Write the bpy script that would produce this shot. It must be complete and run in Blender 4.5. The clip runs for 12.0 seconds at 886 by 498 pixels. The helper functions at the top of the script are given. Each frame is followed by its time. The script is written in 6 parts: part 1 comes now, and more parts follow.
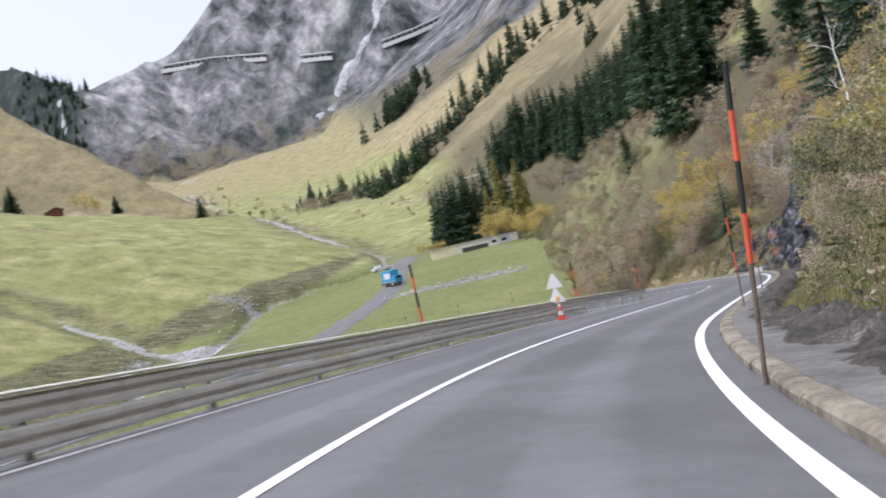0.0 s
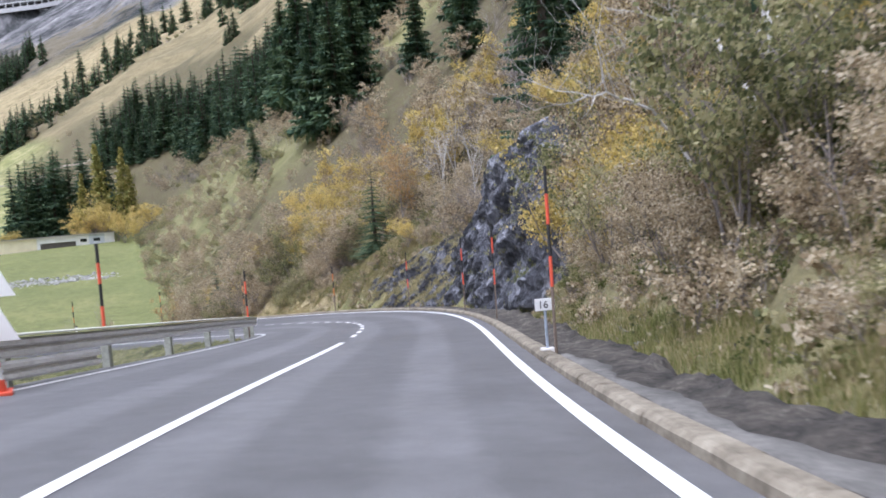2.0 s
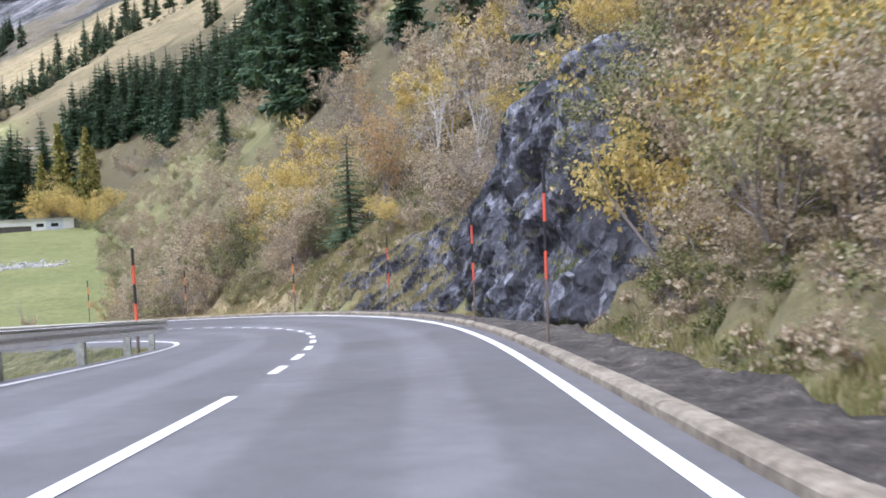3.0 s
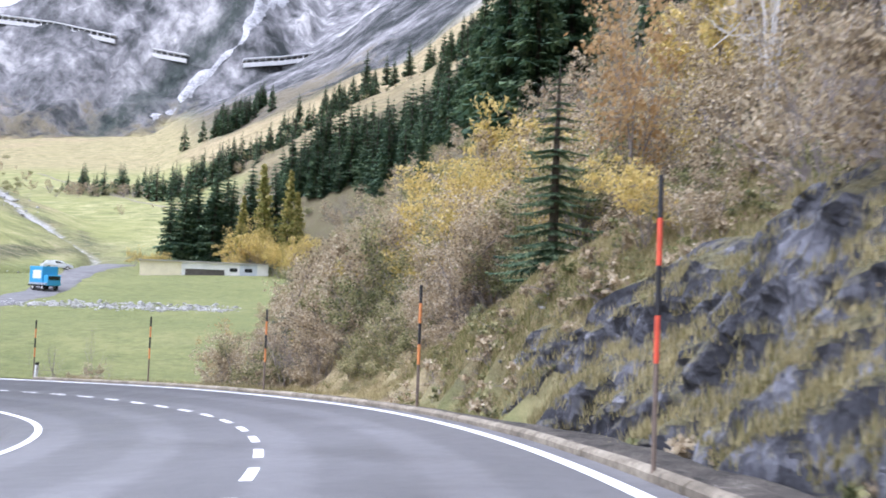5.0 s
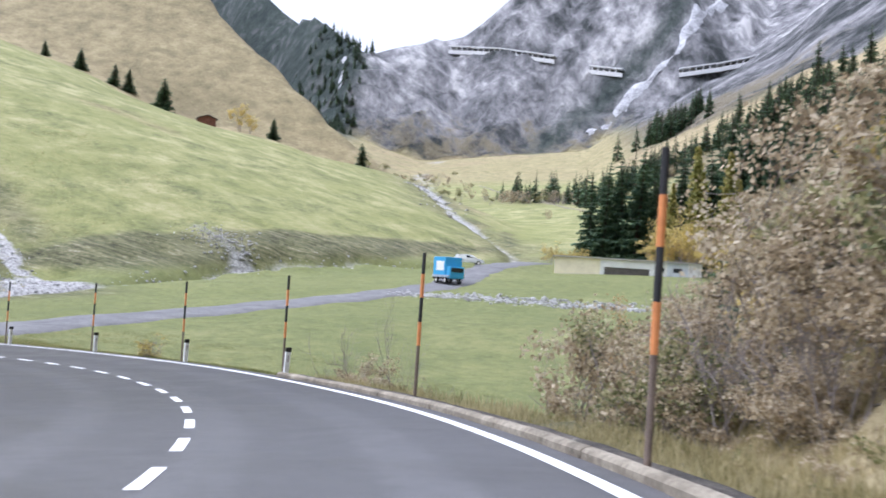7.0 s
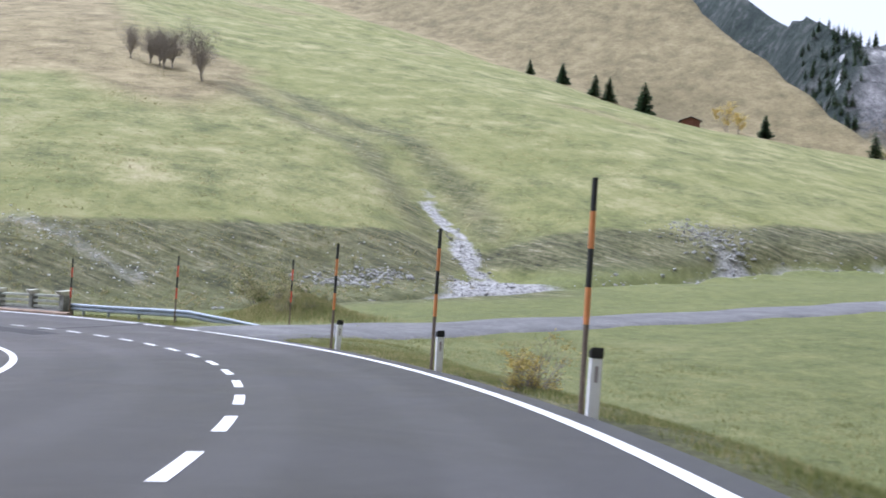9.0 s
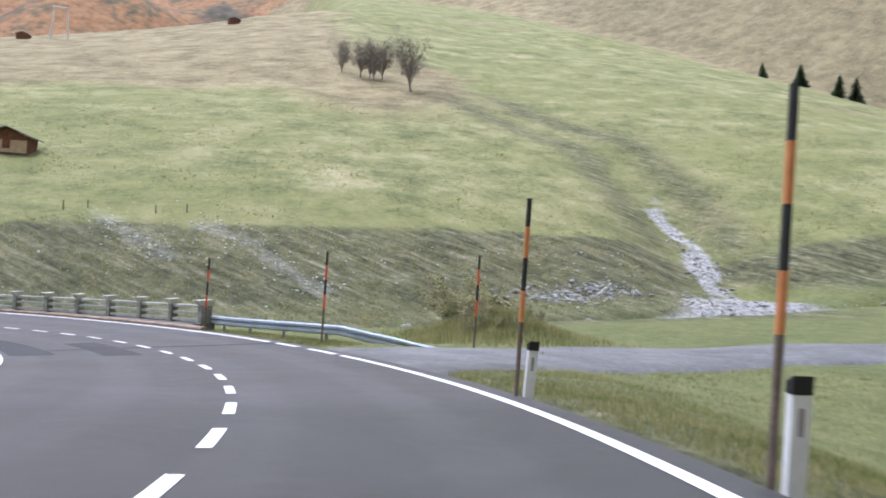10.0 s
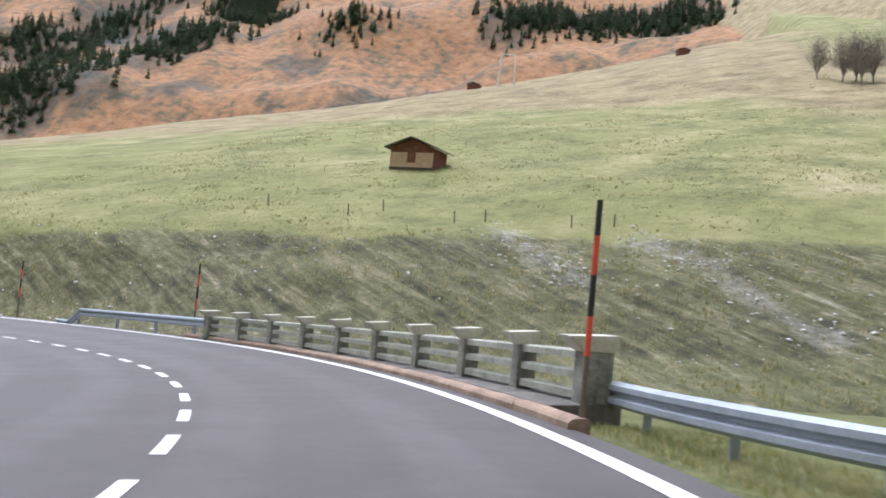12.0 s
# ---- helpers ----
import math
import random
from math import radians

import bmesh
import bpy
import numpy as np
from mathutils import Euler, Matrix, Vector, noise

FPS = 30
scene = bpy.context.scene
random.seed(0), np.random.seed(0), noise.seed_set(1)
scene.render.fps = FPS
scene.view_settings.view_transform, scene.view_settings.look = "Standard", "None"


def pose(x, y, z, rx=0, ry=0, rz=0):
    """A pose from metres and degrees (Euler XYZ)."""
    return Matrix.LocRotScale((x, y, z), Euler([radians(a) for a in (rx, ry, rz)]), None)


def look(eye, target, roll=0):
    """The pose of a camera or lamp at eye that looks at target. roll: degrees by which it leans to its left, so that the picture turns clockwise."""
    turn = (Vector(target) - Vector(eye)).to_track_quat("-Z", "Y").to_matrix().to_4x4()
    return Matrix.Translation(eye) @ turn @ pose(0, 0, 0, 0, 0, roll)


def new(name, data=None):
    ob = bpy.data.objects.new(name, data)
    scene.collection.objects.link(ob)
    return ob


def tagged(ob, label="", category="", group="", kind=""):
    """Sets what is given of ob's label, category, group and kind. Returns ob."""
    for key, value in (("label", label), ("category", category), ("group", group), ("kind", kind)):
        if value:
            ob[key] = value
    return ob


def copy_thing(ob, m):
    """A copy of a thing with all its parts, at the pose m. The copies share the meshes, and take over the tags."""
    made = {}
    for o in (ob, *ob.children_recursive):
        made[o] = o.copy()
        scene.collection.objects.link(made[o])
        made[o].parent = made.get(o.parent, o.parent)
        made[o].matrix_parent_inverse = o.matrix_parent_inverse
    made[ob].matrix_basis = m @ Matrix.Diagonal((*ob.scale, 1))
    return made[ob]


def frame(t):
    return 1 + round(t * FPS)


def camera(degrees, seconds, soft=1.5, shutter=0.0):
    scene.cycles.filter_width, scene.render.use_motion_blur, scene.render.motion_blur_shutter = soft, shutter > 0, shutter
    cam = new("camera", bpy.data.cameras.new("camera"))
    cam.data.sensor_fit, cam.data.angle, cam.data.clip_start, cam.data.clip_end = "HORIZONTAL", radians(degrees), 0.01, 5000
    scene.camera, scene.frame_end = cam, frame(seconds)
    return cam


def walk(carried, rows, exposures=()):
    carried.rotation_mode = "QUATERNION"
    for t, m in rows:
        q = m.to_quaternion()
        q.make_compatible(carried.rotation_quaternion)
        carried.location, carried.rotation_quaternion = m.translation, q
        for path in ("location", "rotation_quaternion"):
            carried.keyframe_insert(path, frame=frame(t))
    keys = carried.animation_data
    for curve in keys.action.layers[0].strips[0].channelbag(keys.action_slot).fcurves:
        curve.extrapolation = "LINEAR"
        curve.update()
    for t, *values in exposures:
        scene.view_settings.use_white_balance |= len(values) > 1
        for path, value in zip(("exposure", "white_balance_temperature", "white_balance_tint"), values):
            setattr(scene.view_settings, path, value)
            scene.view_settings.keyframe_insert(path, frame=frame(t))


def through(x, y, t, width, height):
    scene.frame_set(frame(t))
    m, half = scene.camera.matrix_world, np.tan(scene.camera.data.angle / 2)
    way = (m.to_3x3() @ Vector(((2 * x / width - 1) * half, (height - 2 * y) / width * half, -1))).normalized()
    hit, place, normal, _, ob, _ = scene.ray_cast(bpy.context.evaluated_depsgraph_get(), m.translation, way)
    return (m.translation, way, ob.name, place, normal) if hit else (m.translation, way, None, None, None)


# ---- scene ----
cam = camera(51.07, 12.0, 1.7, 0.2)
PATH = [
    (0, (1.655, -50.11, 4.994), (-4.727, -31.16, 4.599), -12.49),
    (0.5, (0.259, -44.49, 4.451), (-3.029, -24.768, 3.957), -12.79),
    (1, (-0.715, -38.813, 3.888), (-1.336, -18.832, 3.267), -11.16),
    (1.5, (-1.178, -32.996, 3.295), (-0.246, -13.035, 2.454), -7.40),
    (2, (-1.218, -27.107, 2.678), (0.396, -7.202, 1.588), -4.48),
    (2.5, (-1.064, -21.123, 2.035), (1.032, -1.271, 0.802), -2.82),
    (4.3, (0.019, 0.474, -0.062), (0.026, 20.472, 0.222), 0.40),
    (4.5, (0.001, 2.88, -0.295), (-0.749, 22.86, 0.202), 0.90),
    (5, (-0.233, 8.89, -0.872), (-2.973, 28.687, -0.125), 2.15),
    (5.5, (-1.072, 14.791, -1.474), (-5.972, 34.172, -0.872), 3.37),
    (6, (-2.47, 20.547, -2.054), (-9.459, 39.279, -1.559), 3.67),
    (6.5, (-4.568, 26.049, -2.612), (-13.729, 43.818, -2.015), 4.03),
    (7, (-7.288, 31.214, -3.162), (-18.553, 47.727, -2.517), 3.70),
    (7.2, (-8.459, 33.22, -3.377), (-20.502, 49.178, -2.805), 3.29),
    (9, (-23.785, 46.572, -5.009), (-41.715, 55.425, -4.604), 3.74),
    (9.5, (-29.015, 49.031, -5.383), (-47.849, 55.745, -4.932), 3.92),
    (10, (-34.508, 50.887, -5.73), (-53.999, 55.334, -5.15), 3.91),
    (10.5, (-40.248, 52.05, -6.038), (-60.129, 54.135, -5.391), 4.54),
    (11, (-46.134, 52.481, -6.359), (-66.118, 52.056, -5.678), 5.19),
    (11.5, (-52.071, 52.147, -6.659), (-71.839, 49.202, -5.906), 5.52),
    (12, (-58.015, 51.113, -6.907), (-77.354, 46.115, -5.893), 5.39),
]
walk(cam, [(t, look(eye, target, roll)) for t, eye, target, roll in PATH], [(0, -0.12, 5850, 17), (2, 0.12, 5600, 18), (4.5, 0.46, 5520, 20), (5.5, 0.44, 5480, 19), (7, 0.22, 5520, 18), (9, 0.0, 5450, 18), (12, 0.05, 5820, 17)])

# ---- overcast daylight ----
world = bpy.data.worlds.new("overcast")
scene.world = world
world.use_nodes = True
wn, wl_ = world.node_tree.nodes, world.node_tree.links
sky = wn.new("ShaderNodeTexSky")
sky.sky_type, sky.sun_disc = "NISHITA", False
sky.sun_elevation, sky.sun_rotation = radians(67), radians(233)
sky.air_density, sky.dust_density, sky.ozone_density = 1.0, 4.0, 1.0
grey = wn.new("ShaderNodeHueSaturation")
grey.inputs["Saturation"].default_value = 0.14
wl_.new(sky.outputs[0], grey.inputs["Color"])
wl_.new(grey.outputs[0], wn["Background"].inputs["Color"])
wn["Background"].inputs["Strength"].default_value = 0.27
sun = new("sun", bpy.data.lights.new("sun", "SUN"))
sun.data.energy, sun.data.angle, sun.data.color = 1.5, radians(45), (1.0, 0.985, 0.96)
sun.matrix_world = look((-40, -30, 120), (0, 0, 0))


# ---- materials ----
def mat(name, rough=0.9, metal=0.0):
    m = bpy.data.materials.new(name)
    m.use_nodes = True
    b = m.node_tree.nodes["Principled BSDF"]
    b.inputs["Roughness"].default_value, b.inputs["Metallic"].default_value = rough, metal
    return m, m.node_tree, b


def node(nt, kind, **put):
    n = nt.nodes.new(kind)
    for key, value in put.items():
        n.inputs[key].default_value = value
    return n


def noise_fac(nt, scale, detail=4.0, rough=0.6, where=None, distort=0.0):
    n = node(nt, "ShaderNodeTexNoise", Scale=scale, Detail=detail, Roughness=rough, Distortion=distort)
    if where is None:
        where = nt.nodes.new("ShaderNodeNewGeometry").outputs["Position"]
    nt.links.new(where, n.inputs["Vector"])
    return n.outputs["Fac"]


def ramp(nt, fac, stops):
    r = nt.nodes.new("ShaderNodeValToRGB")
    el = r.color_ramp.elements
    while len(el) < len(stops):
        el.new(0.5)
    for e, (p, c) in zip(el, stops):
        e.position, e.color = p, (*c, 1) if len(c) == 3 else (c[0], c[0], c[0], 1)
    nt.links.new(fac, r.inputs[0])
    return r.outputs[0]


def mix(nt, fac, a, b, kind="MIX"):
    m = nt.nodes.new("ShaderNodeMix")
    m.data_type, m.blend_type = "RGBA", kind
    for slot, v in ((0, fac), (6, a), (7, b)):
        if isinstance(v, (int, float)):
            m.inputs[slot].default_value = v
        elif isinstance(v, tuple):
            m.inputs[slot].default_value = (*v, 1)
        else:
            nt.links.new(v, m.inputs[slot])
    return m.outputs[2]


def sums(nt, op, a, b):
    m = nt.nodes.new("ShaderNodeMath")
    m.operation, m.use_clamp = op, True
    for i, v in enumerate((a, b)):
        if isinstance(v, (int, float)):
            m.inputs[i].default_value = v
        else:
            nt.links.new(v, m.inputs[i])
    return m.outputs[0]


def bump(nt, b, fac, strength, distance):
    n = node(nt, "ShaderNodeBump", Strength=strength, Distance=distance)
    nt.links.new(fac, n.inputs["Height"])
    nt.links.new(n.outputs[0], b.inputs["Normal"])


def worn(name, stops, scale, rough=0.9, metal=0.0, fine=8.0, strength=0.4, distance=0.02, local=False):
    """A surface whose colour wanders along the stops, with stains, grain and relief."""
    m, nt, b = mat(name, rough, metal)
    where = nt.nodes.new("ShaderNodeTexCoord").outputs["Object"] if local else None
    big, small = noise_fac(nt, scale, 5, 0.65, where), noise_fac(nt, scale * fine, 6, 0.7, where)
    both = mix(nt, 0.45, big, small)
    col = ramp(nt, both, stops)
    nt.links.new(col, b.inputs["Base Color"])
    bump(nt, b, small, strength, distance)
    return m


def plain(name, colour, rough=0.5, metal=0.0, dirt=0.25, scale=6.0):
    m, nt, b = mat(name, rough, metal)
    f = noise_fac(nt, scale, 5, 0.7)
    dark = tuple(c * (1 - dirt) for c in colour)
    nt.links.new(ramp(nt, f, [(0.3, dark), (0.65, colour)]), b.inputs["Base Color"])
    bump(nt, b, f, 0.1, 0.01)
    return m


def leafy(name, stops, through=0.45):
    """Leaves or needles: each island, and each plant, has a tint of its own."""
    m, nt, b = mat(name, 0.65)
    g = nt.nodes.new("ShaderNodeNewGeometry")
    o = nt.nodes.new("ShaderNodeObjectInfo")
    patch = ramp(nt, noise_fac(nt, 0.3, 2, 0.5), [(0.36, (0.0,)), (0.64, (1.0,))])
    f = mix(nt, 0.4, g.outputs["Random Per Island"], mix(nt, 0.6, o.outputs["Random"], patch))
    col = ramp(nt, f, stops)
    nt.links.new(col, b.inputs["Base Color"])
    b.inputs["Specular IOR Level"].default_value = 0.25
    t = nt.nodes.new("ShaderNodeBsdfTranslucent")
    nt.links.new(col, t.inputs["Color"])
    mx = nt.nodes.new("ShaderNodeMixShader")
    mx.inputs[0].default_value = through
    nt.links.new(b.outputs[0], mx.inputs[1])
    nt.links.new(t.outputs[0], mx.inputs[2])
    nt.links.new(mx.outputs[0], nt.nodes["Material Output"].inputs["Surface"])
    return m


def ground_material():
    m, nt, b = mat("ground", 0.95)

    def att(name):
        a = nt.nodes.new("ShaderNodeAttribute")
        a.attribute_name = name
        return a.outputs["Fac"]

    mid, fine, grain = noise_fac(nt, 0.16, 6, 0.65), noise_fac(nt, 1.5, 6, 0.7), noise_fac(nt, 9.0, 5, 0.75)
    wide = noise_fac(nt, 0.035, 5, 0.6, distort=1.0)
    stalk = noise_fac(nt, 0.5, 8, 0.8)
    tuft = mix(nt, 0.5, fine, stalk)
    green = ramp(nt, mix(nt, 0.5, mid, tuft), [(0.38, (0.1, 0.11, 0.04)), (0.46, (0.2, 0.21, 0.078)), (0.53, (0.32, 0.31, 0.132)), (0.61, (0.46, 0.405, 0.235))])
    dry = ramp(nt, mix(nt, 0.5, mid, tuft), [(0.36, (0.11, 0.092, 0.046)), (0.46, (0.24, 0.195, 0.1)), (0.56, (0.37, 0.305, 0.165)), (0.66, (0.5, 0.415, 0.25))])
    # soft bands along the contours, and the juicier grass of the valley floor
    lie = nt.nodes.new("ShaderNodeMapping")
    lie.inputs["Scale"].default_value = (0.075, 0.022, 0.075)
    nt.links.new(nt.nodes.new("ShaderNodeNewGeometry").outputs["Position"], lie.inputs["Vector"])
    band = noise_fac(nt, 1.0, 5, 0.6, lie.outputs[0], 0.6)
    green = mix(nt, ramp(nt, mix(nt, 0.3, band, fine), [(0.42, (0.0,)), (0.58, (0.55,))]), green, mix(nt, tuft, (0.145, 0.165, 0.048), (0.275, 0.285, 0.085)))
    lush = ramp(nt, mix(nt, 0.5, tuft, grain), [(0.36, (0.055, 0.068, 0.022)), (0.48, (0.14, 0.162, 0.052)), (0.58, (0.23, 0.24, 0.085)), (0.68, (0.34, 0.31, 0.14))])
    green = mix(nt, sums(nt, "MULTIPLY", att("lush"), ramp(nt, sums(nt, "ADD", wide, sums(nt, "MULTIPLY", mid, 0.4)), [(0.5, (0.55,)), (0.78, (1.0,))])), green, lush)
    col = mix(nt, ramp(nt, sums(nt, "ADD", att("dry"), sums(nt, "MULTIPLY", wide, 0.25)), [(0.3, (0.0,)), (0.75, (1.0,))]), green, dry)
    # slanting cattle tracks and washed streaks of the cut bank
    lay = nt.nodes.new("ShaderNodeMapping")
    lay.vector_type = "TEXTURE"
    lay.inputs["Rotation"].default_value = (-0.36, 0.0, 0.0)
    lay.inputs["Scale"].default_value = (3.0, 6.5, 0.4)
    nt.links.new(nt.nodes.new("ShaderNodeNewGeometry").outputs["Position"], lay.inputs["Vector"])
    streak = noise_fac(nt, 1.0, 6, 0.7, lay.outputs[0], 0.4)
    soil = ramp(nt, mix(nt, 0.55, mix(nt, 0.5, fine, grain), streak), [(0.39, (0.02, 0.021, 0.011)), (0.45, (0.058, 0.06, 0.026)), (0.51, (0.12, 0.12, 0.055)), (0.57, (0.22, 0.2, 0.12)), (0.64, (0.46, 0.43, 0.36))])
    col = mix(nt, sums(nt, "MULTIPLY", att("bank"), ramp(nt, mix(nt, 0.4, mid, fine), [(0.42, (1.0,)), (0.62, (0.75,))])), col, soil)
    litter = ramp(nt, mix(nt, 0.5, fine, grain), [(0.3, (0.05, 0.042, 0.02)), (0.48, (0.115, 0.09, 0.048)), (0.6, (0.13, 0.135, 0.05)), (0.7, (0.27, 0.21, 0.12))])
    col = mix(nt, att("wood"), col, litter)
    stones = nt.nodes.new("ShaderNodeTexVoronoi")
    stones.inputs["Scale"].default_value = 2.6
    nt.links.new(nt.nodes.new("ShaderNodeNewGeometry").outputs["Position"], stones.inputs["Vector"])
    pebble = ramp(nt, mix(nt, 0.5, stones.outputs["Distance"], grain), [(0.2, (0.13, 0.127, 0.123)), (0.42, (0.3, 0.293, 0.285)), (0.62, (0.5, 0.49, 0.48))])
    col = mix(nt, ramp(nt, sums(nt, "ADD", att("gravel"), sums(nt, "MULTIPLY", tuft, 0.5)), [(0.56, (0.0,)), (0.84, (1.0,))]), col, pebble)
    heath = ramp(nt, mix(nt, 0.5, wide, mid), [(0.38, (0.05, 0.055, 0.03)), (0.44, (0.14, 0.085, 0.048)), (0.5, (0.33, 0.125, 0.045)), (0.6, (0.42, 0.19, 0.08)), (0.7, (0.3, 0.22, 0.15))])
    col = mix(nt, att("rust"), col, heath)
    # cliffs: pale limestone with dark seams and ledges of scrub
    tc = nt.nodes.new("ShaderNodeMapping")
    tc.inputs["Scale"].default_value = (1, 1, 0.45)
    tc.inputs["Rotation"].default_value = (0.0, 0.5, 0.4)
    nt.links.new(nt.nodes.new("ShaderNodeNewGeometry").outputs["Position"], tc.inputs["Vector"])
    c1, c2 = noise_fac(nt, 0.018, 4, 0.6, tc.outputs[0], 0.3), noise_fac(nt, 0.09, 5, 0.62, tc.outputs[0])
    fall = nt.nodes.new("ShaderNodeMapping")
    fall.inputs["Scale"].default_value = (1, 1, 0.2)
    nt.links.new(nt.nodes.new("ShaderNodeNewGeometry").outputs["Position"], fall.inputs["Vector"])
    c3 = noise_fac(nt, 0.06, 6, 0.7, fall.outputs[0])
    huge = noise_fac(nt, 0.0075, 3, 0.55, tc.outputs[0], 0.5)
    shade = mix(nt, 0.38, mix(nt, 0.5, huge, c1), mix(nt, 0.5, c2, c3))
    cliff = ramp(nt, shade, [(0.43, (0.022, 0.028, 0.027)), (0.465, (0.075, 0.078, 0.078)), (0.5, (0.16, 0.158, 0.162)), (0.54, (0.28, 0.275, 0.275)), (0.585, (0.52, 0.505, 0.49))])
    # ledges of brown grass over the lower cliffs
    level = nt.nodes.new("ShaderNodeSeparateXYZ")
    nt.links.new(nt.nodes.new("ShaderNodeNewGeometry").outputs["Position"], level.inputs[0])
    climb = node(nt, "ShaderNodeMapRange", **{"From Min": 95.0, "From Max": 235.0, "To Min": 0.34, "To Max": -0.12})
    nt.links.new(level.outputs[2], climb.inputs["Value"])
    ledges = ramp(nt, sums(nt, "ADD", climb.outputs[0], mix(nt, 0.5, huge, c2)), [(0.6, (0.0,)), (0.72, (0.9,))])
    cliff = mix(nt, ledges, cliff, mix(nt, c3, (0.07, 0.062, 0.034), (0.24, 0.2, 0.12)))
    col = mix(nt, att("rock"), col, cliff)
    # conifer colour, also laid on as the painted shadow beside the snow chute
    conifer_and_shade = ramp(nt, mix(nt, 0.6, c1, c2), [(0.4, (0.018, 0.03, 0.026)), (0.52, (0.04, 0.055, 0.045)), (0.6, (0.1, 0.105, 0.1))])
    col = mix(nt, att("pine_and_shade"), col, conifer_and_shade)
    nt.links.new(col, b.inputs["Base Color"])
    tall = nt.nodes.new("ShaderNodeMath")
    tall.operation = "MULTIPLY_ADD"
    nt.links.new(sums(nt, "MULTIPLY", mix(nt, 0.5, c2, c3), att("rock")), tall.inputs[0])
    tall.inputs[1].default_value = 60.0
    nt.links.new(mix(nt, 0.5, fine, grain), tall.inputs[2])
    bump(nt, b, tall.outputs[0], 0.9, 0.25)
    return m


def asphalt_material(name, base):
    m, nt, b = mat(name, 0.82)
    grain = noise_fac(nt, 90.0, 3, 0.7)
    stain = noise_fac(nt, 0.35, 5, 0.6, distort=0.8)
    blot = noise_fac(nt, 3.0, 5, 0.7)
    f = mix(nt, 0.35, mix(nt, 0.5, stain, blot), grain)
    d = lambda k: tuple(c * k for c in base)
    col = ramp(nt, f, [(0.32, d(0.62)), (0.5, d(1.0)), (0.68, d(1.42))])
    # wheel tracks follow the road, from the strip's own lengthways coordinate
    uv = nt.nodes.new("ShaderNodeUVMap")
    sep = nt.nodes.new("ShaderNodeSeparateXYZ")
    nt.links.new(uv.outputs[0], sep.inputs[0])
    w = nt.nodes.new("ShaderNodeMath")
    w.operation = "SINE"
    k = nt.nodes.new("ShaderNodeMath")
    k.operation = "MULTIPLY"
    k.inputs[1].default_value = 3.6
    nt.links.new(sep.outputs[0], k.inputs[0])
    nt.links.new(k.outputs[0], w.inputs[0])
    track = ramp(nt, mix(nt, 0.45, w.outputs[0], blot), [(0.25, (0.84,)), (0.6, (1.06,))])
    col = mix(nt, 1.0, col, track, "MULTIPLY")
    # sky sheen painted as a paler straight, then a dark new surface in the bend, a browner one from the side road on
    along_m = node(nt, "ShaderNodeMath")
    along_m.operation = "DIVIDE"
    along_m.inputs[1].default_value = 210.0
    nt.links.new(sep.outputs[1], along_m.inputs[0])
    sheen_and_age = ramp(nt, along_m.outputs[0], [(0.43, (0.82, 0.82, 0.82)), (0.56, (0.26, 0.26, 0.26)), (0.675, (0.245, 0.243, 0.243)), (0.682, (0.35, 0.335, 0.342)), (0.9, (0.37, 0.355, 0.36))])
    col = mix(nt, 1.0, col, sheen_and_age, "MULTIPLY")
    lift = nt.nodes.new("ShaderNodeVectorMath")
    lift.operation = "SCALE"
    lift.inputs["Scale"].default_value = 2.0
    nt.links.new(col, lift.inputs[0])
    nt.links.new(lift.outputs[0], b.inputs["Base Color"])
    nt.links.new(ramp(nt, stain, [(0.3, (0.45,)), (0.7, (0.6,))]), b.inputs["Roughness"])
    bump(nt, b, grain, 0.35, 0.006)
    return m


M_GROUND = ground_material()
M_ASPHALT = asphalt_material("asphalt", (0.093, 0.092, 0.095))
M_OLD_ASPHALT = worn("old_asphalt", [(0.3, (0.08, 0.078, 0.078)), (0.5, (0.15, 0.148, 0.15)), (0.7, (0.24, 0.235, 0.23))], 0.6, 0.9)
M_PATCH = worn("patch_asphalt", [(0.3, (0.038, 0.038, 0.04)), (0.7, (0.056, 0.056, 0.058))], 2.0, 0.85, fine=30)
M_PAINT = worn("road_paint", [(0.28, (0.42, 0.42, 0.42)), (0.4, (0.72, 0.72, 0.71)), (0.7, (0.82, 0.82, 0.81))], 4.0, 0.7, fine=6, strength=0.15, distance=0.004)
M_KERB = worn("kerb_stone", [(0.34, (0.075, 0.063, 0.047)), (0.48, (0.2, 0.172, 0.128)), (0.64, (0.37, 0.33, 0.255))], 1.4, 0.95, fine=9, strength=0.5, distance=0.01)
M_CONCRETE = worn("walk_concrete", [(0.34, (0.07, 0.067, 0.061)), (0.5, (0.145, 0.139, 0.128)), (0.66, (0.24, 0.228, 0.208))], 1.1, 0.95, fine=10)
M_DIRT = worn("roadside_dirt", [(0.38, (0.022, 0.02, 0.017)), (0.48, (0.062, 0.055, 0.047)), (0.57, (0.115, 0.1, 0.082)), (0.66, (0.3, 0.28, 0.25))], 2.2, 0.95, fine=7, strength=0.9, distance=0.06)
M_STEEL = worn("galvanised_steel", [(0.3, (0.26, 0.3, 0.36)), (0.55, (0.4, 0.45, 0.53)), (0.75, (0.5, 0.56, 0.64))], 2.5, 0.6, 0.2, strength=0.05)
M_DULL_STEEL = worn("weathered_steel", [(0.3, (0.5, 0.475, 0.45)), (0.5, (0.74, 0.72, 0.7)), (0.7, (0.86, 0.845, 0.83))], 2.2, 0.45, 0.0, strength=0.1)
M_MOSS_CAP = worn("lichen_cap", [(0.3, (0.36, 0.35, 0.29)), (0.5, (0.56, 0.55, 0.47)), (0.7, (0.7, 0.7, 0.63))], 3.0, 0.95)
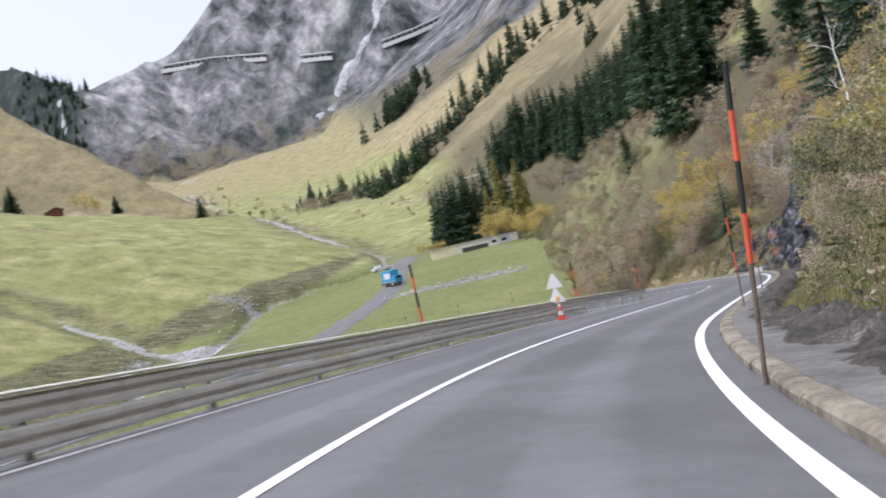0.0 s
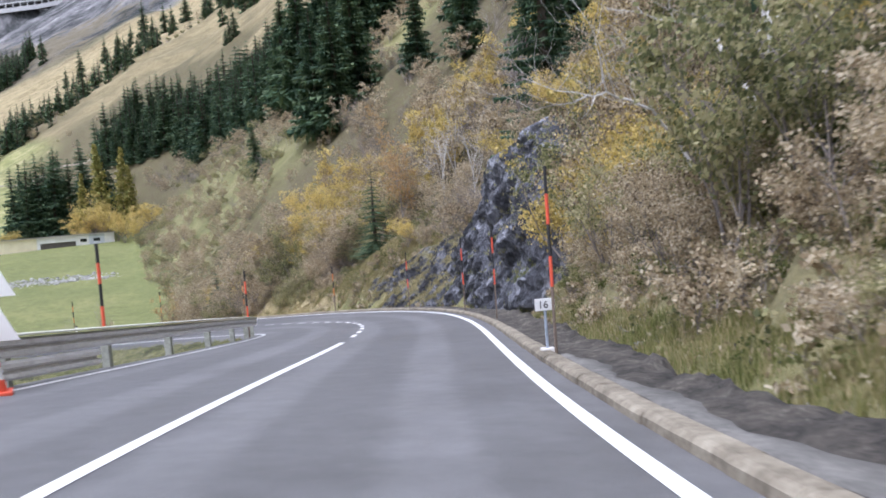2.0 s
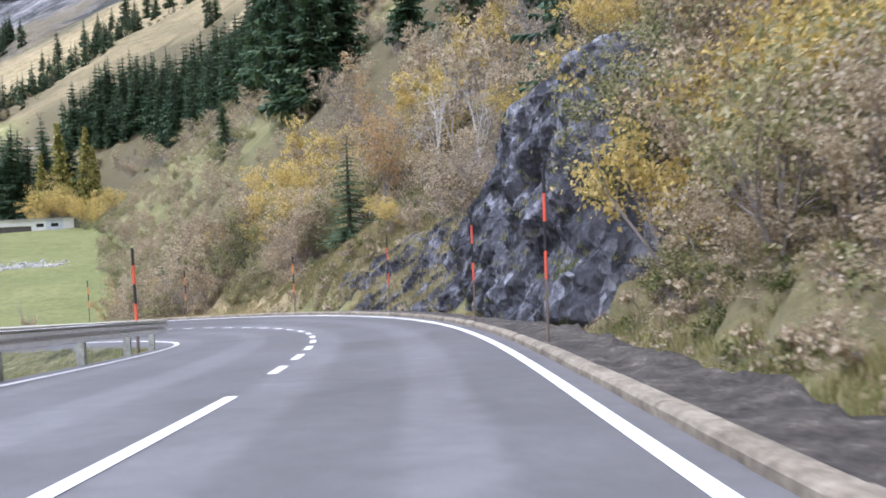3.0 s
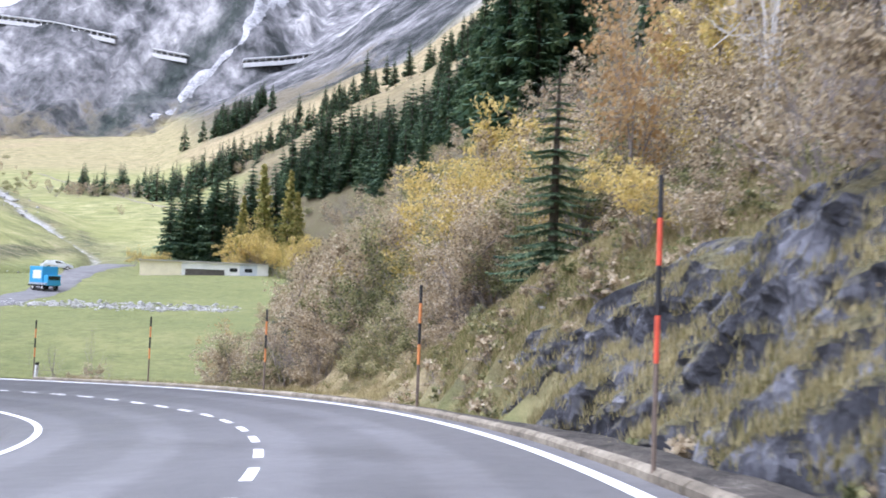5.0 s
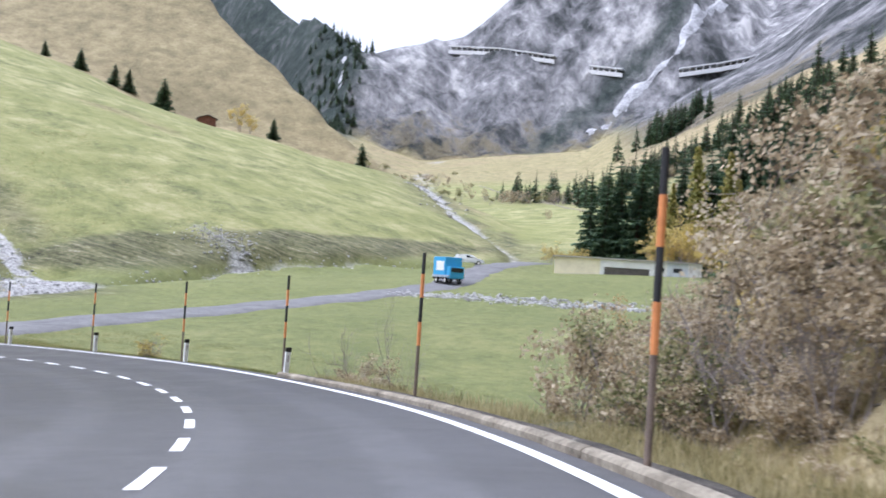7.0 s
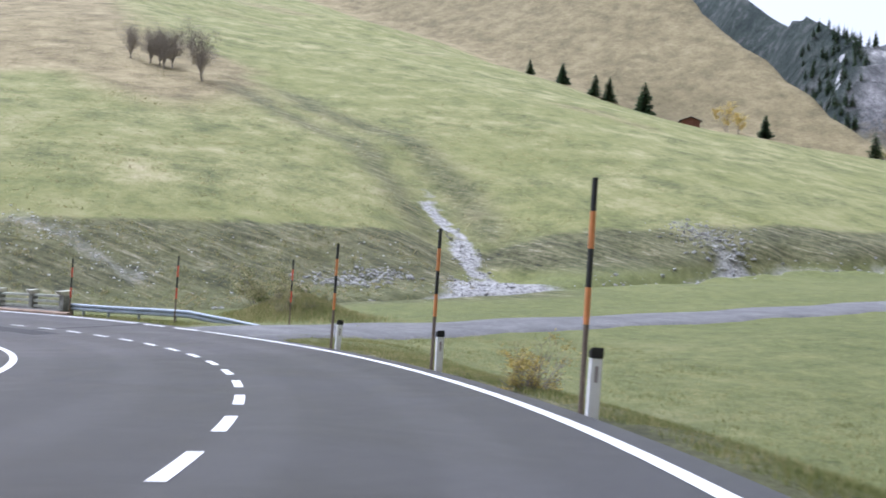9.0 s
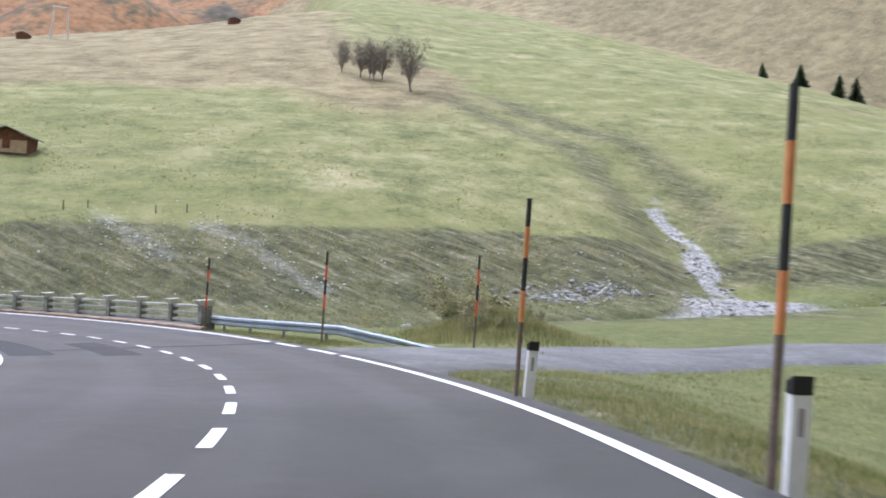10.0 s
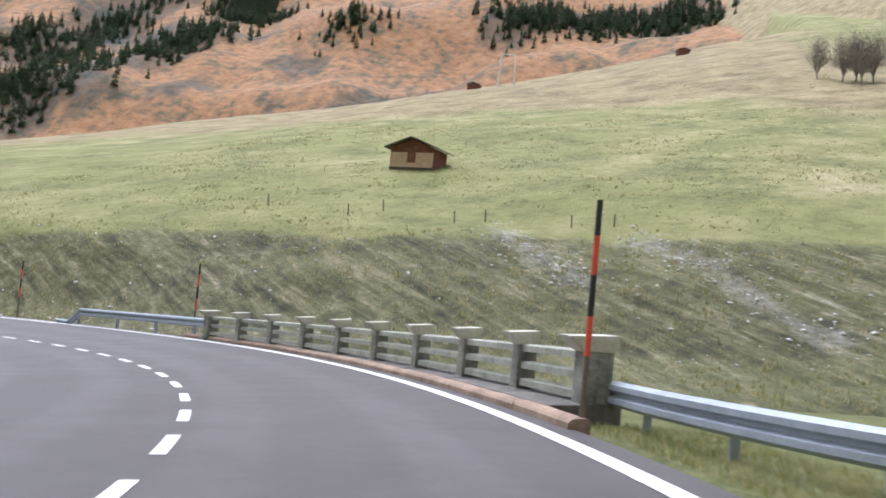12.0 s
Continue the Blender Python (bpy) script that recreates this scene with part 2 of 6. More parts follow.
M_OLD_CONCRETE = worn("mossy_concrete", [(0.3, (0.07, 0.072, 0.062)), (0.46, (0.2, 0.2, 0.18)), (0.58, (0.34, 0.345, 0.305)), (0.7, (0.5, 0.51, 0.45))], 2.4, 0.95, fine=5, strength=0.5)
M_RAIL = worn("lichened_rail_concrete", [(0.3, (0.16, 0.165, 0.14)), (0.5, (0.36, 0.37, 0.32)), (0.7, (0.56, 0.57, 0.5))], 2.4, 0.95, fine=5, strength=0.5)
M_KERB_TAN = worn("tan_kerb", [(0.32, (0.14, 0.105, 0.08)), (0.5, (0.32, 0.23, 0.17)), (0.66, (0.46, 0.35, 0.27))], 1.4, 0.95, fine=9, strength=0.5, distance=0.01)
M_POLE_DARK = plain("pole_black", (0.03, 0.03, 0.032), 0.7)
M_POLE_WOOD = worn("pole_wood", [(0.3, (0.1, 0.075, 0.055)), (0.7, (0.26, 0.2, 0.16))], 5.0, 0.9)
M_RED = plain("pole_red", (0.82, 0.12, 0.06), 0.55)
M_ORANGE = plain("pole_orange", (0.78, 0.3, 0.1), 0.6)
M_WHITE = plain("white_plastic", (0.88, 0.88, 0.87), 0.5, dirt=0.1)
M_SIGN = plain("sign_white", (0.8, 0.8, 0.79), 0.45, dirt=0.06)
M_BLACK = plain("black_plastic", (0.02, 0.02, 0.022), 0.6)
M_BLUE = plain("blue_tarpaulin", (0.06, 0.36, 0.66), 0.5, dirt=0.15)
M_CAR = plain("white_car_paint", (0.75, 0.77, 0.8), 0.25, dirt=0.06)
M_GLASS = mat("car_glass", 0.1)[0]
M_GLASS.node_tree.nodes["Principled BSDF"].inputs["Base Color"].default_value = (0.02, 0.025, 0.03, 1)
M_TYRE = plain("tyre_rubber", (0.02, 0.02, 0.02), 0.9)
M_CREAM = worn("cream_wall", [(0.3, (0.62, 0.56, 0.4)), (0.6, (0.82, 0.75, 0.56))], 0.8, 0.9)
M_PALE = worn("pale_wall", [(0.3, (0.62, 0.62, 0.62)), (0.6, (0.8, 0.8, 0.8))], 0.8, 0.9)
M_ROOF_AND_SHADE = worn("dark_roof_and_shade", [(0.3, (0.05, 0.045, 0.04)), (0.7, (0.14, 0.125, 0.115))], 1.2, 0.85)
M_BOARDS = worn("hut_boards", [(0.3, (0.07, 0.03, 0.022)), (0.5, (0.17, 0.07, 0.05)), (0.7, (0.3, 0.15, 0.11))], 2.0, 0.9)
M_HUT_LIGHT = worn("hut_pale_boards", [(0.3, (0.4, 0.26, 0.19)), (0.7, (0.7, 0.54, 0.42))], 2.0, 0.9)
M_BARK = worn("bark", [(0.3, (0.04, 0.034, 0.028)), (0.7, (0.14, 0.12, 0.1))], 6.0, 0.95)
M_BIRCH = worn("birch_bark", [(0.3, (0.2, 0.19, 0.18)), (0.5, (0.55, 0.53, 0.5)), (0.7, (0.72, 0.7, 0.67))], 5.0, 0.85)
M_TWIG = worn("grey_twigs", [(0.3, (0.14, 0.12, 0.108)), (0.7, (0.4, 0.355, 0.33))], 5.0, 0.95)
M_SPRUCE = leafy("spruce_needles", [(0.25, (0.042, 0.078, 0.05)), (0.5, (0.085, 0.145, 0.085)), (0.75, (0.155, 0.215, 0.115))], 0.35)
M_LARCH = leafy("larch_needles", [(0.25, (0.19, 0.2, 0.05)), (0.5, (0.33, 0.32, 0.1)), (0.75, (0.46, 0.4, 0.15))])
M_OLIVE = leafy("olive_leaves", [(0.2, (0.1, 0.115, 0.055)), (0.4, (0.24, 0.25, 0.115)), (0.58, (0.38, 0.36, 0.175)), (0.76, (0.54, 0.49, 0.3))], 0.5)
M_TAN = leafy("faded_leaves", [(0.2, (0.18, 0.14, 0.09)), (0.4, (0.39, 0.31, 0.2)), (0.58, (0.53, 0.44, 0.29)), (0.76, (0.68, 0.6, 0.45))], 0.5)
M_YELLOW = leafy("yellow_leaves", [(0.2, (0.32, 0.27, 0.085)), (0.45, (0.58, 0.46, 0.15)), (0.7, (0.74, 0.6, 0.25))], 0.5)
M_AMBER = leafy("amber_leaves", [(0.22, (0.4, 0.25, 0.11)), (0.7, (0.58, 0.42, 0.22))])
M_GRASS = leafy("grass_blades", [(0.2, (0.12, 0.145, 0.045)), (0.45, (0.23, 0.25, 0.085)), (0.65, (0.36, 0.335, 0.145)), (0.8, (0.48, 0.42, 0.23))], 0.5)
M_DRYGRASS = leafy("dry_grass_blades", [(0.2, (0.19, 0.175, 0.075)), (0.5, (0.39, 0.34, 0.17)), (0.8, (0.56, 0.48, 0.28))], 0.5)
M_GREENWEED = leafy("weed_leaves", [(0.25, (0.08, 0.1, 0.035)), (0.5, (0.17, 0.19, 0.07)), (0.75, (0.33, 0.31, 0.15))])
M_HERB = leafy("herb_leaves", [(0.25, (0.03, 0.055, 0.015)), (0.5, (0.09, 0.12, 0.035)), (0.75, (0.2, 0.2, 0.07))])


def rock_material(name, dark, light, edge, grassy=None):
    """Broken slate: each split face has a shade of its own, with cracks, sky highlights painted as pale faces, and moss
    on the ledges.
    """
    m, nt, b = mat(name, 0.8)
    tc = nt.nodes.new("ShaderNodeMapping")
    tc.inputs["Scale"].default_value = (1, 1, 0.6)
    tc.inputs["Rotation"].default_value = (0.35, 0.5, 0.2)
    nt.links.new(nt.nodes.new("ShaderNodeNewGeometry").outputs["Position"], tc.inputs["Vector"])
    a, c, g = noise_fac(nt, 0.7, 6, 0.7, tc.outputs[0]), noise_fac(nt, 5.0, 8, 0.75, tc.outputs[0]), noise_fac(nt, 18.0, 6, 0.75)
    wob = nt.nodes.new("ShaderNodeVectorMath")
    wob.operation = "MULTIPLY_ADD"
    nz_ = node(nt, "ShaderNodeTexNoise", Scale=2.5, Detail=4.0)
    nt.links.new(tc.outputs[0], nz_.inputs["Vector"])
    nt.links.new(nz_.outputs["Color"], wob.inputs[0])
    wob.inputs[1].default_value = (0.35, 0.35, 0.35)
    nt.links.new(tc.outputs[0], wob.inputs[2])
    cells = []
    for size in (2.2, 6.5):
        v = node(nt, "ShaderNodeTexVoronoi", Scale=size)
        nt.links.new(wob.outputs[0], v.inputs["Vector"])
        sp = nt.nodes.new("ShaderNodeSeparateColor")
        nt.links.new(v.outputs["Color"], sp.inputs[0])
        cells.append((sp.outputs[0], v.outputs["Distance"]))
    shade = mix(nt, 0.5, mix(nt, 0.45, cells[0][0], cells[1][0]), mix(nt, 0.5, a, c))
    col = ramp(nt, shade, [(0.3, dark), (0.52, light), (0.66, tuple((p + q) / 2 for p, q in zip(light, edge))), (0.74, edge)])
    nt.links.new(col, b.inputs["Base Color"])
    if grassy is not None:
        # grass and moss on the ledges
        nz = nt.nodes.new("ShaderNodeSeparateXYZ")
        nt.links.new(nt.nodes.new("ShaderNodeNewGeometry").outputs["True Normal"], nz.inputs[0])
        ledge = ramp(nt, sums(nt, "ADD", sums(nt, "MULTIPLY", nz.outputs[2], 0.22), sums(nt, "MULTIPLY", mix(nt, 0.3, a, c), 0.9)), [(grassy, (0.0,)), (grassy + 0.08, (1.0,))])
        moss = ramp(nt, mix(nt, 0.5, c, g), [(0.36, (0.06, 0.058, 0.028)), (0.5, (0.17, 0.155, 0.075)), (0.64, (0.32, 0.28, 0.155))])
        col = mix(nt, ledge, col, moss)
        nt.links.new(col, b.inputs["Base Color"])
    relief = mix(nt, 0.45, mix(nt, 0.4, cells[1][1], cells[1][0]), mix(nt, 0.5, c, g))
    bump(nt, b, relief, 1.0, 0.3)
    return m


# the slates' third, bluish colour paints the sky's highlights on single faces
M_ROCK = rock_material("dark_slate_rock", (0.02, 0.021, 0.027), (0.08, 0.084, 0.104), (0.36, 0.37, 0.42), 0.7)
M_OUTCROP = rock_material("grassy_slate_rock", (0.02, 0.021, 0.027), (0.085, 0.088, 0.105), (0.34, 0.345, 0.39), 0.57)
M_ROCK.node_tree.nodes["Principled BSDF"].inputs["Roughness"].default_value = 0.5
M_SNOW = worn("old_snow", [(0.36, (0.16, 0.16, 0.165)), (0.5, (0.42, 0.42, 0.43)), (0.64, (0.68, 0.69, 0.7))], 0.06, 0.8, strength=0.5, distance=2.0)
M_BOULDER = rock_material("grey_boulder", (0.24, 0.235, 0.23), (0.46, 0.455, 0.445), (0.68, 0.67, 0.66))

M_CHALK = plain("white_stone", (0.78, 0.77, 0.74), 0.9, dirt=0.3, scale=3.0)


# ---- the lie of the land: road line, heights, banks ----
def smooth01(v):
    v = np.clip(v, 0.0, 1.0)
    return v * v * (3 - 2 * v)


def smax(a, b, k):
    h = np.clip(0.5 + 0.5 * (a - b) / k, 0, 1)
    return b * (1 - h) + a * h + k * h * (1 - h)


def smin(a, b, k):
    return -smax(-a, -b, k)


def wave(x, y, size, seed=0.0):
    """A smooth uneven field of about -1 to 1, from a few crossing sines."""
    x, y = x / size, y / size
    return (np.sin(x * 1.3 + 2.1 * np.sin(y * 0.7 + seed) + seed * 1.7) * np.cos(y * 1.1 + 1.6 * np.sin(x * 0.9 - seed))
            + 0.5 * np.sin(x * 2.9 - y * 2.3 + seed * 3.1) * np.cos(y * 3.1 + x * 1.2 + seed)) / 1.5


# the road's middle line: curvature every 11 m, then height, crossfall and the two lanes every 15 m
STEP = 0.5
ST = np.arange(-16.5, 194.0, STEP)
KAPPA = [0.00835, -0.00121, -0.01014, -0.01253, -0.00751, -0.00097, 0.00765, 0.0178, 0.02305, 0.02302,
         0.02139, 0.02159, 0.02309, 0.02256, 0.02214, 0.02215, 0.02014, 0.019, 0.02099, 0.02351]
K15 = np.arange(-16.5, 200, 15.0)
ROAD_Z = [5.905, 4.342, 2.845, 1.244, -0.3, -1.787, -3.347, -4.789, -5.991, -6.96, -7.784, -8.486, -9.245, -9.971, -10.552]
CROSS = [-0.11, -0.09, -0.07, -0.053, -0.019, 0.023, 0.048, 0.042, 0.033, 0.028, 0.042, 0.063, 0.081, 0.088, 0.088]
LANE_R = [2.771, 3.031, 3.49, 3.571, 3.365, 3.318, 3.402, 3.594, 3.444, 3.485, 3.524, 3.684, 4.346, 4.702, 4.702]
LANE_L = [3.888, 3.667, 3.19, 3.316, 3.436, 3.664, 3.593, 3.685, 3.806, 3.69, 3.763, 3.535, 3.268, 3.234, 3.234]


def knots(values):
    """Values at the 15 m stations, smoothed to the 0.5 m ones."""
    v = np.interp(ST, K15, values)
    ker = np.hanning(33)
    return np.convolve(np.pad(v, 16, mode="reflect", reflect_type="odd"), ker / ker.sum(), "valid")


kap = np.interp(ST, -16.5 + 11.0 * np.arange(len(KAPPA)), KAPPA)
HEAD = 1.792 + np.r_[0, np.cumsum((kap[1:] + kap[:-1]) / 2 * STEP)]
DX, DY = np.cos(HEAD), np.sin(HEAD)
RX = 3.706 + np.r_[0, np.cumsum((DX[1:] + DX[:-1]) / 2 * STEP)]
RY = -66.617 + np.r_[0, np.cumsum((DY[1:] + DY[:-1]) / 2 * STEP)]
RZ, RC, WR, WL = knots(ROAD_Z), knots(CROSS), knots(LANE_R), knots(LANE_L)


def at_road(s, u, up=0.0):
    """World place of a point at station s, u metres right of the middle line, up above the asphalt."""
    f = lambda a: np.interp(s, ST, a)
    h = f(HEAD)
    return np.stack(np.broadcast_arrays(f(RX) + u * np.sin(h), f(RY) - u * np.cos(h), f(RZ) + f(RC) * u + up), -1)


def to_road(x, y):
    """Station and offset (right positive) of places, and the asphalt's height there."""
    x, y = np.asarray(x, float), np.asarray(y, float)
    n = np.empty(x.size, int)
    fx, fy = x.ravel(), y.ravel()
    for a in range(0, x.size, 20000):
        d = (fx[a:a + 20000, None] - RX[None, ::2]) ** 2 + (fy[a:a + 20000, None] - RY[None, ::2]) ** 2
        n[a:a + 20000] = d.argmin(1) * 2
    n = n.reshape(x.shape)
    ox, oy = x - RX[n], y - RY[n]
    s = ST[n] + ox * DX[n] + oy * DY[n]
    u = ox * DY[n] - oy * DX[n]
    end = np.maximum(0, np.maximum(ST[0] - s, s - ST[-1]))
    z = np.interp(s, ST, RZ) + np.interp(s, ST, RC) * np.clip(u, -12, 12)
    return s, u, z, end


# foot of the wooded hillside: along the kerb, then away up the valley
FOOT = [(9.5, -75), (6.5, -55), (3.6, -40), (3.6, -22), (4.6, -6), (5.0, 4), (3.6, 14), (0.9, 20.5), (-1.2, 26), (-3.4, 31), (-5.0, 34.2), (-5.6, 38.8), (-10.0, 46), (-15, 56),
        (-22, 74), (-34, 112), (-44, 150), (-50, 170), (-74, 205), (-120, 290), (-215, 470), (-330, 690), (-430, 900)]
# the side road's middle line
SIDE = [(-55.4, 52.6), (-57.2, 57.2), (-60.6, 64.5), (-62.6, 74), (-63.8, 88), (-65.0, 105), (-68, 122), (-72.5, 138), (-76, 150), (-78, 162)]
# the brook from the gorge to the bridge
BROOK = [(-520, 760), (-426, 613), (-330, 480), (-255, 375), (-197, 296), (-160, 243), (-122, 206), (-91, 178), (-89, 156), (-95, 135), (-96, 112), (-90, 88), (-86, 60), (-84, 40), (-86, 10), (-92, -40), (-100, -120)]
# gravel gully coming down the meadow
GULLY = [(-91, 85.5), (-96, 87.6), (-105.7, 90.7), (-117, 93), (-129, 94.6), (-139, 95.6), (-146, 95.4), (-152, 91.8), (-160, 88.8), (-171, 86.5), (-182, 84.5)]
# bare scree runs in the far bank
SCREE = [[(-109, 41), (-105, 43.5), (-100, 47)], [(-107.5, 48.5), (-103, 52), (-96, 57)], [(-107, 117.5), (-104, 118), (-99, 117)]]
# dark dwarf pine and spruce in strips down the rusty mountain, with their half widths
FOREST = [([(-515, -352), (-560, -350), (-668, -324), (-700, -318)], 38), ([(-640, -440), (-669, -428), (-783, -428), (-860, -430)], 36), ([(-780, -338), (-840, -352)], 28), ([(-735, -92), (-760, -60), (-765, 0), (-752, 40)], 34)]
# snow chute on the grey mountain
CHUTE = [(-345, 1200), (-364, 1130), (-373, 1060), (-379, 1012), (-411, 971), (-438, 908), (-450, 880)]


def dense(line, step=2.0):
    p = np.array(line, float)
    d = np.r_[0, np.cumsum(np.hypot(*np.diff(p, axis=0).T))]
    m = np.gradient(p, d, axis=0)
    t = np.arange(0, d[-1], step)
    i = np.clip(np.searchsorted(d, t, side="right") - 1, 0, len(d) - 2)
    h = (d[i + 1] - d[i])[:, None]
    k = ((t - d[i])[:, None]) / h
    return ((2 * k**3 - 3 * k**2 + 1) * p[i] + (k**3 - 2 * k**2 + k) * h * m[i] + (-2 * k**3 + 3 * k**2) * p[i + 1] + (k**3 - k**2) * h * m[i + 1])


def off_line(x, y, line):
    """Distance right of a line (left negative), and how far along it, of the nearest point."""
    p = dense(line)
    d = np.gradient(p, axis=0)
    d /= np.hypot(d[:, 0], d[:, 1])[:, None]
    fx, fy = np.ravel(x), np.ravel(y)
    out, run = np.empty(fx.size), np.empty(fx.size)
    for a in range(0, fx.size, 20000):
        sx, sy = fx[a:a + 20000], fy[a:a + 20000]
        q = (sx[:, None] - p[None, :, 0]) ** 2 + (sy[:, None] - p[None, :, 1]) ** 2
        n = q.argmin(1)
        side = np.sign((sx - p[n, 0]) * d[n, 1] - (sy - p[n, 1]) * d[n, 0])
        out[a:a + 20000], run[a:a + 20000] = side * np.sqrt(q[np.arange(n.size), n]), n * 2.0
    return out.reshape(np.shape(x)), run.reshape(np.shape(x))


def valley(y):
    """Height of the valley floor."""
    return np.interp(y, [-400, 20, 50, 122, 140, 150, 172, 190, 300, 613, 700, 950], [-42, -12.5, -9.4, -3.9, -2.2, -1.5, 0.5, 2.4, 21, 76, 95, 150])


def side_height(y):
    """Height of the side road."""
    return np.interp(y, [40, 57, 66, 80, 100, 122, 140, 150, 165, 210], [-7.7, -7.9, -7.75, -7.0, -5.55, -3.8, -1.1, -0.4, 0.5, 4.0])


def crest_x(y):
    return np.interp(y, [-200, 10, 35, 56, 90, 112, 130, 160, 189, 240, 300, 613], [-118, -104, -105.5, -106.5, -109, -106, -104, -102.5, -100, -132, -192, -440])


def crest_z(y):
    return np.interp(y, [-200, 10, 35, 56, 90, 112, 130, 160, 189, 240, 300, 613], [-16, -5.6, -4.2, -2.6, -1.2, 0.8, 2.7, 3.4, 3.6, 13.5, 24, 80])


def heights(x, y):
    """Height of the ground, and how much of it is dry grass, gravel, rock, wood floor and rusty heath."""
    x, y = np.asarray(x, float), np.asarray(y, float)
    far = np.hypot(x + 30, y - 40)
    floor = valley(y) + 0.5 * wave(x, y, 22, 0.4)
    # meadow over the far bank
    d = crest_x(y) - x
    edge = d + 1.6 * wave(x * 0, y, 6, 3.3) + 1.2 * wave(x * 0, y, 2.6, 1.1)
    grade = np.interp(y, [-150, -24, 40, 80, 130], [0.22, 0.275, 0.32, 0.355, 0.33])
    cut = smooth01((95 - y) / 60)
    up = crest_z(y) + grade * d - cut * 0.9 * np.maximum(0, d - 212 - 6 * wave(x, y, 30, 6.0)) + 0.012 * np.clip(d, 0, 200) * wave(x, y, 55, 1.3) + 0.25 * wave(x, y, 13, 2.3)
    bank = crest_z(y) + (0.47 + 0.1 * wave(x, y, 18, 0.7)) * edge + (0.45 * wave(x, y, 5, 2.0) + 0.3 * wave(x, y, 2.3, 4.0)) * (d > -18)
    left = smin(up, bank, 0.7)
    # steep dry spur behind the meadow, falling into the gorge
    px, py = x + 240, y - 212
    spur = 31 + 0.34 * (-0.96 * px - 0.286 * py) + 0.74 * (-0.286 * px + 0.96 * py) + 5 * wave(x, y, 70, 3.0)
    beyond = 0.17 * (x + 192) + 0.985 * (y - 262) + 2.5 * wave(x, y, 25, 5.0)
    spur = spur - 2.1 * np.maximum(0, beyond) - 1.1 * np.maximum(0, x + 186 + 3 * wave(x, y, 20, 2.0))
    left = np.where(x < -110, smax(left, spur, 3), left)
    left = left - 4.5 * smooth01((y - 160) / 45) * smooth01((-165 - x) / 30) - 5.0 * np.exp(-((x + 246) / 22) ** 2 - ((y - 221) / 20) ** 2)
    # rusty mountain beyond the meadow's edge
    low = cut
    rust = 40 + 0.62 * (-460 - x) + 26 * wave(x, y, 120, 7.0) + 10 * wave(x, y, 45, 8.0)
    rust = np.where(y < 420, rust - 0.4 * np.clip(y - 180, 0, 400), -200)
    left = np.maximum(left, rust)
    # wooded hillside by the road
    r, run = off_line(x, y, FOOT)
    foot_z = np.where(y < 50, np.interp(y, [-75, -50, -20, 0, 26, 50], [6.6, 4.6, 1.6, -0.6, -3.2, -4.6]), valley(y) + 2.0 * smooth01((90 - y) / 40))
    wood = foot_z + (np.interp(run, [0, 240, 420, 640, 1100], [0.9, 0.88, 0.49, 0.45, 0.52]) * np.clip(r, -6, 4000) + 0.3 * np.maximum(0, r - 150)) * (0.75 + 0.25 * smooth01(r / 9)) + np.clip(r / 6, 0, 1) * (1.1 * wave(x, y, 9, 9.0) + 0.05 * np.clip(r, 0, 120) * wave(x, y, 38, 1.0))
    # steep shoulder behind the slate cliff
    wood = wood + 1.25 * np.clip(r - 0.4, 0, 3.6) * smooth01((y - 1) / 5) * smooth01((20 - y) / 5) * (run < 140)
    wood = wood + 0.6 * np.clip(r, 0, 2.2) * smooth01((y - 23) / 4) * smooth01((35 - y) / 4) * (run < 140)
    wood = np.where(r > -6, wood, -300)
    wood = np.minimum(wood, foot_z + 330)
    # the grey mountain that closes the valley
    q = -0.53 * x + 0.848 * y
    side = 0.848 * x + 0.53 * y
    crag = 60 * wave(side, q * 0.5, 130, 2.2) + 26 * wave(side, q * 0.4, 48, 4.4) + 9 * wave(side, q, 17, 6.1)
    mount = 108 + 1.2 * (q - 955 - 1.1 * np.clip(-150 - side, 0, 400)) + crag * smooth01((q - 940) / 120)
    notch = 252 + np.where(side > -132, 0.6, 0.74) * np.abs(side + 132) + np.maximum(0, side - 30) * 0.8 + 0.22 * crag
    mount = mount + (7 * np.abs(wave(side, q * 0.3, 21, 3.7)) + 5 * wave(side, q, 9, 1.9)) * smooth01((q - 960) / 60) * smooth01(np.abs(mount - 250) / 30 - 0.4)
    mount = np.minimum(np.minimum(mount, notch), 1500)
    mount = np.where(q > 700, mount, -300)
    ground = smax(floor, left, 2.5)
    ground = smax(ground, wood, 1.5)
    ground = np.maximum(ground, mount)
    # brook bed, gully and side road
    b, _ = off_line(x, y, BROOK)
    b = b + 1.6 * wave(x, y, 9, 2.7) + 1.0 * wave(x, y, 3.5, 0.9) + 3.0 * wave(x, y, 26, 1.4) * (y > 200)
    bed = np.exp(-(b / np.where(y < 190, 1.9, 2.2)) ** 2)
    ground = ground - 1.9 * bed * smooth01((200 - y) / 60 + 1)
    g, grun = off_line(x, y, GULLY)
    g = g + 0.9 * wave(x, y, 5, 2.2) + 0.6 * wave(x, y, 2.2, 5.1)
    gut = np.exp(-(g / (1.25 + 3.6 * smooth01((13 - grun) / 10))) ** 2)
    ground = ground - 2.4 * np.exp(-(g / 5.5) ** 2) * smooth01((grun - 2) / 12) * smooth01((56 - grun) / 30)
    sd, srun = off_line(x, y, SIDE)
    side_z = side_height(y)
    mouth = np.clip(1 - srun / 12, 0, 1)
    k = smooth01((np.abs(sd) - 3.2 - 2.0 * mouth) / np.interp(srun, [0, 30, 60], [9.0, 7.0, 5.0]))
    ground = np.where(y < 210, side_z * (1 - k) + ground * k, ground)
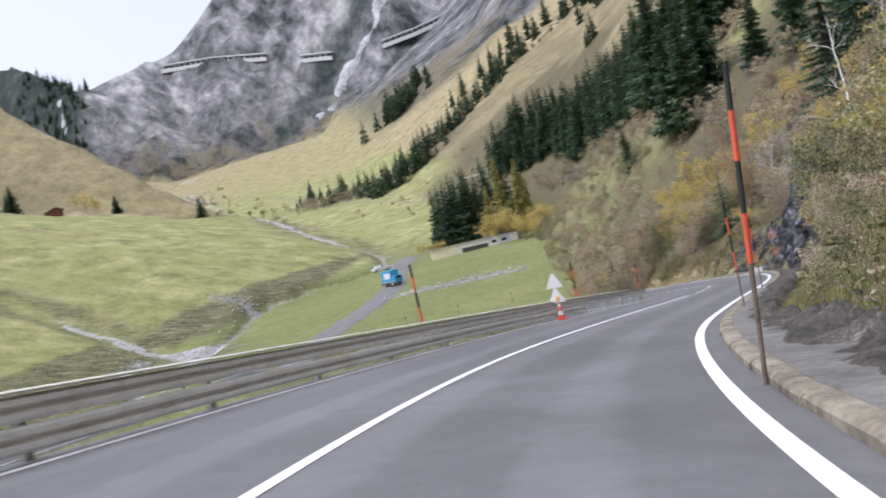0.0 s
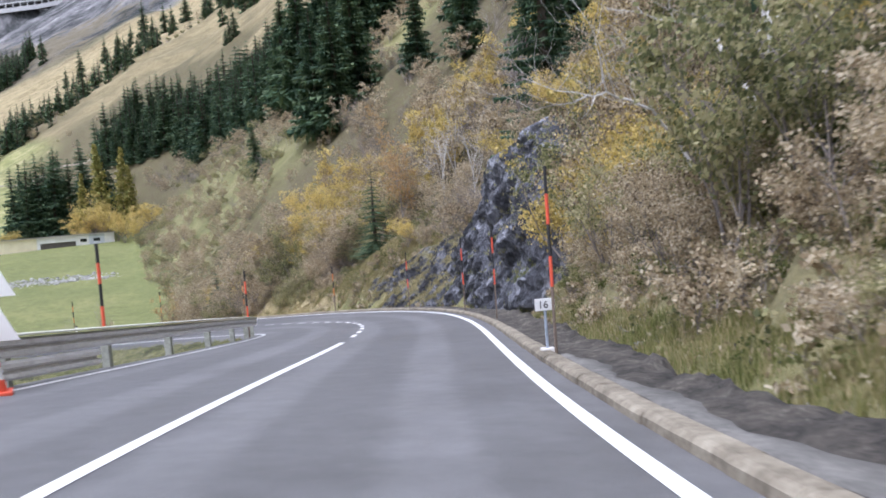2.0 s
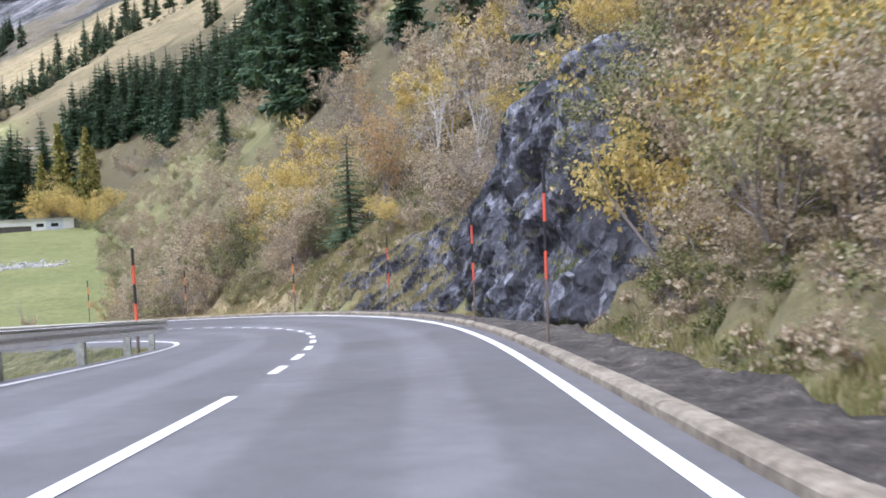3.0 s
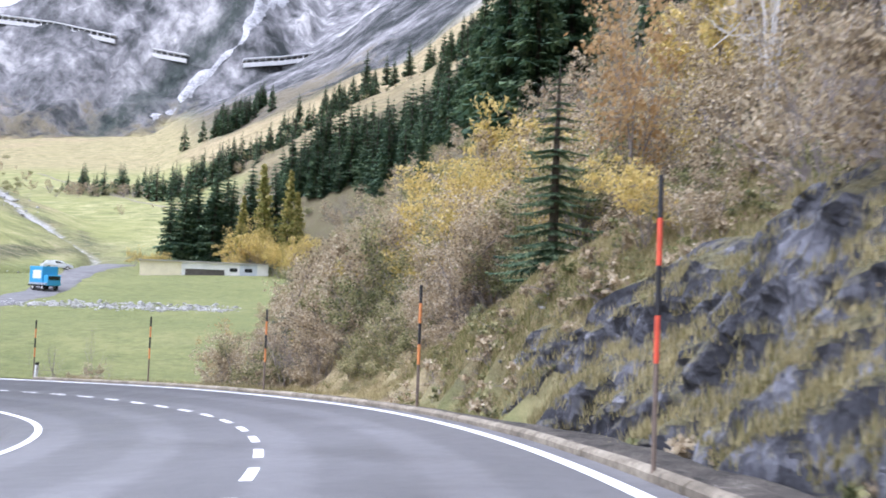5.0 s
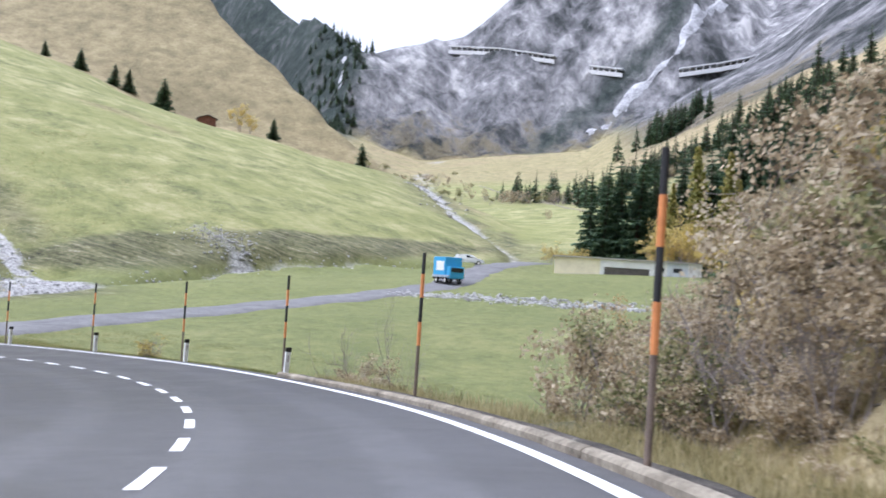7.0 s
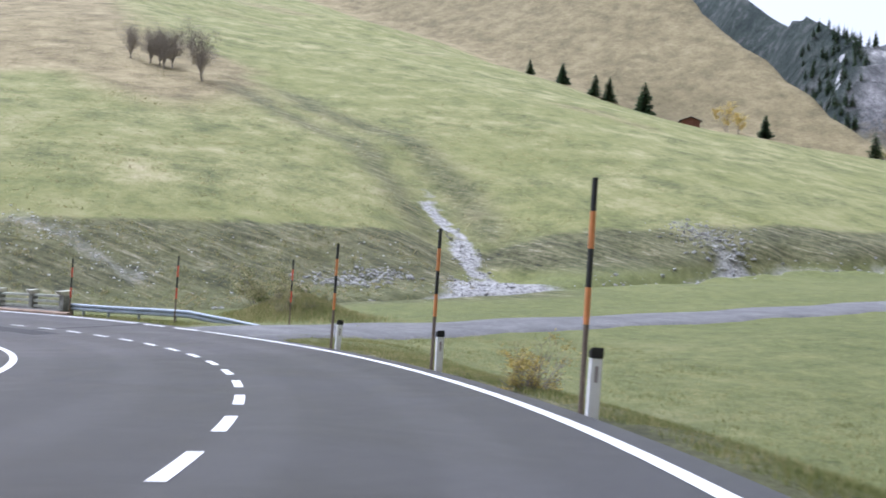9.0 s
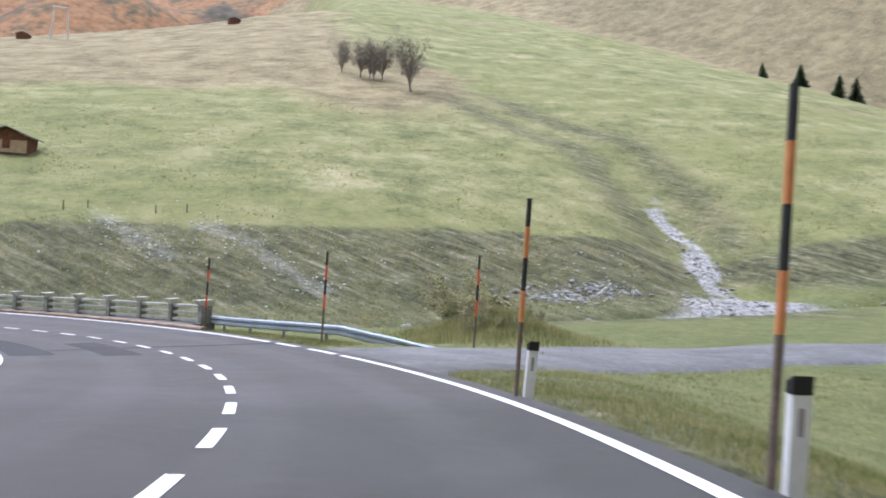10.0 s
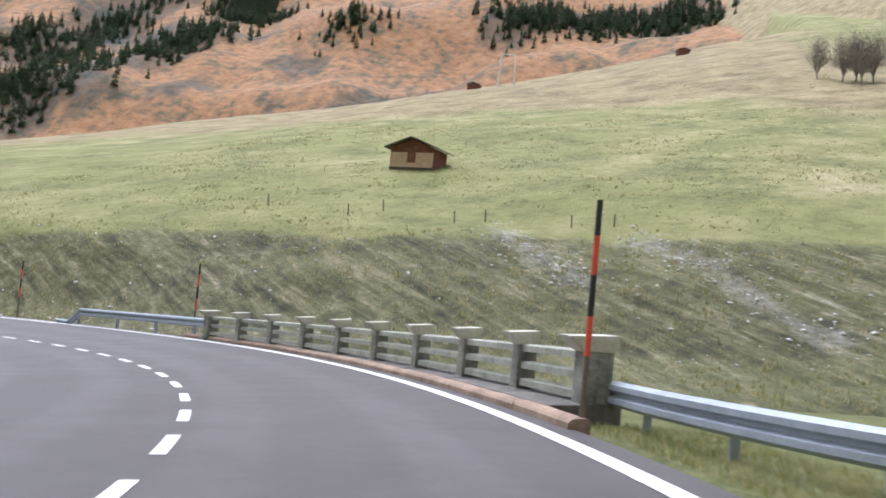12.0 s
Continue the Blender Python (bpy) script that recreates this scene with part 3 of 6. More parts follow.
    # the main road's bed
    s, u, z, end = to_road(x, y)
    wr, wl = np.interp(s, ST, WR), np.interp(s, ST, WL)
    right_in = smooth01((110 - s) / 8)
    reach = np.where(u > 0, 1.3 * right_in + 7.0 * (1 - right_in), 7.0)
    close = smooth01((84 - s) / 5) * (1 - 0.45 * smooth01((20 - s) / 12))
    start = np.where(u > 0, wr + 0.9 + 1.3 * right_in * (1 - close) + 1.0 * smooth01((s - 63) / 3) * smooth01((78 - s) / 4), wl + 0.9)
    over = np.maximum(np.abs(u) - start, 0) + end
    k = smooth01(over / reach)
    keep = np.where(np.abs(u) < start, z - 0.22, z - 0.1 - 0.1 * np.clip(over, 0, 3) * (u < 0))
    ground = keep * (1 - k) + ground * k
    ground = ground + 1.25 * np.exp(-((x + 70) / 3.8) ** 2 - ((y - 61.2) / 2.1) ** 2)
    scree = sum(0.42 * np.exp(-(off_line(x, y, k)[0] / 2.2) ** 2) for k in SCREE)
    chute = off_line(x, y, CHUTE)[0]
    forest = np.min([np.abs(off_line(x, y, k)[0]) - w for k, w in FOREST], axis=0) + 16 * wave(x, y, 40, 2.0) + 6 * wave(x, y, 14, 4.0)
    masks = dict(
        dry=np.clip(smooth01((r - 12) / 18) * smooth01((run - 150) / 60) * smooth01((700 - run) / 60) + smooth01((spur - left + 5) / 7) * (x < -150) + 1.1 * smooth01((d - 66 - 10 * wave(x, y, 24, 1.0)) / 34) * low + 0.95 * np.exp(-((x + 183) / 26) ** 2 - ((y - 71) / 13) ** 2) + 0.9 * np.exp(-((x + 280) / 45) ** 2 - ((y - 52) / 16) ** 2) + 0.5 * smooth01((y - 390) / 150) * (r < 40) + 0.5 * smooth01(wave(x, y, 30, 6.6) * 1.2 + 0.4 * wave(x, y, 9, 3.1) - 0.2) * (d > 3) + (0.45 + 0.4 * smooth01((s - 70) / 10)) * smooth01((4 - np.abs(u - wr - 4)) / 3) * right_in * (u > 0), 0, 1),
        gravel=np.clip(bed * np.interp(y, [60, 92, 105, 180, 240, 500], [1.0, 0.95, 0.5, 0.5, 0.95, 1.1]) + gut * smooth01((46 - grun) / 26) ** 0.6 + scree, 0, 1),
        bank=np.clip(0.75 * np.exp(-(b / 9.0) ** 2) * smooth01((y - 165) / 20) * smooth01((330 - y) / 60) * smooth01((wave(x, y, 11, 2.9) + 0.5) / 0.6) + smooth01((0.9 - edge) / 1.6) * smooth01((ground - valley(y) - 0.7) / 1.2) * (y < 215) * (r < -3) + 0.8 * np.exp(-((np.abs(g) - 4) / 2.6) ** 2) * smooth01((grun - 14) / 10) * smooth01((100 - grun) / 20) + 0.8 * smooth01((-x - 79) / 5) * smooth01((92 - y) / 8) * (edge < 1) * (r < -3), 0, 1),
        wood=smooth01((r - np.interp(y, [-60, -30, -8, 0, 24, 28, 44, 52], [1.2, 0.2, -0.6, -0.4, 0.5, 1.2, 1.0, 0.3]) - 0.8 * wave(x, y, 3.0, 4.0)) / 2.0) * smooth01((430 - run) / 80) * (1 - 0.5 * smooth01((run - 152) / 20) * smooth01((250 - run) / 20)) * (1 - 0.75 * smooth01((y - 19) / 4) * smooth01((37 - y) / 4) * smooth01((7 - r) / 3)) * smooth01((60 + 30 * wave(x, y, 30, 2.0) - r) / 20 + 0.5 * (y < 60)) + 0.45 * smooth01((r - 12) / 14) * smooth01((run - 170) / 60) * smooth01((560 - run) / 80) * (1 + 0.5 * wave(x, y, 16, 3.0)) + 0.6 * smooth01((spur - left - 1) / 7) * (x < -150) + 0.7 * np.exp(-((x + 162) / 42) ** 2 - ((y - 350) / 17) ** 2),
        rock=np.clip(smooth01((mount - ground + 3) / 2) * (q > 800) + smooth01((r - 20) / 30) * smooth01((run - 640) / 60), 0, 1),
        lush=smooth01((crest_x(y) - x + 4) / -6) * smooth01((215 - y) / 60) * (r < 3),
        rust=smooth01((rust - ground + 3) / 5),
        # the chute term is a painted shadow line along the ravine, the rest trees
        pine_and_shade=np.clip(smooth01((-118 - side + 14 * wave(x, y, 40, 1.0)) / 20) * (q > 900) + 0.9 * np.exp(-((chute - 24) / 13) ** 2) * (q > 880) + (smooth01((wave(x, y, 52, 3.0) + 0.3 * wave(x, y, 17, 1.0) - 0.5) / 0.1) + smooth01(-forest / 6)) * smooth01((rust - ground + 3) / 5), 0, 1),
    )
    return ground, masks


# ---- mesh helpers ----
def mesh_of(name, verts, faces, material, smooth=False):
    me = bpy.data.meshes.new(name)
    me.from_pydata([tuple(map(float, v)) for v in verts], [], faces)
    if material:
        for m in material if isinstance(material, (list, tuple)) else [material]:
            me.materials.append(m)
    if smooth:
        me.polygons.foreach_set("use_smooth", [True] * len(me.polygons))
    return me


def part(name, bm, material, parent=None, label=""):
    """Links a bmesh, or (verts, faces), as one mesh object under a thing or a part."""
    if isinstance(bm, tuple):
        me = mesh_of(name, bm[0], bm[1], material)
    else:
        me = bpy.data.meshes.new(name)
        bm.to_mesh(me)
        bm.free()
        me.materials.append(material)
    ob = new(name, me)
    ob.parent = parent
    return tagged(ob, label)


def empty(name, m, label, category, group="", kind=""):
    ob = new(name)
    ob.matrix_world = m
    return tagged(ob, label, category, group, kind)


def box(bm, x0, y0, z0, x1, y1, z1, bevel=0.0, m=None):
    made = bmesh.ops.create_cube(bm, size=1.0, matrix=(m or Matrix()) @ Matrix.Translation(((x0 + x1) / 2, (y0 + y1) / 2, (z0 + z1) / 2)) @ Matrix.Diagonal((x1 - x0, y1 - y0, z1 - z0, 1)))
    if bevel:
        edges = list({e for v in made["verts"] for e in v.link_edges})
        bmesh.ops.bevel(bm, geom=edges, offset=bevel, segments=2, profile=0.6, affect="EDGES")
    return bm


def rod(bm, a, b, r0, r1=None, sides=8, caps=True):
    a, b = Vector(a), Vector(b)
    d = b - a
    bmesh.ops.create_cone(bm, cap_ends=caps, segments=sides, radius1=r0, radius2=r0 if r1 is None else r1, depth=d.length,
                          matrix=Matrix.Translation((a + b) / 2) @ d.to_track_quat("Z", "Y").to_matrix().to_4x4())
    return bm


def strip(sections, closed=False):
    """Verts and faces that join rows of points, row by row."""
    sections = np.asarray(sections, float)
    n, k = sections.shape[:2]
    verts = sections.reshape(-1, 3)
    faces = []
    for i in range(n - 1):
        for j in range(k if closed else k - 1):
            a, b = i * k + j, i * k + (j + 1) % k
            faces.append((a, b, b + k, a + k))
    return verts, faces


def sweep(s0, s1, profile, step=0.5):
    """Strip along the road from s0 to s1; profile(s) gives rows of (offset, height over asphalt)."""
    ss = np.linspace(s0, s1, max(2, int(round((s1 - s0) / step)) + 1))
    return strip([at_road(s, np.array([p[0] for p in profile(s)]), np.array([p[1] for p in profile(s)])) for s in ss])


def wr_at(s):
    return float(np.interp(s, ST, WR))


def wl_at(s):
    return float(np.interp(s, ST, WL))


def road_pose(s, u, up=0.0, turn=0.0):
    """Pose at a roadside place, upright; local y runs along the road."""
    p = at_road(s, u, up)
    return pose(*p, 0, 0, math.degrees(float(np.interp(s, ST, HEAD))) - 90 + turn)


def ground_z(x, y):
    return float(heights(np.array([x]), np.array([y]))[0][0])


# ---- ground: one sheet, fine near the road, coarse to the horizon ----
def axis(lo, hi, step, far0, far1, grow=1.075):
    mid = list(np.arange(lo, hi, step))
    a, d = [], step
    x = lo
    while x > far0:
        d *= grow
        x -= min(d, 26)
        a.append(x)
    b, d, x = [], step, mid[-1]
    while x < far1:
        d *= grow
        x += min(d, 26)
        b.append(x)
    return np.array(a[::-1] + mid + b)


gx, gy = axis(-128, 16, 0.8, -2300, 900, 1.026), axis(-66, 132, 0.8, -900, 2300, 1.024)
GX, GY = np.meshgrid(gx, gy)
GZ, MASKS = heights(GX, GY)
GZ = GZ + 0.05 * wave(GX, GY, 1.4, 0.3) * (1 - MASKS["rock"])
nx, ny = len(gx), len(gy)
ids = np.arange(nx * ny).reshape(ny, nx)
quads = np.stack([ids[:-1, :-1], ids[:-1, 1:], ids[1:, 1:], ids[1:, :-1]], -1).reshape(-1, 4)
me = bpy.data.meshes.new("ground")
me.from_pydata(np.stack([GX, GY, GZ], -1).reshape(-1, 3).tolist(), [], quads.tolist())
me.polygons.foreach_set("use_smooth", [True] * len(me.polygons))
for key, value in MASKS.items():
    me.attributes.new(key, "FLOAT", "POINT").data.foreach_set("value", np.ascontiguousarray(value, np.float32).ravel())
me.materials.append(M_GROUND)
ground = tagged(new("ground", me), "grassy alpine valley floor, banks and mountain slopes", "ground", kind="structure")

# ---- main road ----
S0, S1 = -16.0, 192.0
verts, faces = sweep(S0, S1, lambda s: [(-wl_at(s) - 1.0, -0.35), (-wl_at(s) - 0.45, 0.0), *[(-wl_at(s) + (wl_at(s) + wr_at(s)) * k / 14, 0.0) for k in range(15)], (wr_at(s) + 0.42, 0.0), (wr_at(s) + 0.95, -0.35)])
road = tagged(new("road", mesh_of("road", verts, faces, M_ASPHALT, True)), "two-lane grey asphalt road round a hairpin bend", "road", kind="structure")
uv = road.data.uv_layers.new(name="along")
uu = np.array([list(np.r_[-1.4, -1.1, np.linspace(-1, 1, 15) * 1.0, 1.1, 1.4])] * (len(verts) // 19)).ravel()
loops = np.empty(len(road.data.loops), int)
road.data.loops.foreach_get("vertex_index", loops)
uv.data.foreach_set("uv", np.stack([uu[loops] * 3.5, loops // 19 * 0.5], -1).astype(np.float32).ravel())


def paint(name, s0, s1, offset, width, up=0.006):
    vf = sweep(s0, s1, lambda s: [(offset(s) - width / 2, up), (offset(s) + width / 2, up)])
    return part(name, vf, M_PAINT, road)


paint("edge_line", S0, 60.0, wr_at, 0.148)
paint("edge_line", 60.0, 127.2, wr_at, 0.165)
paint("edge_line", 127.2, 136.6, wr_at, 0.165)
for a, b in ((137.0, 138.95), (139.75, 141.3), (141.9, S1)):
    paint("edge_line", a, b, wr_at, 0.2)
paint("edge_line", S0, 128.0, lambda s: -wl_at(s), 0.15)
paint("edge_line", 128.0, S1, lambda s: -wl_at(s), 0.15)
paint("centre_line", S0, 45.3, lambda s: 0.0, 0.135)
for k in range(56):
    s = 45.995 + 2.585 * k
    if s < S1 - 2 and s - 0.66 > 45.4:
        paint("lane_dash", s - 0.66, s + 0.66, lambda s: 0.0, 0.135)

# dark repair patches on the far lane
for s0, s1, u0, u1 in ((138.3, 144.4, -1.55, -0.66), (139.2, 148.2, -3.45, -2.48)):
    part("asphalt_patch", sweep(s0, s1, lambda s: [(u0, 0.004), (u1, 0.004)]), M_PATCH, road)
# sealed joint across the road
part("joint_seam", sweep(141.1, 141.4, lambda s: [(-3.4, 0.005), (-1.0, 0.005), (1.5, 0.005), (4.0, 0.005)], 0.08), M_PATCH, road)

# ---- verge, walkway and kerb on the hill side ----
def verge_rows(s):
    k = 1.0 - 0.62 * float(smooth01((s - 70) / 8))
    w = wr_at(s)
    rag = 0.16 * math.sin(s * 0.9) + 0.12 * math.sin(s * 2.9 + 1) + 0.06 * math.sin(s * 7.3)
    h = float(smooth01((60 - s) / 8)) * (0.55 + 0.75 * float(smooth01((22 - s) / 12)))
    k = k * (0.56 + 0.28 * float(smooth01((22 - s) / 12)))
    return [(w + 0.5, 0.02), (w + 0.5 + 0.15 * k, 0.09 + 0.02 * math.sin(s * 3)), (w + 0.5 + 0.5 * k, 0.08 + 0.03 * math.sin(s * 2.3)),
            (w + 0.5 + k * (0.8 + rag * 0.5), 0.08 + (0.05 * math.sin(s * 1.7) + 0.04 * math.sin(s * 5.3) + 0.04) * h),
            (w + 0.5 + k * (1.15 + rag * 0.8), 0.08 + (0.06 * k * math.sin(s * 1.1) + 0.05 * math.sin(s * 4.1) + 0.1) * h),
            (w + 0.5 + k * (1.5 + rag), 0.02 + (0.24 + 0.07 * math.sin(s * 3.7) + 0.06 * math.sin(s * 8.1)) * h),
            (w + 0.5 + k * (1.68 + rag), -0.02 + (0.36 + 0.08 * math.sin(s * 2.2) + 0.05 * math.sin(s * 9.7)) * h), (w + 0.5 + k * (1.95 + rag), -0.15 + 0.2 * h)]


verge = tagged(new("roadside_verge", mesh_of("roadside_verge", *sweep(S0, 106.5, verge_rows, 0.25), M_DIRT, True)), "dark gravelly dirt strip between kerb and bank", "verge", kind="structure")
def walk_rows(s):
    w, k = wr_at(s) + 0.6, 0.95 - 0.75 * float(smooth01((s - 8) / 27))
    return [(w - 0.02, 0.05), (w, 0.118), (w + 0.5 * k, 0.12 + 0.006 * math.sin(s * 3.1)), (w + k + 0.1 * math.sin(s * 1.8 + 1) + 0.04 * math.sin(s * 6.7), 0.115), (w + k + 0.06 + 0.1 * math.sin(s * 1.8 + 1), 0.03)]


walkway = tagged(new("walkway", mesh_of("walkway", *sweep(S0, 37, walk_rows, 0.25), M_CONCRETE, True)), "cracked worn concrete walkway behind the kerb", "walkway", kind="structure")

kerb = empty("kerb", Matrix(), "weathered cream stone kerb along the road", "kerb", kind="structure")
for a, b in ((S0, 107.0), (148.0, 172.0)):
    for k in range(int(b - a)):
        s, j, d = a + k, 0.007 * math.sin(k * 2.1), 0.004 * math.sin(k * 1.3)
        n = 0.1 * float(smooth01((s - 40) / 20)) * (s < 120)
        rows = [(0.34 + j, -0.2), (0.35 + j, 0.07 + d), (0.38 + j, 0.1 + d), (0.42 + j, 0.115 + d), (0.56 - n + j, 0.118 + d), (0.6 - n + j, 0.1 + d), (0.61 - n + j, -0.05)]
        v, f = sweep(s + 0.002, s + 0.998, lambda q: [(wr_at(q) + o, h) for o, h in rows])
        part("kerb_stone", (v, f + [tuple(range(6, -1, -1)), tuple(range(len(v) - 7, len(v)))]), M_KERB if s < 120 else M_KERB_TAN, kerb)

# ---- side road to the valley ----
side_line = dense(SIDE, 1.0)
sd = np.gradient(side_line, axis=0)
sd /= np.hypot(sd[:, 0], sd[:, 1])[:, None]
rows = []
for k, (p, d) in enumerate(zip(side_line, sd)):
    half = 2.5 + 1.6 * max(0, 1 - k / 9.0) ** 2 + 0.35 * math.sin(k * 0.7) * (k > 8)
    base = float(side_height(p[1])) + 0.07
    row = []
    for u in (-half - 0.5, -half, -half * 0.5, 0, half * 0.5, half, half + 0.5):
        x, y = p[0] + d[1] * u, p[1] - d[0] * u
        s_, u_, z_, e_ = to_road(np.array([x]), np.array([y]))
        k_ = float(smooth01((u_[0] - 4.0) / 7.0)) if 110 < s_[0] < 170 else 1.0
        row.append((x, y, (z_[0] - 0.03) * (1 - k_) + (base + 0.05 * math.cos(u / half)) * k_ - (0.4 if abs(u) > half else 0)))
    rows.append(row)
side_road = tagged(new("side_road", mesh_of("side_road", *strip(rows), M_OLD_ASPHALT, True)), "worn narrow side road of patched old asphalt", "road", kind="structure")


# ---- roadside furniture ----
def snow_pole(band, label, slim=1.0):
    pole = empty("snow_pole", Matrix(), label, "snow pole", "snow poles along the road")
    z = 0.0
    for name, material, h, r in (("shaft", M_POLE_WOOD, 1.03, 0.032), ("colour_band", band, 0.44, 0.035), ("dark_band", M_POLE_DARK, 0.46, 0.034), ("colour_band", band, 0.44, 0.035), ("dark_band", M_POLE_DARK, 0.4, 0.034)):
        lo = z - (0.35 if z == 0 else 0)
        part(name, rod(bmesh.new(), (0, 0, lo), (0, 0, z + h), r * slim, r * slim, 10), material, pole)
        z += h
    return pole


def stand(make, places):
    """Builds one thing, then copies it to the other poses."""
    first = make()
    first.matrix_world = places[0]
    return [first] + [copy_thing(first, m) for m in places[1:]]


def lean(m, a, b):
    return m @ pose(0, 0, 0, a, b, 0)


red_at = [(8.58, 3.66), (25.45, 4.26), (37.3, 4.02), (50.2, 4.0), (57.8, 3.9), (67.8, 3.74)]
stand(lambda: snow_pole(M_RED, "wooden snow pole with bright red bands by the kerb", 0.72), [lean(road_pose(s, u, 0.05), 0.6 * math.sin(s), 4.5 if s < 10 else 0.5 * math.cos(s)) for s, u in red_at])
stand(lambda: snow_pole(M_RED, "wooden snow pole with red bands behind the guard rail"), [lean(road_pose(s, u, -0.3), 0, 0) for s, u in ((26.25, -4.8), (43.1, -4.64), (58.2, -4.05))])
orange_at = [(78.9, 3.98), (89.7, 4.04), (98.8, 4.17), (107.5, 4.16), (114.7, 3.97), (121.6, 3.98), (127.8, 3.88)]
stand(lambda: snow_pole(M_ORANGE, "black and orange banded snow pole on the grass verge"), [lean(road_pose(s, u, 0.0), 0.5 * math.sin(s * 2), 0.4 * math.cos(s * 3)) for s, u in orange_at])
stand(lambda: snow_pole(M_RED, "black and red banded snow pole by the steel rail"), [pose(x, y, ground_z(x, y) - 0.02) for x, y in ((-60.4, 57.9), (-62.7, 53.75), (-68.4, 50.18), (-89.4, 33.72), (-96.3, 20.5))])


def delineator():
    d = empty("delineator_post", Matrix(), "white plastic delineator post with a black cap", "delineator post", "delineator posts")
    bm = bmesh.new()
    box(bm, -0.07, -0.05, -0.25, 0.07, 0.05, 0.66, 0.015)
    part("post", bm, M_WHITE, d)
    bm = box(bmesh.new(), -0.076, -0.056, 0.66, 0.076, 0.056, 0.79, 0.012)
    for v in bm.verts:
        if v.co.z > 0.7:
            v.co.z -= 0.05 * (v.co.y + 0.056) / 0.112
    part("cap", bm, M_BLACK, d, "black slanted cap")
    part("reflector", box(bmesh.new(), -0.02, -0.056, 0.38, 0.02, -0.05, 0.57, 0.003), plain("reflector_grey", (0.4, 0.35, 0.35), 0.3), d, "grey reflector strip")
    return d


stand(delineator, [lean(road_pose(s, u, -0.02), a, b) for s, u, a, b in ((107.4, 4.22, 1, 2), (114.6, 4.07, -1, 1), (121.5, 4.09, 2, -1), (127.7, 4.02, 0, 2))])


def w_profile(h=0.31, depth=0.105):
    """Corrugated beam section: (out from the post, height)."""
    return [(0.0, -h / 2), (0.02, -h / 2), (depth, -h * 0.36), (depth, -h * 0.16), (0.015, -h * 0.05), (0.015, h * 0.05), (depth, h * 0.16), (depth, h * 0.36), (0.02, h / 2), (0.0, h / 2)]


def beam(points, toward, profile):
    """A corrugated beam through the points; toward: unit vectors to the traffic side."""
    rows = []
    for p, t in zip(points, toward):
        rows.append([(p[0] + t[0] * o, p[1] + t[1] * o, p[2] + z) for o, z in profile] + [(p[0] + t[0] * (o - 0.012), p[1] + t[1] * (o - 0.012), p[2] + z) for o, z in profile[::-1]])
    return strip(rows, True)


# double beam along the drop
rail = empty("guard_rail", Matrix(), "weathered double-beam steel guard rail with lichened cap", "guard rail")
for s in np.arange(S0, 64.0, 4.0):
    e = min(s + 3.99, 66.8)
    ss = np.linspace(s, e, 7)
    off = lambda s_: -wl_at(s_) - 0.32
    hd = np.interp(ss, ST, HEAD)
    tw = np.stack([np.sin(hd), -np.cos(hd)], -1)
    for up, end in ((0.24, 36.6), (0.555, 70.0)):
        if s < end:
            part("beam", beam([at_road(q, off(q) + (0.05 if up < 0.4 else 0.0), up) for q in ss], tw, w_profile(0.28, 0.1)), M_DULL_STEEL, rail, "grey-brown corrugated steel beam")
    part("cap_board", sweep(s, e, lambda q: [(off(q) - 0.12, 0.72), (off(q) - 0.12, 0.745), (off(q) + 0.02, 0.76), (off(q) + 0.13, 0.745), (off(q) + 0.13, 0.72), (off(q) - 0.12, 0.72)], 1.0), M_MOSS_CAP, rail, "pale lichen-covered rail cap")
    wide = 0.05 if s < 36 else 0.075
    bm = box(bmesh.new(), -wide, -0.04 - wide * 0.5, -0.7, wide, 0.04 + wide * 0.5, 0.66, 0.01, road_pose(s + 1.0, off(s + 1.0) - 0.05 - wide))
    part("post", bm, M_OLD_CONCRETE if s < 36 else M_RAIL, rail, "stained concrete post" if s < 36 else "pale concrete post")

# galvanised rail from the balustrade round the corner into the side road
steel = empty("steel_guard_rail", Matrix(), "bluish galvanised steel guard rail bending into the side road", "guard rail")
LINE = [(-70.4, 50.3), (-68.4, 51.2), (-66.4, 52.3), (-64.2, 54.0), (-62.2, 55.7), (-61.4, 56.6), (-60.8, 57.5)]
TOPS = [-7.95, -7.88, -7.8, -7.72, -7.66, -7.82, -8.05]
pts = dense(LINE, 0.25)
tops = np.interp(np.linspace(0, 1, len(pts)), np.linspace(0, 1, len(TOPS)), TOPS)
dd = np.gradient(pts, axis=0)
dd /= np.hypot(dd[:, 0], dd[:, 1])[:, None]
tw = np.stack([dd[:, 1], -dd[:, 0]], -1)
n = len(pts)
for a, b in ((0, n // 3), (n // 3, 2 * n // 3), (2 * n // 3, n - 1)):
    part("beam", beam([(p[0], p[1], z) for p, z in zip(pts[a:b + 1], tops[a:b + 1])], tw[a:b + 1], w_profile(0.32, 0.09)), M_STEEL, steel)
for k in range(5, n - 8, 8):
    p, z = pts[k], tops[k]
    g = ground_z(p[0] - tw[k][0] * 0.1, p[1] - tw[k][1] * 0.1)
    part("post", box(bmesh.new(), -0.05, -0.05, g - 0.3, 0.05, 0.05, z + 0.12, 0.006, Matrix.Translation((p[0] - tw[k][0] * 0.07, p[1] - tw[k][1] * 0.07, 0))), M_STEEL, steel)

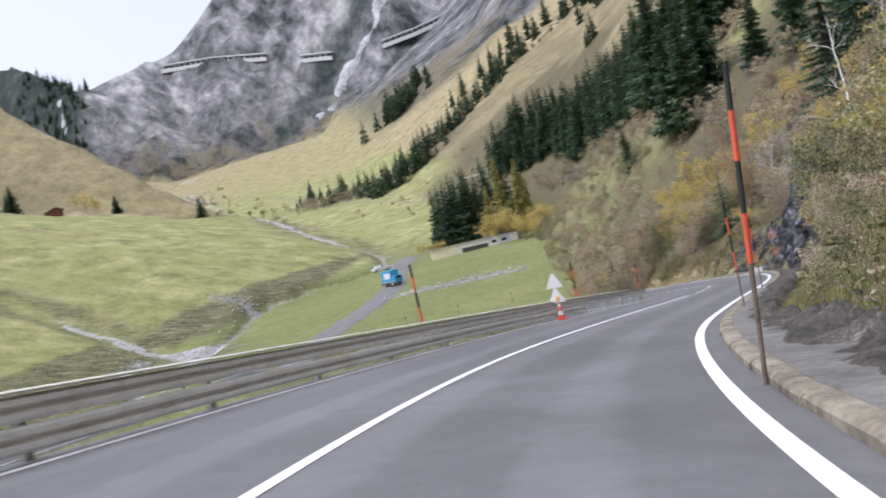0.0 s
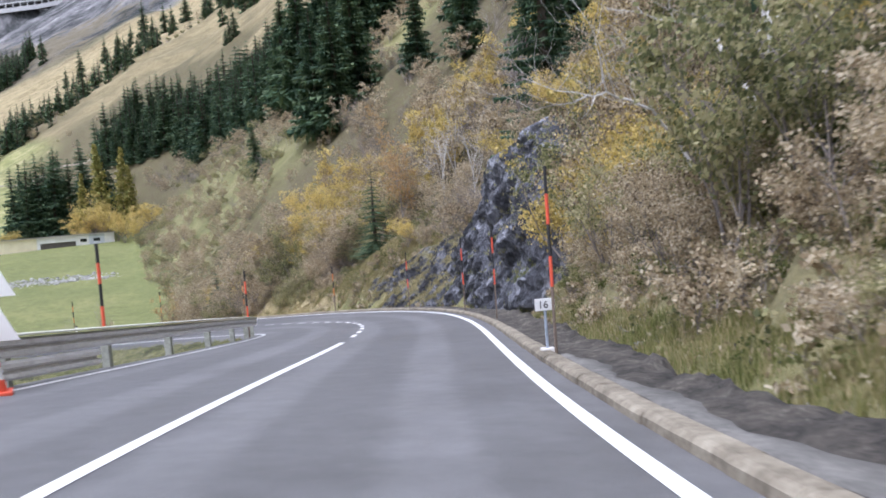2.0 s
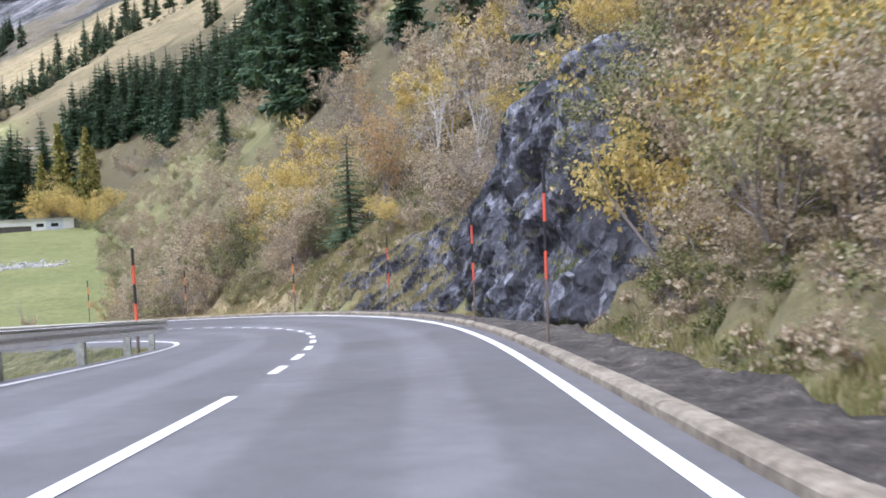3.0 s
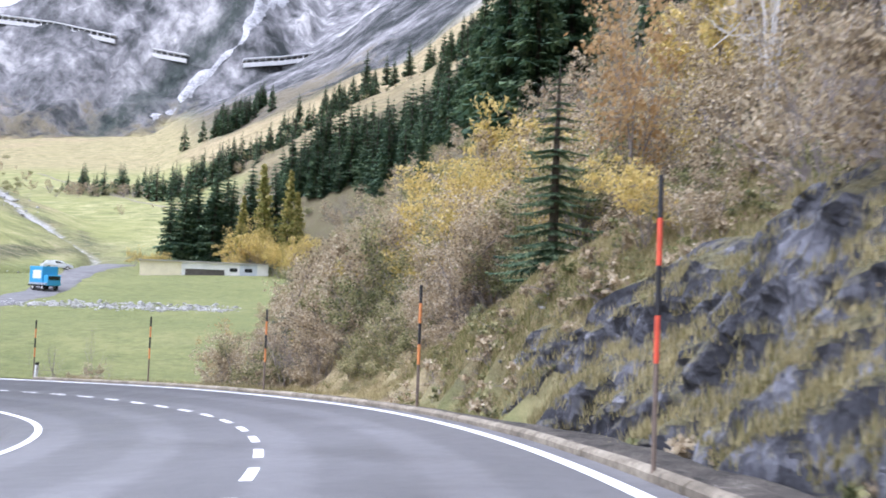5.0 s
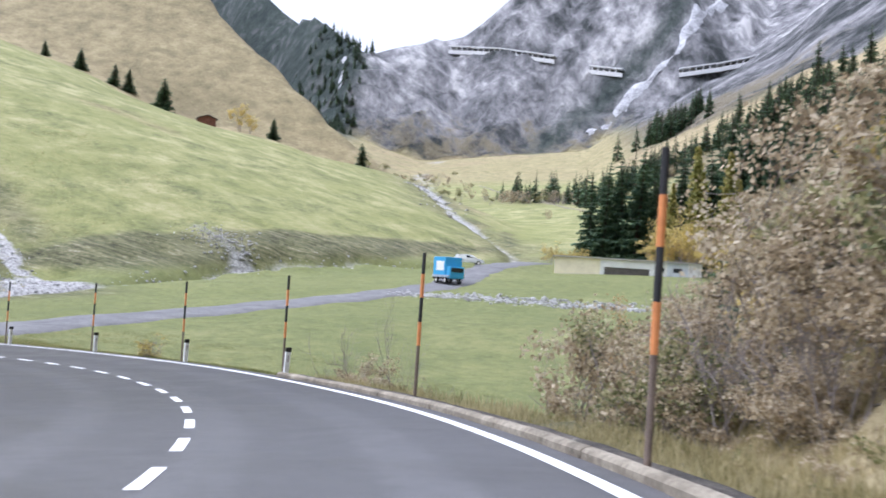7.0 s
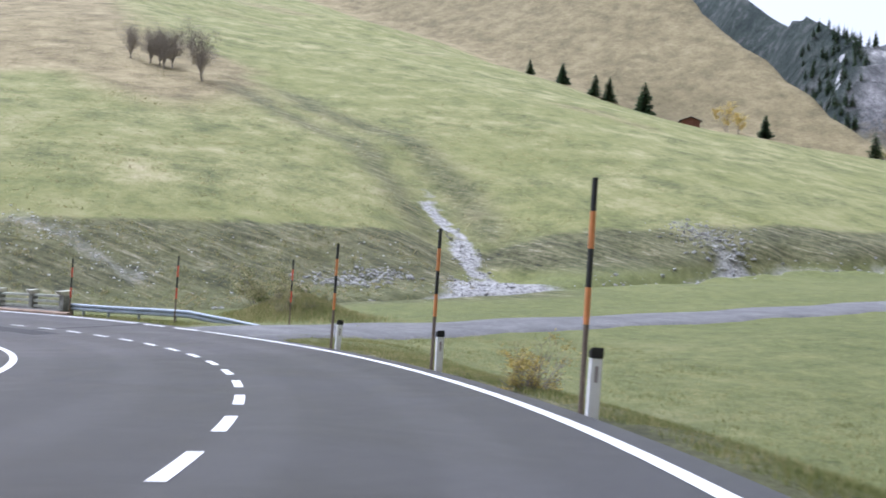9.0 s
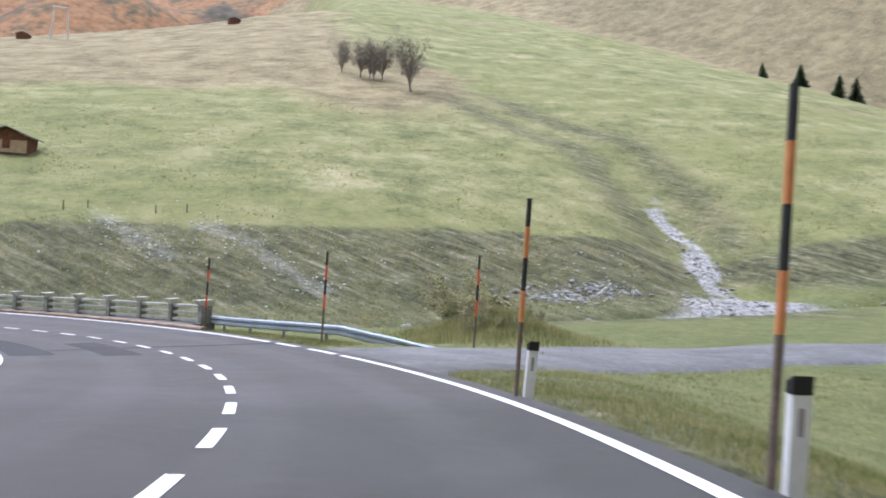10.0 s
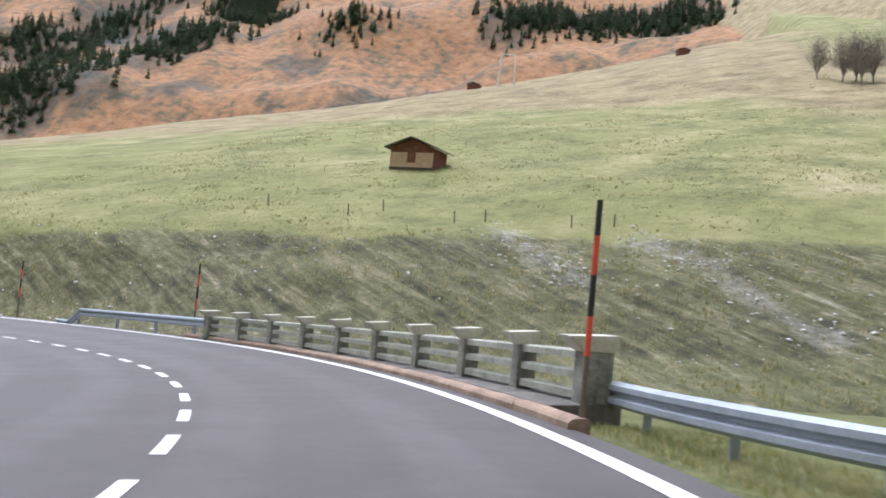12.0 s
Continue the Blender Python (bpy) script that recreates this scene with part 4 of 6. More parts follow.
# concrete balustrade of the brook bridge, and the far rail
bal = empty("balustrade", Matrix(), "mossy concrete balustrade with capped posts and three rails", "balustrade")
B0, B1, NB = 149.6, 170.2, 10
for k in range(NB):
    s = B0 + (B1 - B0) * k / (NB - 1)
    m = road_pose(s, 5.0, 0.0)
    big = 1.2 if k in (0, NB - 1) else 0.92
    post = part("post", box(box(bmesh.new(), -0.15 * big, -0.15 * big, -0.5, 0.19 * big, 0.15 * big, 0.8, 0.025, m), -0.21 * big, -0.18 * big, -0.5, 0.22 * big, 0.18 * big, 0.12, 0.03, m), M_OLD_CONCRETE, bal)
    # capital that flares towards the road
    bm = bmesh.new()
    low = [bm.verts.new(m @ Vector((x * big, y * big, 0.78))) for x, y in ((-0.17, -0.16), (0.2, -0.16), (0.2, 0.16), (-0.17, 0.16))]
    top = [bm.verts.new(m @ Vector((x * big, y * big, h))) for x, y, h in ((-0.36, -0.2, 0.97), (0.23, -0.2, 1.02), (0.23, 0.2, 1.02), (-0.36, 0.2, 0.97))]
    bm.faces.new(low[::-1])
    bm.faces.new(top)
    for i in range(4):
        bm.faces.new((low[i], low[(i + 1) % 4], top[(i + 1) % 4], top[i]))
    bmesh.ops.bevel(bm, geom=list(bm.edges), offset=0.02, segments=2, affect="EDGES")
    part("cap", bm, M_MOSS_CAP, post, "pale lichened capital")
    if k < NB - 1:
        e = s + (B1 - B0) / (NB - 1)
        for up in (0.17, 0.43, 0.69):
            vf = sweep(s + 0.1, e - 0.1, lambda q: [(4.92, up), (4.92, up + 0.09), (4.95, up + 0.11), (5.08, up + 0.11), (5.08, up), (4.92, up)], 1.0)
            part("rail", vf, M_RAIL, bal)
vf = sweep(149.4, 172, lambda s: [(wr_at(s) + 0.6, -0.1), (wr_at(s) + 0.61, 0.115), (5.35, 0.12), (5.37, -0.4)])
tagged(new("bridge_pavement", mesh_of("bridge_pavement", vf[0], vf[1] + [(0, 1, 2, 3)], M_CONCRETE)), "narrow concrete pavement under the balustrade", "pavement", kind="structure")
far_rail = empty("far_guard_rail", Matrix(), "pale steel guard rail beyond the bridge", "guard rail")
ss = np.linspace(170.6, 182, 14)
hd = np.interp(ss, ST, HEAD)
part("beam", beam([at_road(s, 5.0, 0.55 - (0.55 if s > 181 else 0)) for s in ss], np.stack([-np.sin(hd), np.cos(hd)], -1), w_profile(0.32, 0.09)), M_STEEL, far_rail)
for s in (171.5, 174.5, 177.5, 180.5):
    part("post", box(bmesh.new(), -0.05, -0.05, -0.6, 0.05, 0.05, 0.68, 0.006, road_pose(s, 5.08)), M_STEEL, far_rail)


# ---- plants ----
rng = np.random.default_rng(7)


def tube(points, radii, sides=5):
    """Verts and faces of a tapering tube through the points."""
    p = np.asarray(points, float)
    d = np.gradient(p, axis=0)
    d /= np.linalg.norm(d, axis=1)[:, None] + 1e-9
    ref = np.where(np.abs(d[:, 2:3]) > 0.9, [[1.0, 0, 0]], [[0, 0, 1.0]])
    a = np.cross(d, ref)
    a /= np.linalg.norm(a, axis=1)[:, None]
    b = np.cross(d, a)
    t = np.linspace(0, 2 * np.pi, sides, endpoint=False)
    ring = p[:, None] + np.asarray(radii)[:, None, None] * (np.cos(t)[None, :, None] * a[:, None] + np.sin(t)[None, :, None] * b[:, None])
    return strip(ring, True)


def joined(pieces):
    verts, faces, n = [], [], 0
    for v, f in pieces:
        verts.append(np.asarray(v, float).reshape(-1, 3))
        faces += [tuple(i + n for i in q) for q in f]
        n += len(verts[-1])
    return np.concatenate(verts), faces


def tris(t):
    """Loose triangles, or quads, from an array of corners."""
    t = np.asarray(t, float)
    n, k = t.shape[:2]
    return t.reshape(-1, 3), [tuple(range(i * k, i * k + k)) for i in range(n)]


def leaf_quads(centres, size, r, flat=0.5):
    """Small bent leaves, one at each centre, turned at random."""
    n = len(centres)
    a = r.normal(size=(n, 3))
    a /= np.linalg.norm(a, axis=1)[:, None]
    b = np.cross(a, r.normal(size=(n, 3)))
    b /= np.linalg.norm(b, axis=1)[:, None]
    s = (size * r.uniform(0.6, 1.35, n))[:, None]
    c = np.asarray(centres)
    return np.stack([c - a * s * 0.6, c + b * s * flat, c + a * s * 0.75, c - b * s * flat], 1)


def make_plant(name, label, category, bits, group=""):
    """bits: (part name, (verts, faces), material)."""
    thing = empty(name, Matrix(), label, category, group)
    for n, vf, m in bits:
        part(n, vf, m, thing)
    return thing


def spruce(seed, high, wide, bare=0.06, label="tall dark green spruce on the wooded slope", fine=4, around=9):
    r = np.random.default_rng(seed)
    out = []
    whorls = int(16 + high * (1.3 if fine > 3 else 0.4))
    for k in range(whorls):
        f = (k + r.uniform(-0.3, 0.3)) / whorls
        z = high * (bare + (1 - bare) * f)
        length = wide * (1 - f) ** 0.8 * r.uniform(0.8, 1.12) + 0.12
        for j in range(around if f < 0.75 else around - 2):
            a = r.uniform(0, 2 * np.pi)
            L = length * r.uniform(0.65, 1.1)
            u, v = np.array([np.cos(a), np.sin(a), 0]), np.array([-np.sin(a), np.cos(a), 0])
            t = np.linspace(0.0, 1.0, fine + 1)
            axis_ = np.array([0, 0, z]) + u * (L * t)[:, None] + np.array([0, 0, 1.0]) * (L * (0.1 * t - 0.42 * t**1.5 + 0.18 * t**4))[:, None]
            for i in range(fine):
                w = L * (0.42 * (1 - t[i]) + 0.14) * r.uniform(0.6, 1.2) * (1.0 if fine < 5 else 4.5 / fine)
                mid = axis_[i] * 0.3 + axis_[i + 1] * 0.7
                for side in (-1, 1):
                    out.append([axis_[i], axis_[i + 1], mid + side * v * w + u * w * 0.5 - np.array([0, 0, w * r.uniform(0.2, 0.7)])])
                out.append([axis_[i], axis_[i + 1], mid - np.array([0, 0, w * r.uniform(0.6, 1.2)]) + u * w * 0.2])
    trunk = tube([(0, 0, -0.8), (0, 0, high * 0.5), (0.03, 0, high * 0.99)], [0.022 * high + 0.05, 0.014 * high + 0.02, 0.01], 6)
    return make_plant("spruce", label, "spruce tree", [("trunk", trunk, M_BARK), ("crown", tris(out), M_SPRUCE)])


def branches(r, base, way, length, radius, depth, out, tips, n=4):
    """Grows a limb and its forks into out; tips collects the ends."""
    pts, p, d = [np.array(base, float)], np.array(base, float), np.array(way, float)
    for _ in range(n):
        d = d + r.normal(size=3) * 0.16
        d[2] += 0.05
        d /= np.linalg.norm(d)
        p = p + d * length / n
        pts.append(p)
    out.append(tube(pts, np.linspace(radius, radius * 0.45, n + 1), 4 if depth > 2 else 3))
    if depth == 0:
        tips.append(pts)
        return
    for k in range(3 if depth > 1 else 4):
        q = pts[r.integers(1, n + 1)]
        e = d + r.normal(size=3) * 0.65
        e[2] = abs(e[2]) * 0.7 + 0.15
        e /= np.linalg.norm(e)
        branches(r, q, e, length * r.uniform(0.5, 0.8), radius * 0.45, depth - 1, out, tips, n)


def shrub(seed, high, wide, leaves, material, twig=None, name="shrub", label="autumn shrub with thinning leaves on the bank", size=0.1, stems=5, group="", corners=4):
    r = np.random.default_rng(seed)
    wood, tips = [], []
    for k in range(stems):
        a = r.uniform(0, 2 * np.pi)
        way = np.array([np.cos(a) * r.uniform(0.1, 0.75), np.sin(a) * r.uniform(0.1, 0.75), 1.0])
        branches(r, (r.normal() * 0.12 * wide, r.normal() * 0.12 * wide, -0.3), way / np.linalg.norm(way), high * r.uniform(0.45, 0.7), 0.012 * high + 0.008, 2, wood, tips, 2)
    pts = np.concatenate([np.array(t[1:]) for t in tips])
    pts[:, :2] *= wide / max(0.3, np.abs(pts[:, :2]).max())
    pts[:, 2] *= high / max(0.3, pts[:, 2].max())
    wv, wf = joined(wood)
    wv[:, :2] *= wide / max(0.3, np.abs(wv[:, :2]).max())
    wv[:, 2] *= high / max(0.3, wv[:, 2].max())
    bits = [("stem", (wv, wf), twig or M_TWIG)]
    if leaves:
        lump = pts[r.integers(0, len(pts), max(12, leaves // 30))]
        spread = r.uniform(0.05, 0.125, len(lump))
        which = r.integers(0, len(lump), leaves)
        centres = lump[which] + r.normal(size=(leaves, 3)) * np.array([1.0, 1.0, 0.7]) * (wide * spread[which])[:, None]
        centres[:, 2] = np.maximum(centres[:, 2], 0.02)
        bits.append(("foliage", tris(leaf_quads(centres, size, r)[:, :corners]), material))
    return make_plant(name, label, "shrub" if name == "shrub" else name.replace("_", " "), bits, group)


def bare_tree(seed, high, wide, bark, name, label, leaves=0, material=None, size=0.1, trunk=0.3, stout=1.0, limbs=5, twigs=0):
    r = np.random.default_rng(seed)
    wood, tips = [], []
    lean_ = r.normal(size=2) * 0.12
    base = [(0, 0, -0.5), (lean_[0] * high * 0.15, lean_[1] * high * 0.15, high * trunk * 0.5), (lean_[0] * high * 0.3, lean_[1] * high * 0.3, high * trunk)]
    wood.append(tube(base, [0.018 * high * stout, 0.015 * high * stout, 0.012 * high * stout], 6))
    for k in range(limbs):
        a = r.uniform(0, 2 * np.pi)
        way = np.array([np.cos(a) * 0.45, np.sin(a) * 0.45, 1.0])
        branches(r, base[2] if k < 3 else base[1], way / np.linalg.norm(way), high * r.uniform(0.35, 0.5), 0.009 * high * stout, 3, wood, tips)
    wv, wf = joined(wood)
    sx, sz = wide / max(0.3, np.abs(wv[:, :2]).max()), high / max(0.3, wv[:, 2].max())
    wv = wv * np.array([sx, sx, sz])
    bits = [("trunk", (wv, wf), bark)]
    if twigs:
        pts = np.concatenate([np.array(t[1:]) for t in tips]) * np.array([sx, sx, sz])
        centres = pts[r.integers(0, len(pts), twigs)] + r.normal(size=(twigs, 3)) * 0.1 * wide
        bits.append(("crown", tris(leaf_quads(centres, 0.3, r, 0.05)), bark))
    if leaves:
        pts = np.concatenate([np.array(t[1:]) for t in tips]) * np.array([sx, sx, sz])
        centres = pts[r.integers(0, len(pts), leaves)] + r.normal(size=(leaves, 3)) * 0.12 * wide * 0.5
        bits.append(("foliage", tris(leaf_quads(centres, size, r)), material))
    return make_plant(name, label, name.replace("_", " "), bits)


def leaning_birch(plan, rise, radius, seed, label):
    """A bare white stem through places of the plan, with thin side twigs; rise: heights over its foot."""
    r = np.random.default_rng(seed)
    foot = ground_z(*plan[0])
    p = np.array([(x, y, foot + h) for (x, y), h in zip(plan, rise)])
    p[0, 2] -= 0.4
    d = np.linspace(0, 1, len(p))
    t = np.linspace(0, 1, 15)
    line = np.stack([np.interp(t, d, p[:, i]) for i in range(3)], -1)
    line[1:-1] = (line[:-2] + 2 * line[1:-1] + line[2:]) / 4
    line[2:-1] += r.normal(size=(12, 3)) * 0.04
    wood, tips = [tube(line, np.linspace(radius, radius * 0.25, 15), 7)], []
    for k in range(9):
        i = r.integers(5, 14)
        way = line[i] - line[i - 1]
        way = way / np.linalg.norm(way) + r.normal(size=3) * 0.55
        branches(r, line[i], way / np.linalg.norm(way), r.uniform(0.9, 2.0), radius * 0.3, 2, wood, tips, 4)
    v, f = joined(wood)
    base = np.array([plan[0][0], plan[0][1], foot])
    tree = make_plant("birch", label, "birch", [("trunk", (v - base, f), M_BIRCH)])
    tree.matrix_world = pose(*base)
    return tree


def larch(seed, high, wide):
    r = np.random.default_rng(seed)
    pts = []
    for k in range(60):
        f = k / 60
        a, L = r.uniform(0, 2 * np.pi, 6), wide * (1 - f) ** 0.8 * r.uniform(0.5, 1.1, 6)
        for aa, ll in zip(a, L):
            for q in r.uniform(0.15, 1, 5):
                pts.append((np.cos(aa) * ll * q, np.sin(aa) * ll * q, high * (0.12 + 0.88 * f) - 0.12 * ll * q))
    pts = np.array(pts) + r.normal(size=(len(pts), 3)) * 0.12
    trunk = tube([(0, 0, -0.8), (0, 0, high * 0.5), (0, 0, high * 0.98)], [0.2, 0.12, 0.02], 6)
    return make_plant("larch", "slender yellow-green larch in autumn colour", "larch tree", [("trunk", trunk, M_BARK), ("crown", tris(leaf_quads(pts, 0.34, r, 0.6)), M_LARCH)])


def planted(first, x, y, size=1.0, turn=None, sink=0.0):
    """A copy of a plant on the ground."""
    turn = rng.uniform(0, 360) if turn is None else turn
    return copy_thing(first, pose(x, y, ground_z(x, y) - sink, rng.uniform(-3, 3), rng.uniform(-3, 3), turn) @ Matrix.Scale(size, 4))


# copy_thing keeps the scale of the first, so sizes are set on the copy
def put(first, x, y, size=1.0, turn=None, sink=0.0):
    ob = planted(first, x, y, 1.0, turn, sink)
    ob.scale = (size, size, size * rng.uniform(0.92, 1.1))
    return ob


def bank_at(s, off):
    """Place on the hillside, off metres right of the edge line."""
    p = at_road(s, wr_at(s) + off)
    return float(p[0]), float(p[1])


firs = [spruce(11, 16.0, 3.3), spruce(12, 13.0, 2.9), spruce(13, 19.0, 3.9)]
tall = [spruce(14, 17.0, 3.4, 0.05, "big dark green spruce close above the road", 8, 9), spruce(15, 14.0, 3.0, 0.04, "big dark green spruce close above the road", 8, 9)]
small_firs = [spruce(16, 13.0, 2.6, 0.03, "dark green spruce of the far slope", 3, 8), spruce(17, 10.5, 2.3, 0.02, "dark green spruce of the far slope", 3, 8)]
far_fir = spruce(18, 12.0, 2.6, 0.02, "dark spruce of the far mountain side", 1, 4)
young = [spruce(21, 6.6, 1.7, 0.03, "young green spruce among the shrubs", 13, 13), spruce(22, 5.0, 1.6, 0.03, "young green spruce among the shrubs", 6, 8)]
OL, TN, YL = "olive autumn shrub with thinning leaves on the bank", "tan and brown autumn shrub on the bank", "yellow-leaved autumn shrub on the bank"
olive = [shrub(31, 3.6, 2.2, 3105, M_OLIVE, size=0.082, label=OL), shrub(32, 2.8, 2.0, 2700, M_OLIVE, size=0.08, label=OL), shrub(33, 4.6, 2.4, 3375, M_OLIVE, size=0.086, label=OL)]
tan = [shrub(41, 3.8, 2.2, 2835, M_TAN, size=0.08, label=TN), shrub(42, 4.8, 2.5, 3105, M_TAN, size=0.084, label=TN), shrub(43, 2.4, 1.8, 1500, M_TAN, size=0.085, label="low brown shrub on the bank")]
gold = [shrub(51, 4.4, 2.4, 3105, M_YELLOW, size=0.088, label=YL), shrub(52, 3.4, 2.0, 2700, M_YELLOW, size=0.084, label=YL)]
bald = [shrub(61, 5.0, 2.2, 260, M_TAN, size=0.07, stems=11, label="nearly leafless grey shrub on the bank"), shrub(62, 4.0, 1.9, 0, M_TAN, stems=10, label="leafless grey shrub on the bank")]
# coarser kinds, only joined into the far undergrowth
far_olive = [shrub(34, 3.8, 2.4, 1300, M_OLIVE, size=0.19, stems=4, corners=3, label=OL)]
far_tan = [shrub(44, 4.2, 2.5, 1300, M_TAN, size=0.19, stems=5, corners=3, label=TN)]
far_bald = [shrub(63, 4.4, 2.1, 0, M_TAN, stems=6, corners=3, label="leafless grey shrub on the bank")]
far_gold = [shrub(54, 4.2, 2.4, 1300, M_YELLOW, size=0.19, stems=4, corners=3, label=YL)]
herbs = [shrub(71, 0.8, 0.9, 900, M_HERB, size=0.06, stems=5, label="dark green weeds at the foot of the bank"), shrub(72, 1.1, 1.1, 1100, M_OLIVE, size=0.06, stems=6, label="faded weeds at the foot of the bank"), shrub(73, 0.9, 1.1, 1000, M_TAN, size=0.06, stems=6, label="withered weeds at the foot of the bank")]
birches = [bare_tree(81, 9.0, 2.2, M_BIRCH, "birch", "white-barked bare birch leaning over the bank"), bare_tree(82, 11.0, 2.6, M_BIRCH, "birch", "white-barked bare birch over the bank", 700, M_AMBER, 0.09)]
ash = [bare_tree(91, 8.0, 3.0, M_TWIG, "bare_tree", "leafless grey tree on the slope"), bare_tree(92, 7.0, 3.3, M_TWIG, "bare_tree", "dense leafless grey tree on the meadow", 0, trunk=0.2, stout=1.5, limbs=12, twigs=3600)]
amber = bare_tree(95, 8.0, 2.4, M_TWIG, "amber_tree", "slim tree with amber autumn leaves", 1800, M_AMBER, 0.1)
golden = larch(97, 14.0, 2.6)


loose = []


def bulk(first, x, y, size=1.0):
    """Notes a plant of the far undergrowth, which is joined into one sheet of scrub."""
    m = pose(x, y, ground_z(x, y) - 0.15, rng.uniform(-4, 4), rng.uniform(-4, 4), rng.uniform(0, 360)) @ Matrix.Scale(size, 4)
    loose.append((first, m))


def thicket(kinds, s0, s1, o0, o1, count, lo=0.75, hi=1.25, far=False):
    """Plants along the road, in drifts of one kind; s: stations, o: metres past the edge line."""
    for k in range(count):
        s = s0 + (s1 - s0) * (k + rng.uniform(0.0, 1.0)) / count
        x, y = bank_at(s, rng.uniform(o0, o1))
        if math.hypot(x + 0.8, y - 32.5) < 2.3:
            continue
        f = 0.5 + 0.62 * float(wave(np.array(x), np.array(y), 3.6, 2.4)) + 0.16 * rng.normal()
        (bulk if far else put)(kinds[int(np.clip(f, 0, 0.999) * len(kinds))], x, y, rng.uniform(lo, hi))


def scatter(kinds, count, y0, y1, line, out, lo, hi, spread=1.0):
    """Plants on the slope beside a line x(y), joined into the far scrub."""
    for k in range(count):
        y = rng.uniform(y0, y1)
        x = np.interp(y, line[1], line[0]) + out + abs(rng.normal()) * spread
        f = 0.5 + 0.6 * float(wave(np.array(x), np.array(y), 6.0, 1.4)) + 0.2 * rng.normal()
        bulk(kinds[int(np.clip(f, 0, 0.999) * len(kinds))], x, y, rng.uniform(lo, hi))


mixed = olive + [gold[1]] + tan + bald[:1]
# along the kerb, first stretch: grass below, brown scrub above
thicket(herbs, -6, 52, 2.3, 4.2, 70, 0.3, 0.7, True)
thicket(herbs + [olive[1], tan[2]], -8, 56, 4.2, 6.2, 50, 0.5, 0.95, True)
thicket(mixed, -10, 54, 5.2, 8.4, 46, 0.65, 1.0)
for x, y, k in ((4.6, -13.2, 1.0), (5.2, -11.6, 1.1), (5.6, -14.2, 1.05)):
    put(olive[0], x, y, k)
thicket([tan[2], herbs[2], tan[0], olive[1], herbs[1]], 24, 53, 2.7, 5.4, 64, 0.35, 0.7, True)
thicket(far_olive + far_tan + far_bald * 3, -10, 56, 8.6, 15, 56, 0.6, 1.0, True)
thicket(far_tan + far_bald * 4 + [ash[0]], -10, 60, 15, 32, 80, 0.7, 1.2, True)
# over the cliff's edge and on the outcrop's ledges
thicket(olive + [gold[1], gold[0]] + tan, 48, 58.5, 3.6, 7.6, 26, 0.6, 1.1)
thicket(herbs + [olive[1], tan[2], gold[1]], 56, 70, 5.6, 8.6, 30, 0.5, 0.95)
thicket(olive[1:2] + tan + bald[:1] + gold[1:], 56, 75, 7.6, 11.5, 30, 0.7, 1.15, True)
thicket(far_tan + far_bald * 2 + far_gold, 56, 82, 11, 20, 50, 0.9, 1.4, True)
thicket(herbs, 67, 84, 1.8, 6.5, 80, 0.2, 0.5, True)
thicket(olive[1:2] + herbs[1:] + tan[2:], 72, 82, 6.5, 9.5, 24, 0.5, 0.9, True)
thicket(olive[1:2] + gold[1:] + tan + bald[:1] + herbs[1:], 63, 77, 3.9, 7.6, 44, 0.45, 0.95)
# outer bend: thicket in the hollow behind the grassy spur
thicket(herbs, 84, 104, 3.6, 5.0, 30, 0.4, 0.8, True)
thicket([herbs[0], herbs[1], olive[1], herbs[2], tan[2]], 82, 97, 4.4, 8.2, 60, 0.45, 0.85, True)
thicket([olive[1], herbs[0], olive[0], tan[2], tan[0], bald[1]], 84, 101, 4.6, 6.4, 30, 0.5, 0.9)
thicket(olive * 2 + gold[1:] + tan, 83, 101, 6.2, 9.0, 32, 0.7, 1.05)
thicket(olive + gold + gold + tan + bald[:1], 82, 100, 8.8, 12.5, 28, 0.75, 1.1, True)
thicket(far_gold + far_tan + far_bald * 2, 82, 97, 12, 19, 40, 0.8, 1.25, True)
for s, o, k in ((91, 7.4, 1.1), (89.5, 8.4, 1.2), (92.5, 9.0, 1.2), (88, 8.0, 1.1), (93, 11, 1.2), (87.5, 10.5, 1.15), (95, 9, 0.95), (90, 12.5, 1.3)):
    put(gold[rng.integers(0, 2)], *bank_at(s, o), k)
for x, y, k in ((-5.2, 56.0, 1.25), (-6.8, 57.5, 1.15), (-4.0, 54.5, 1.2), (-3.2, 57.0, 1.3), (-8.0, 59.0, 1.0), (-2.0, 53.0, 1.3)):
    put(bald[rng.integers(0, 2)], x, y, k)
# weeds behind the rail end
for x, y, k in ((-67.5, 59.8, 1.3), (-70.0, 60.3, 1.6), (-72.0, 61.5, 1.5), (-73.5, 61.8, 1.3), (-70.5, 61.5, 1.2), (-68.5, 60.5, 1.0), (-72.5, 62.5, 1.1), (-66.8, 60.8, 0.8), (-71.5, 60.2, 1.2), (-74.0, 63.5, 1.0), (-69.0, 62.6, 1.1)):
    put(herbs[rng.integers(0, 2)], x, y, 0.6 * k)
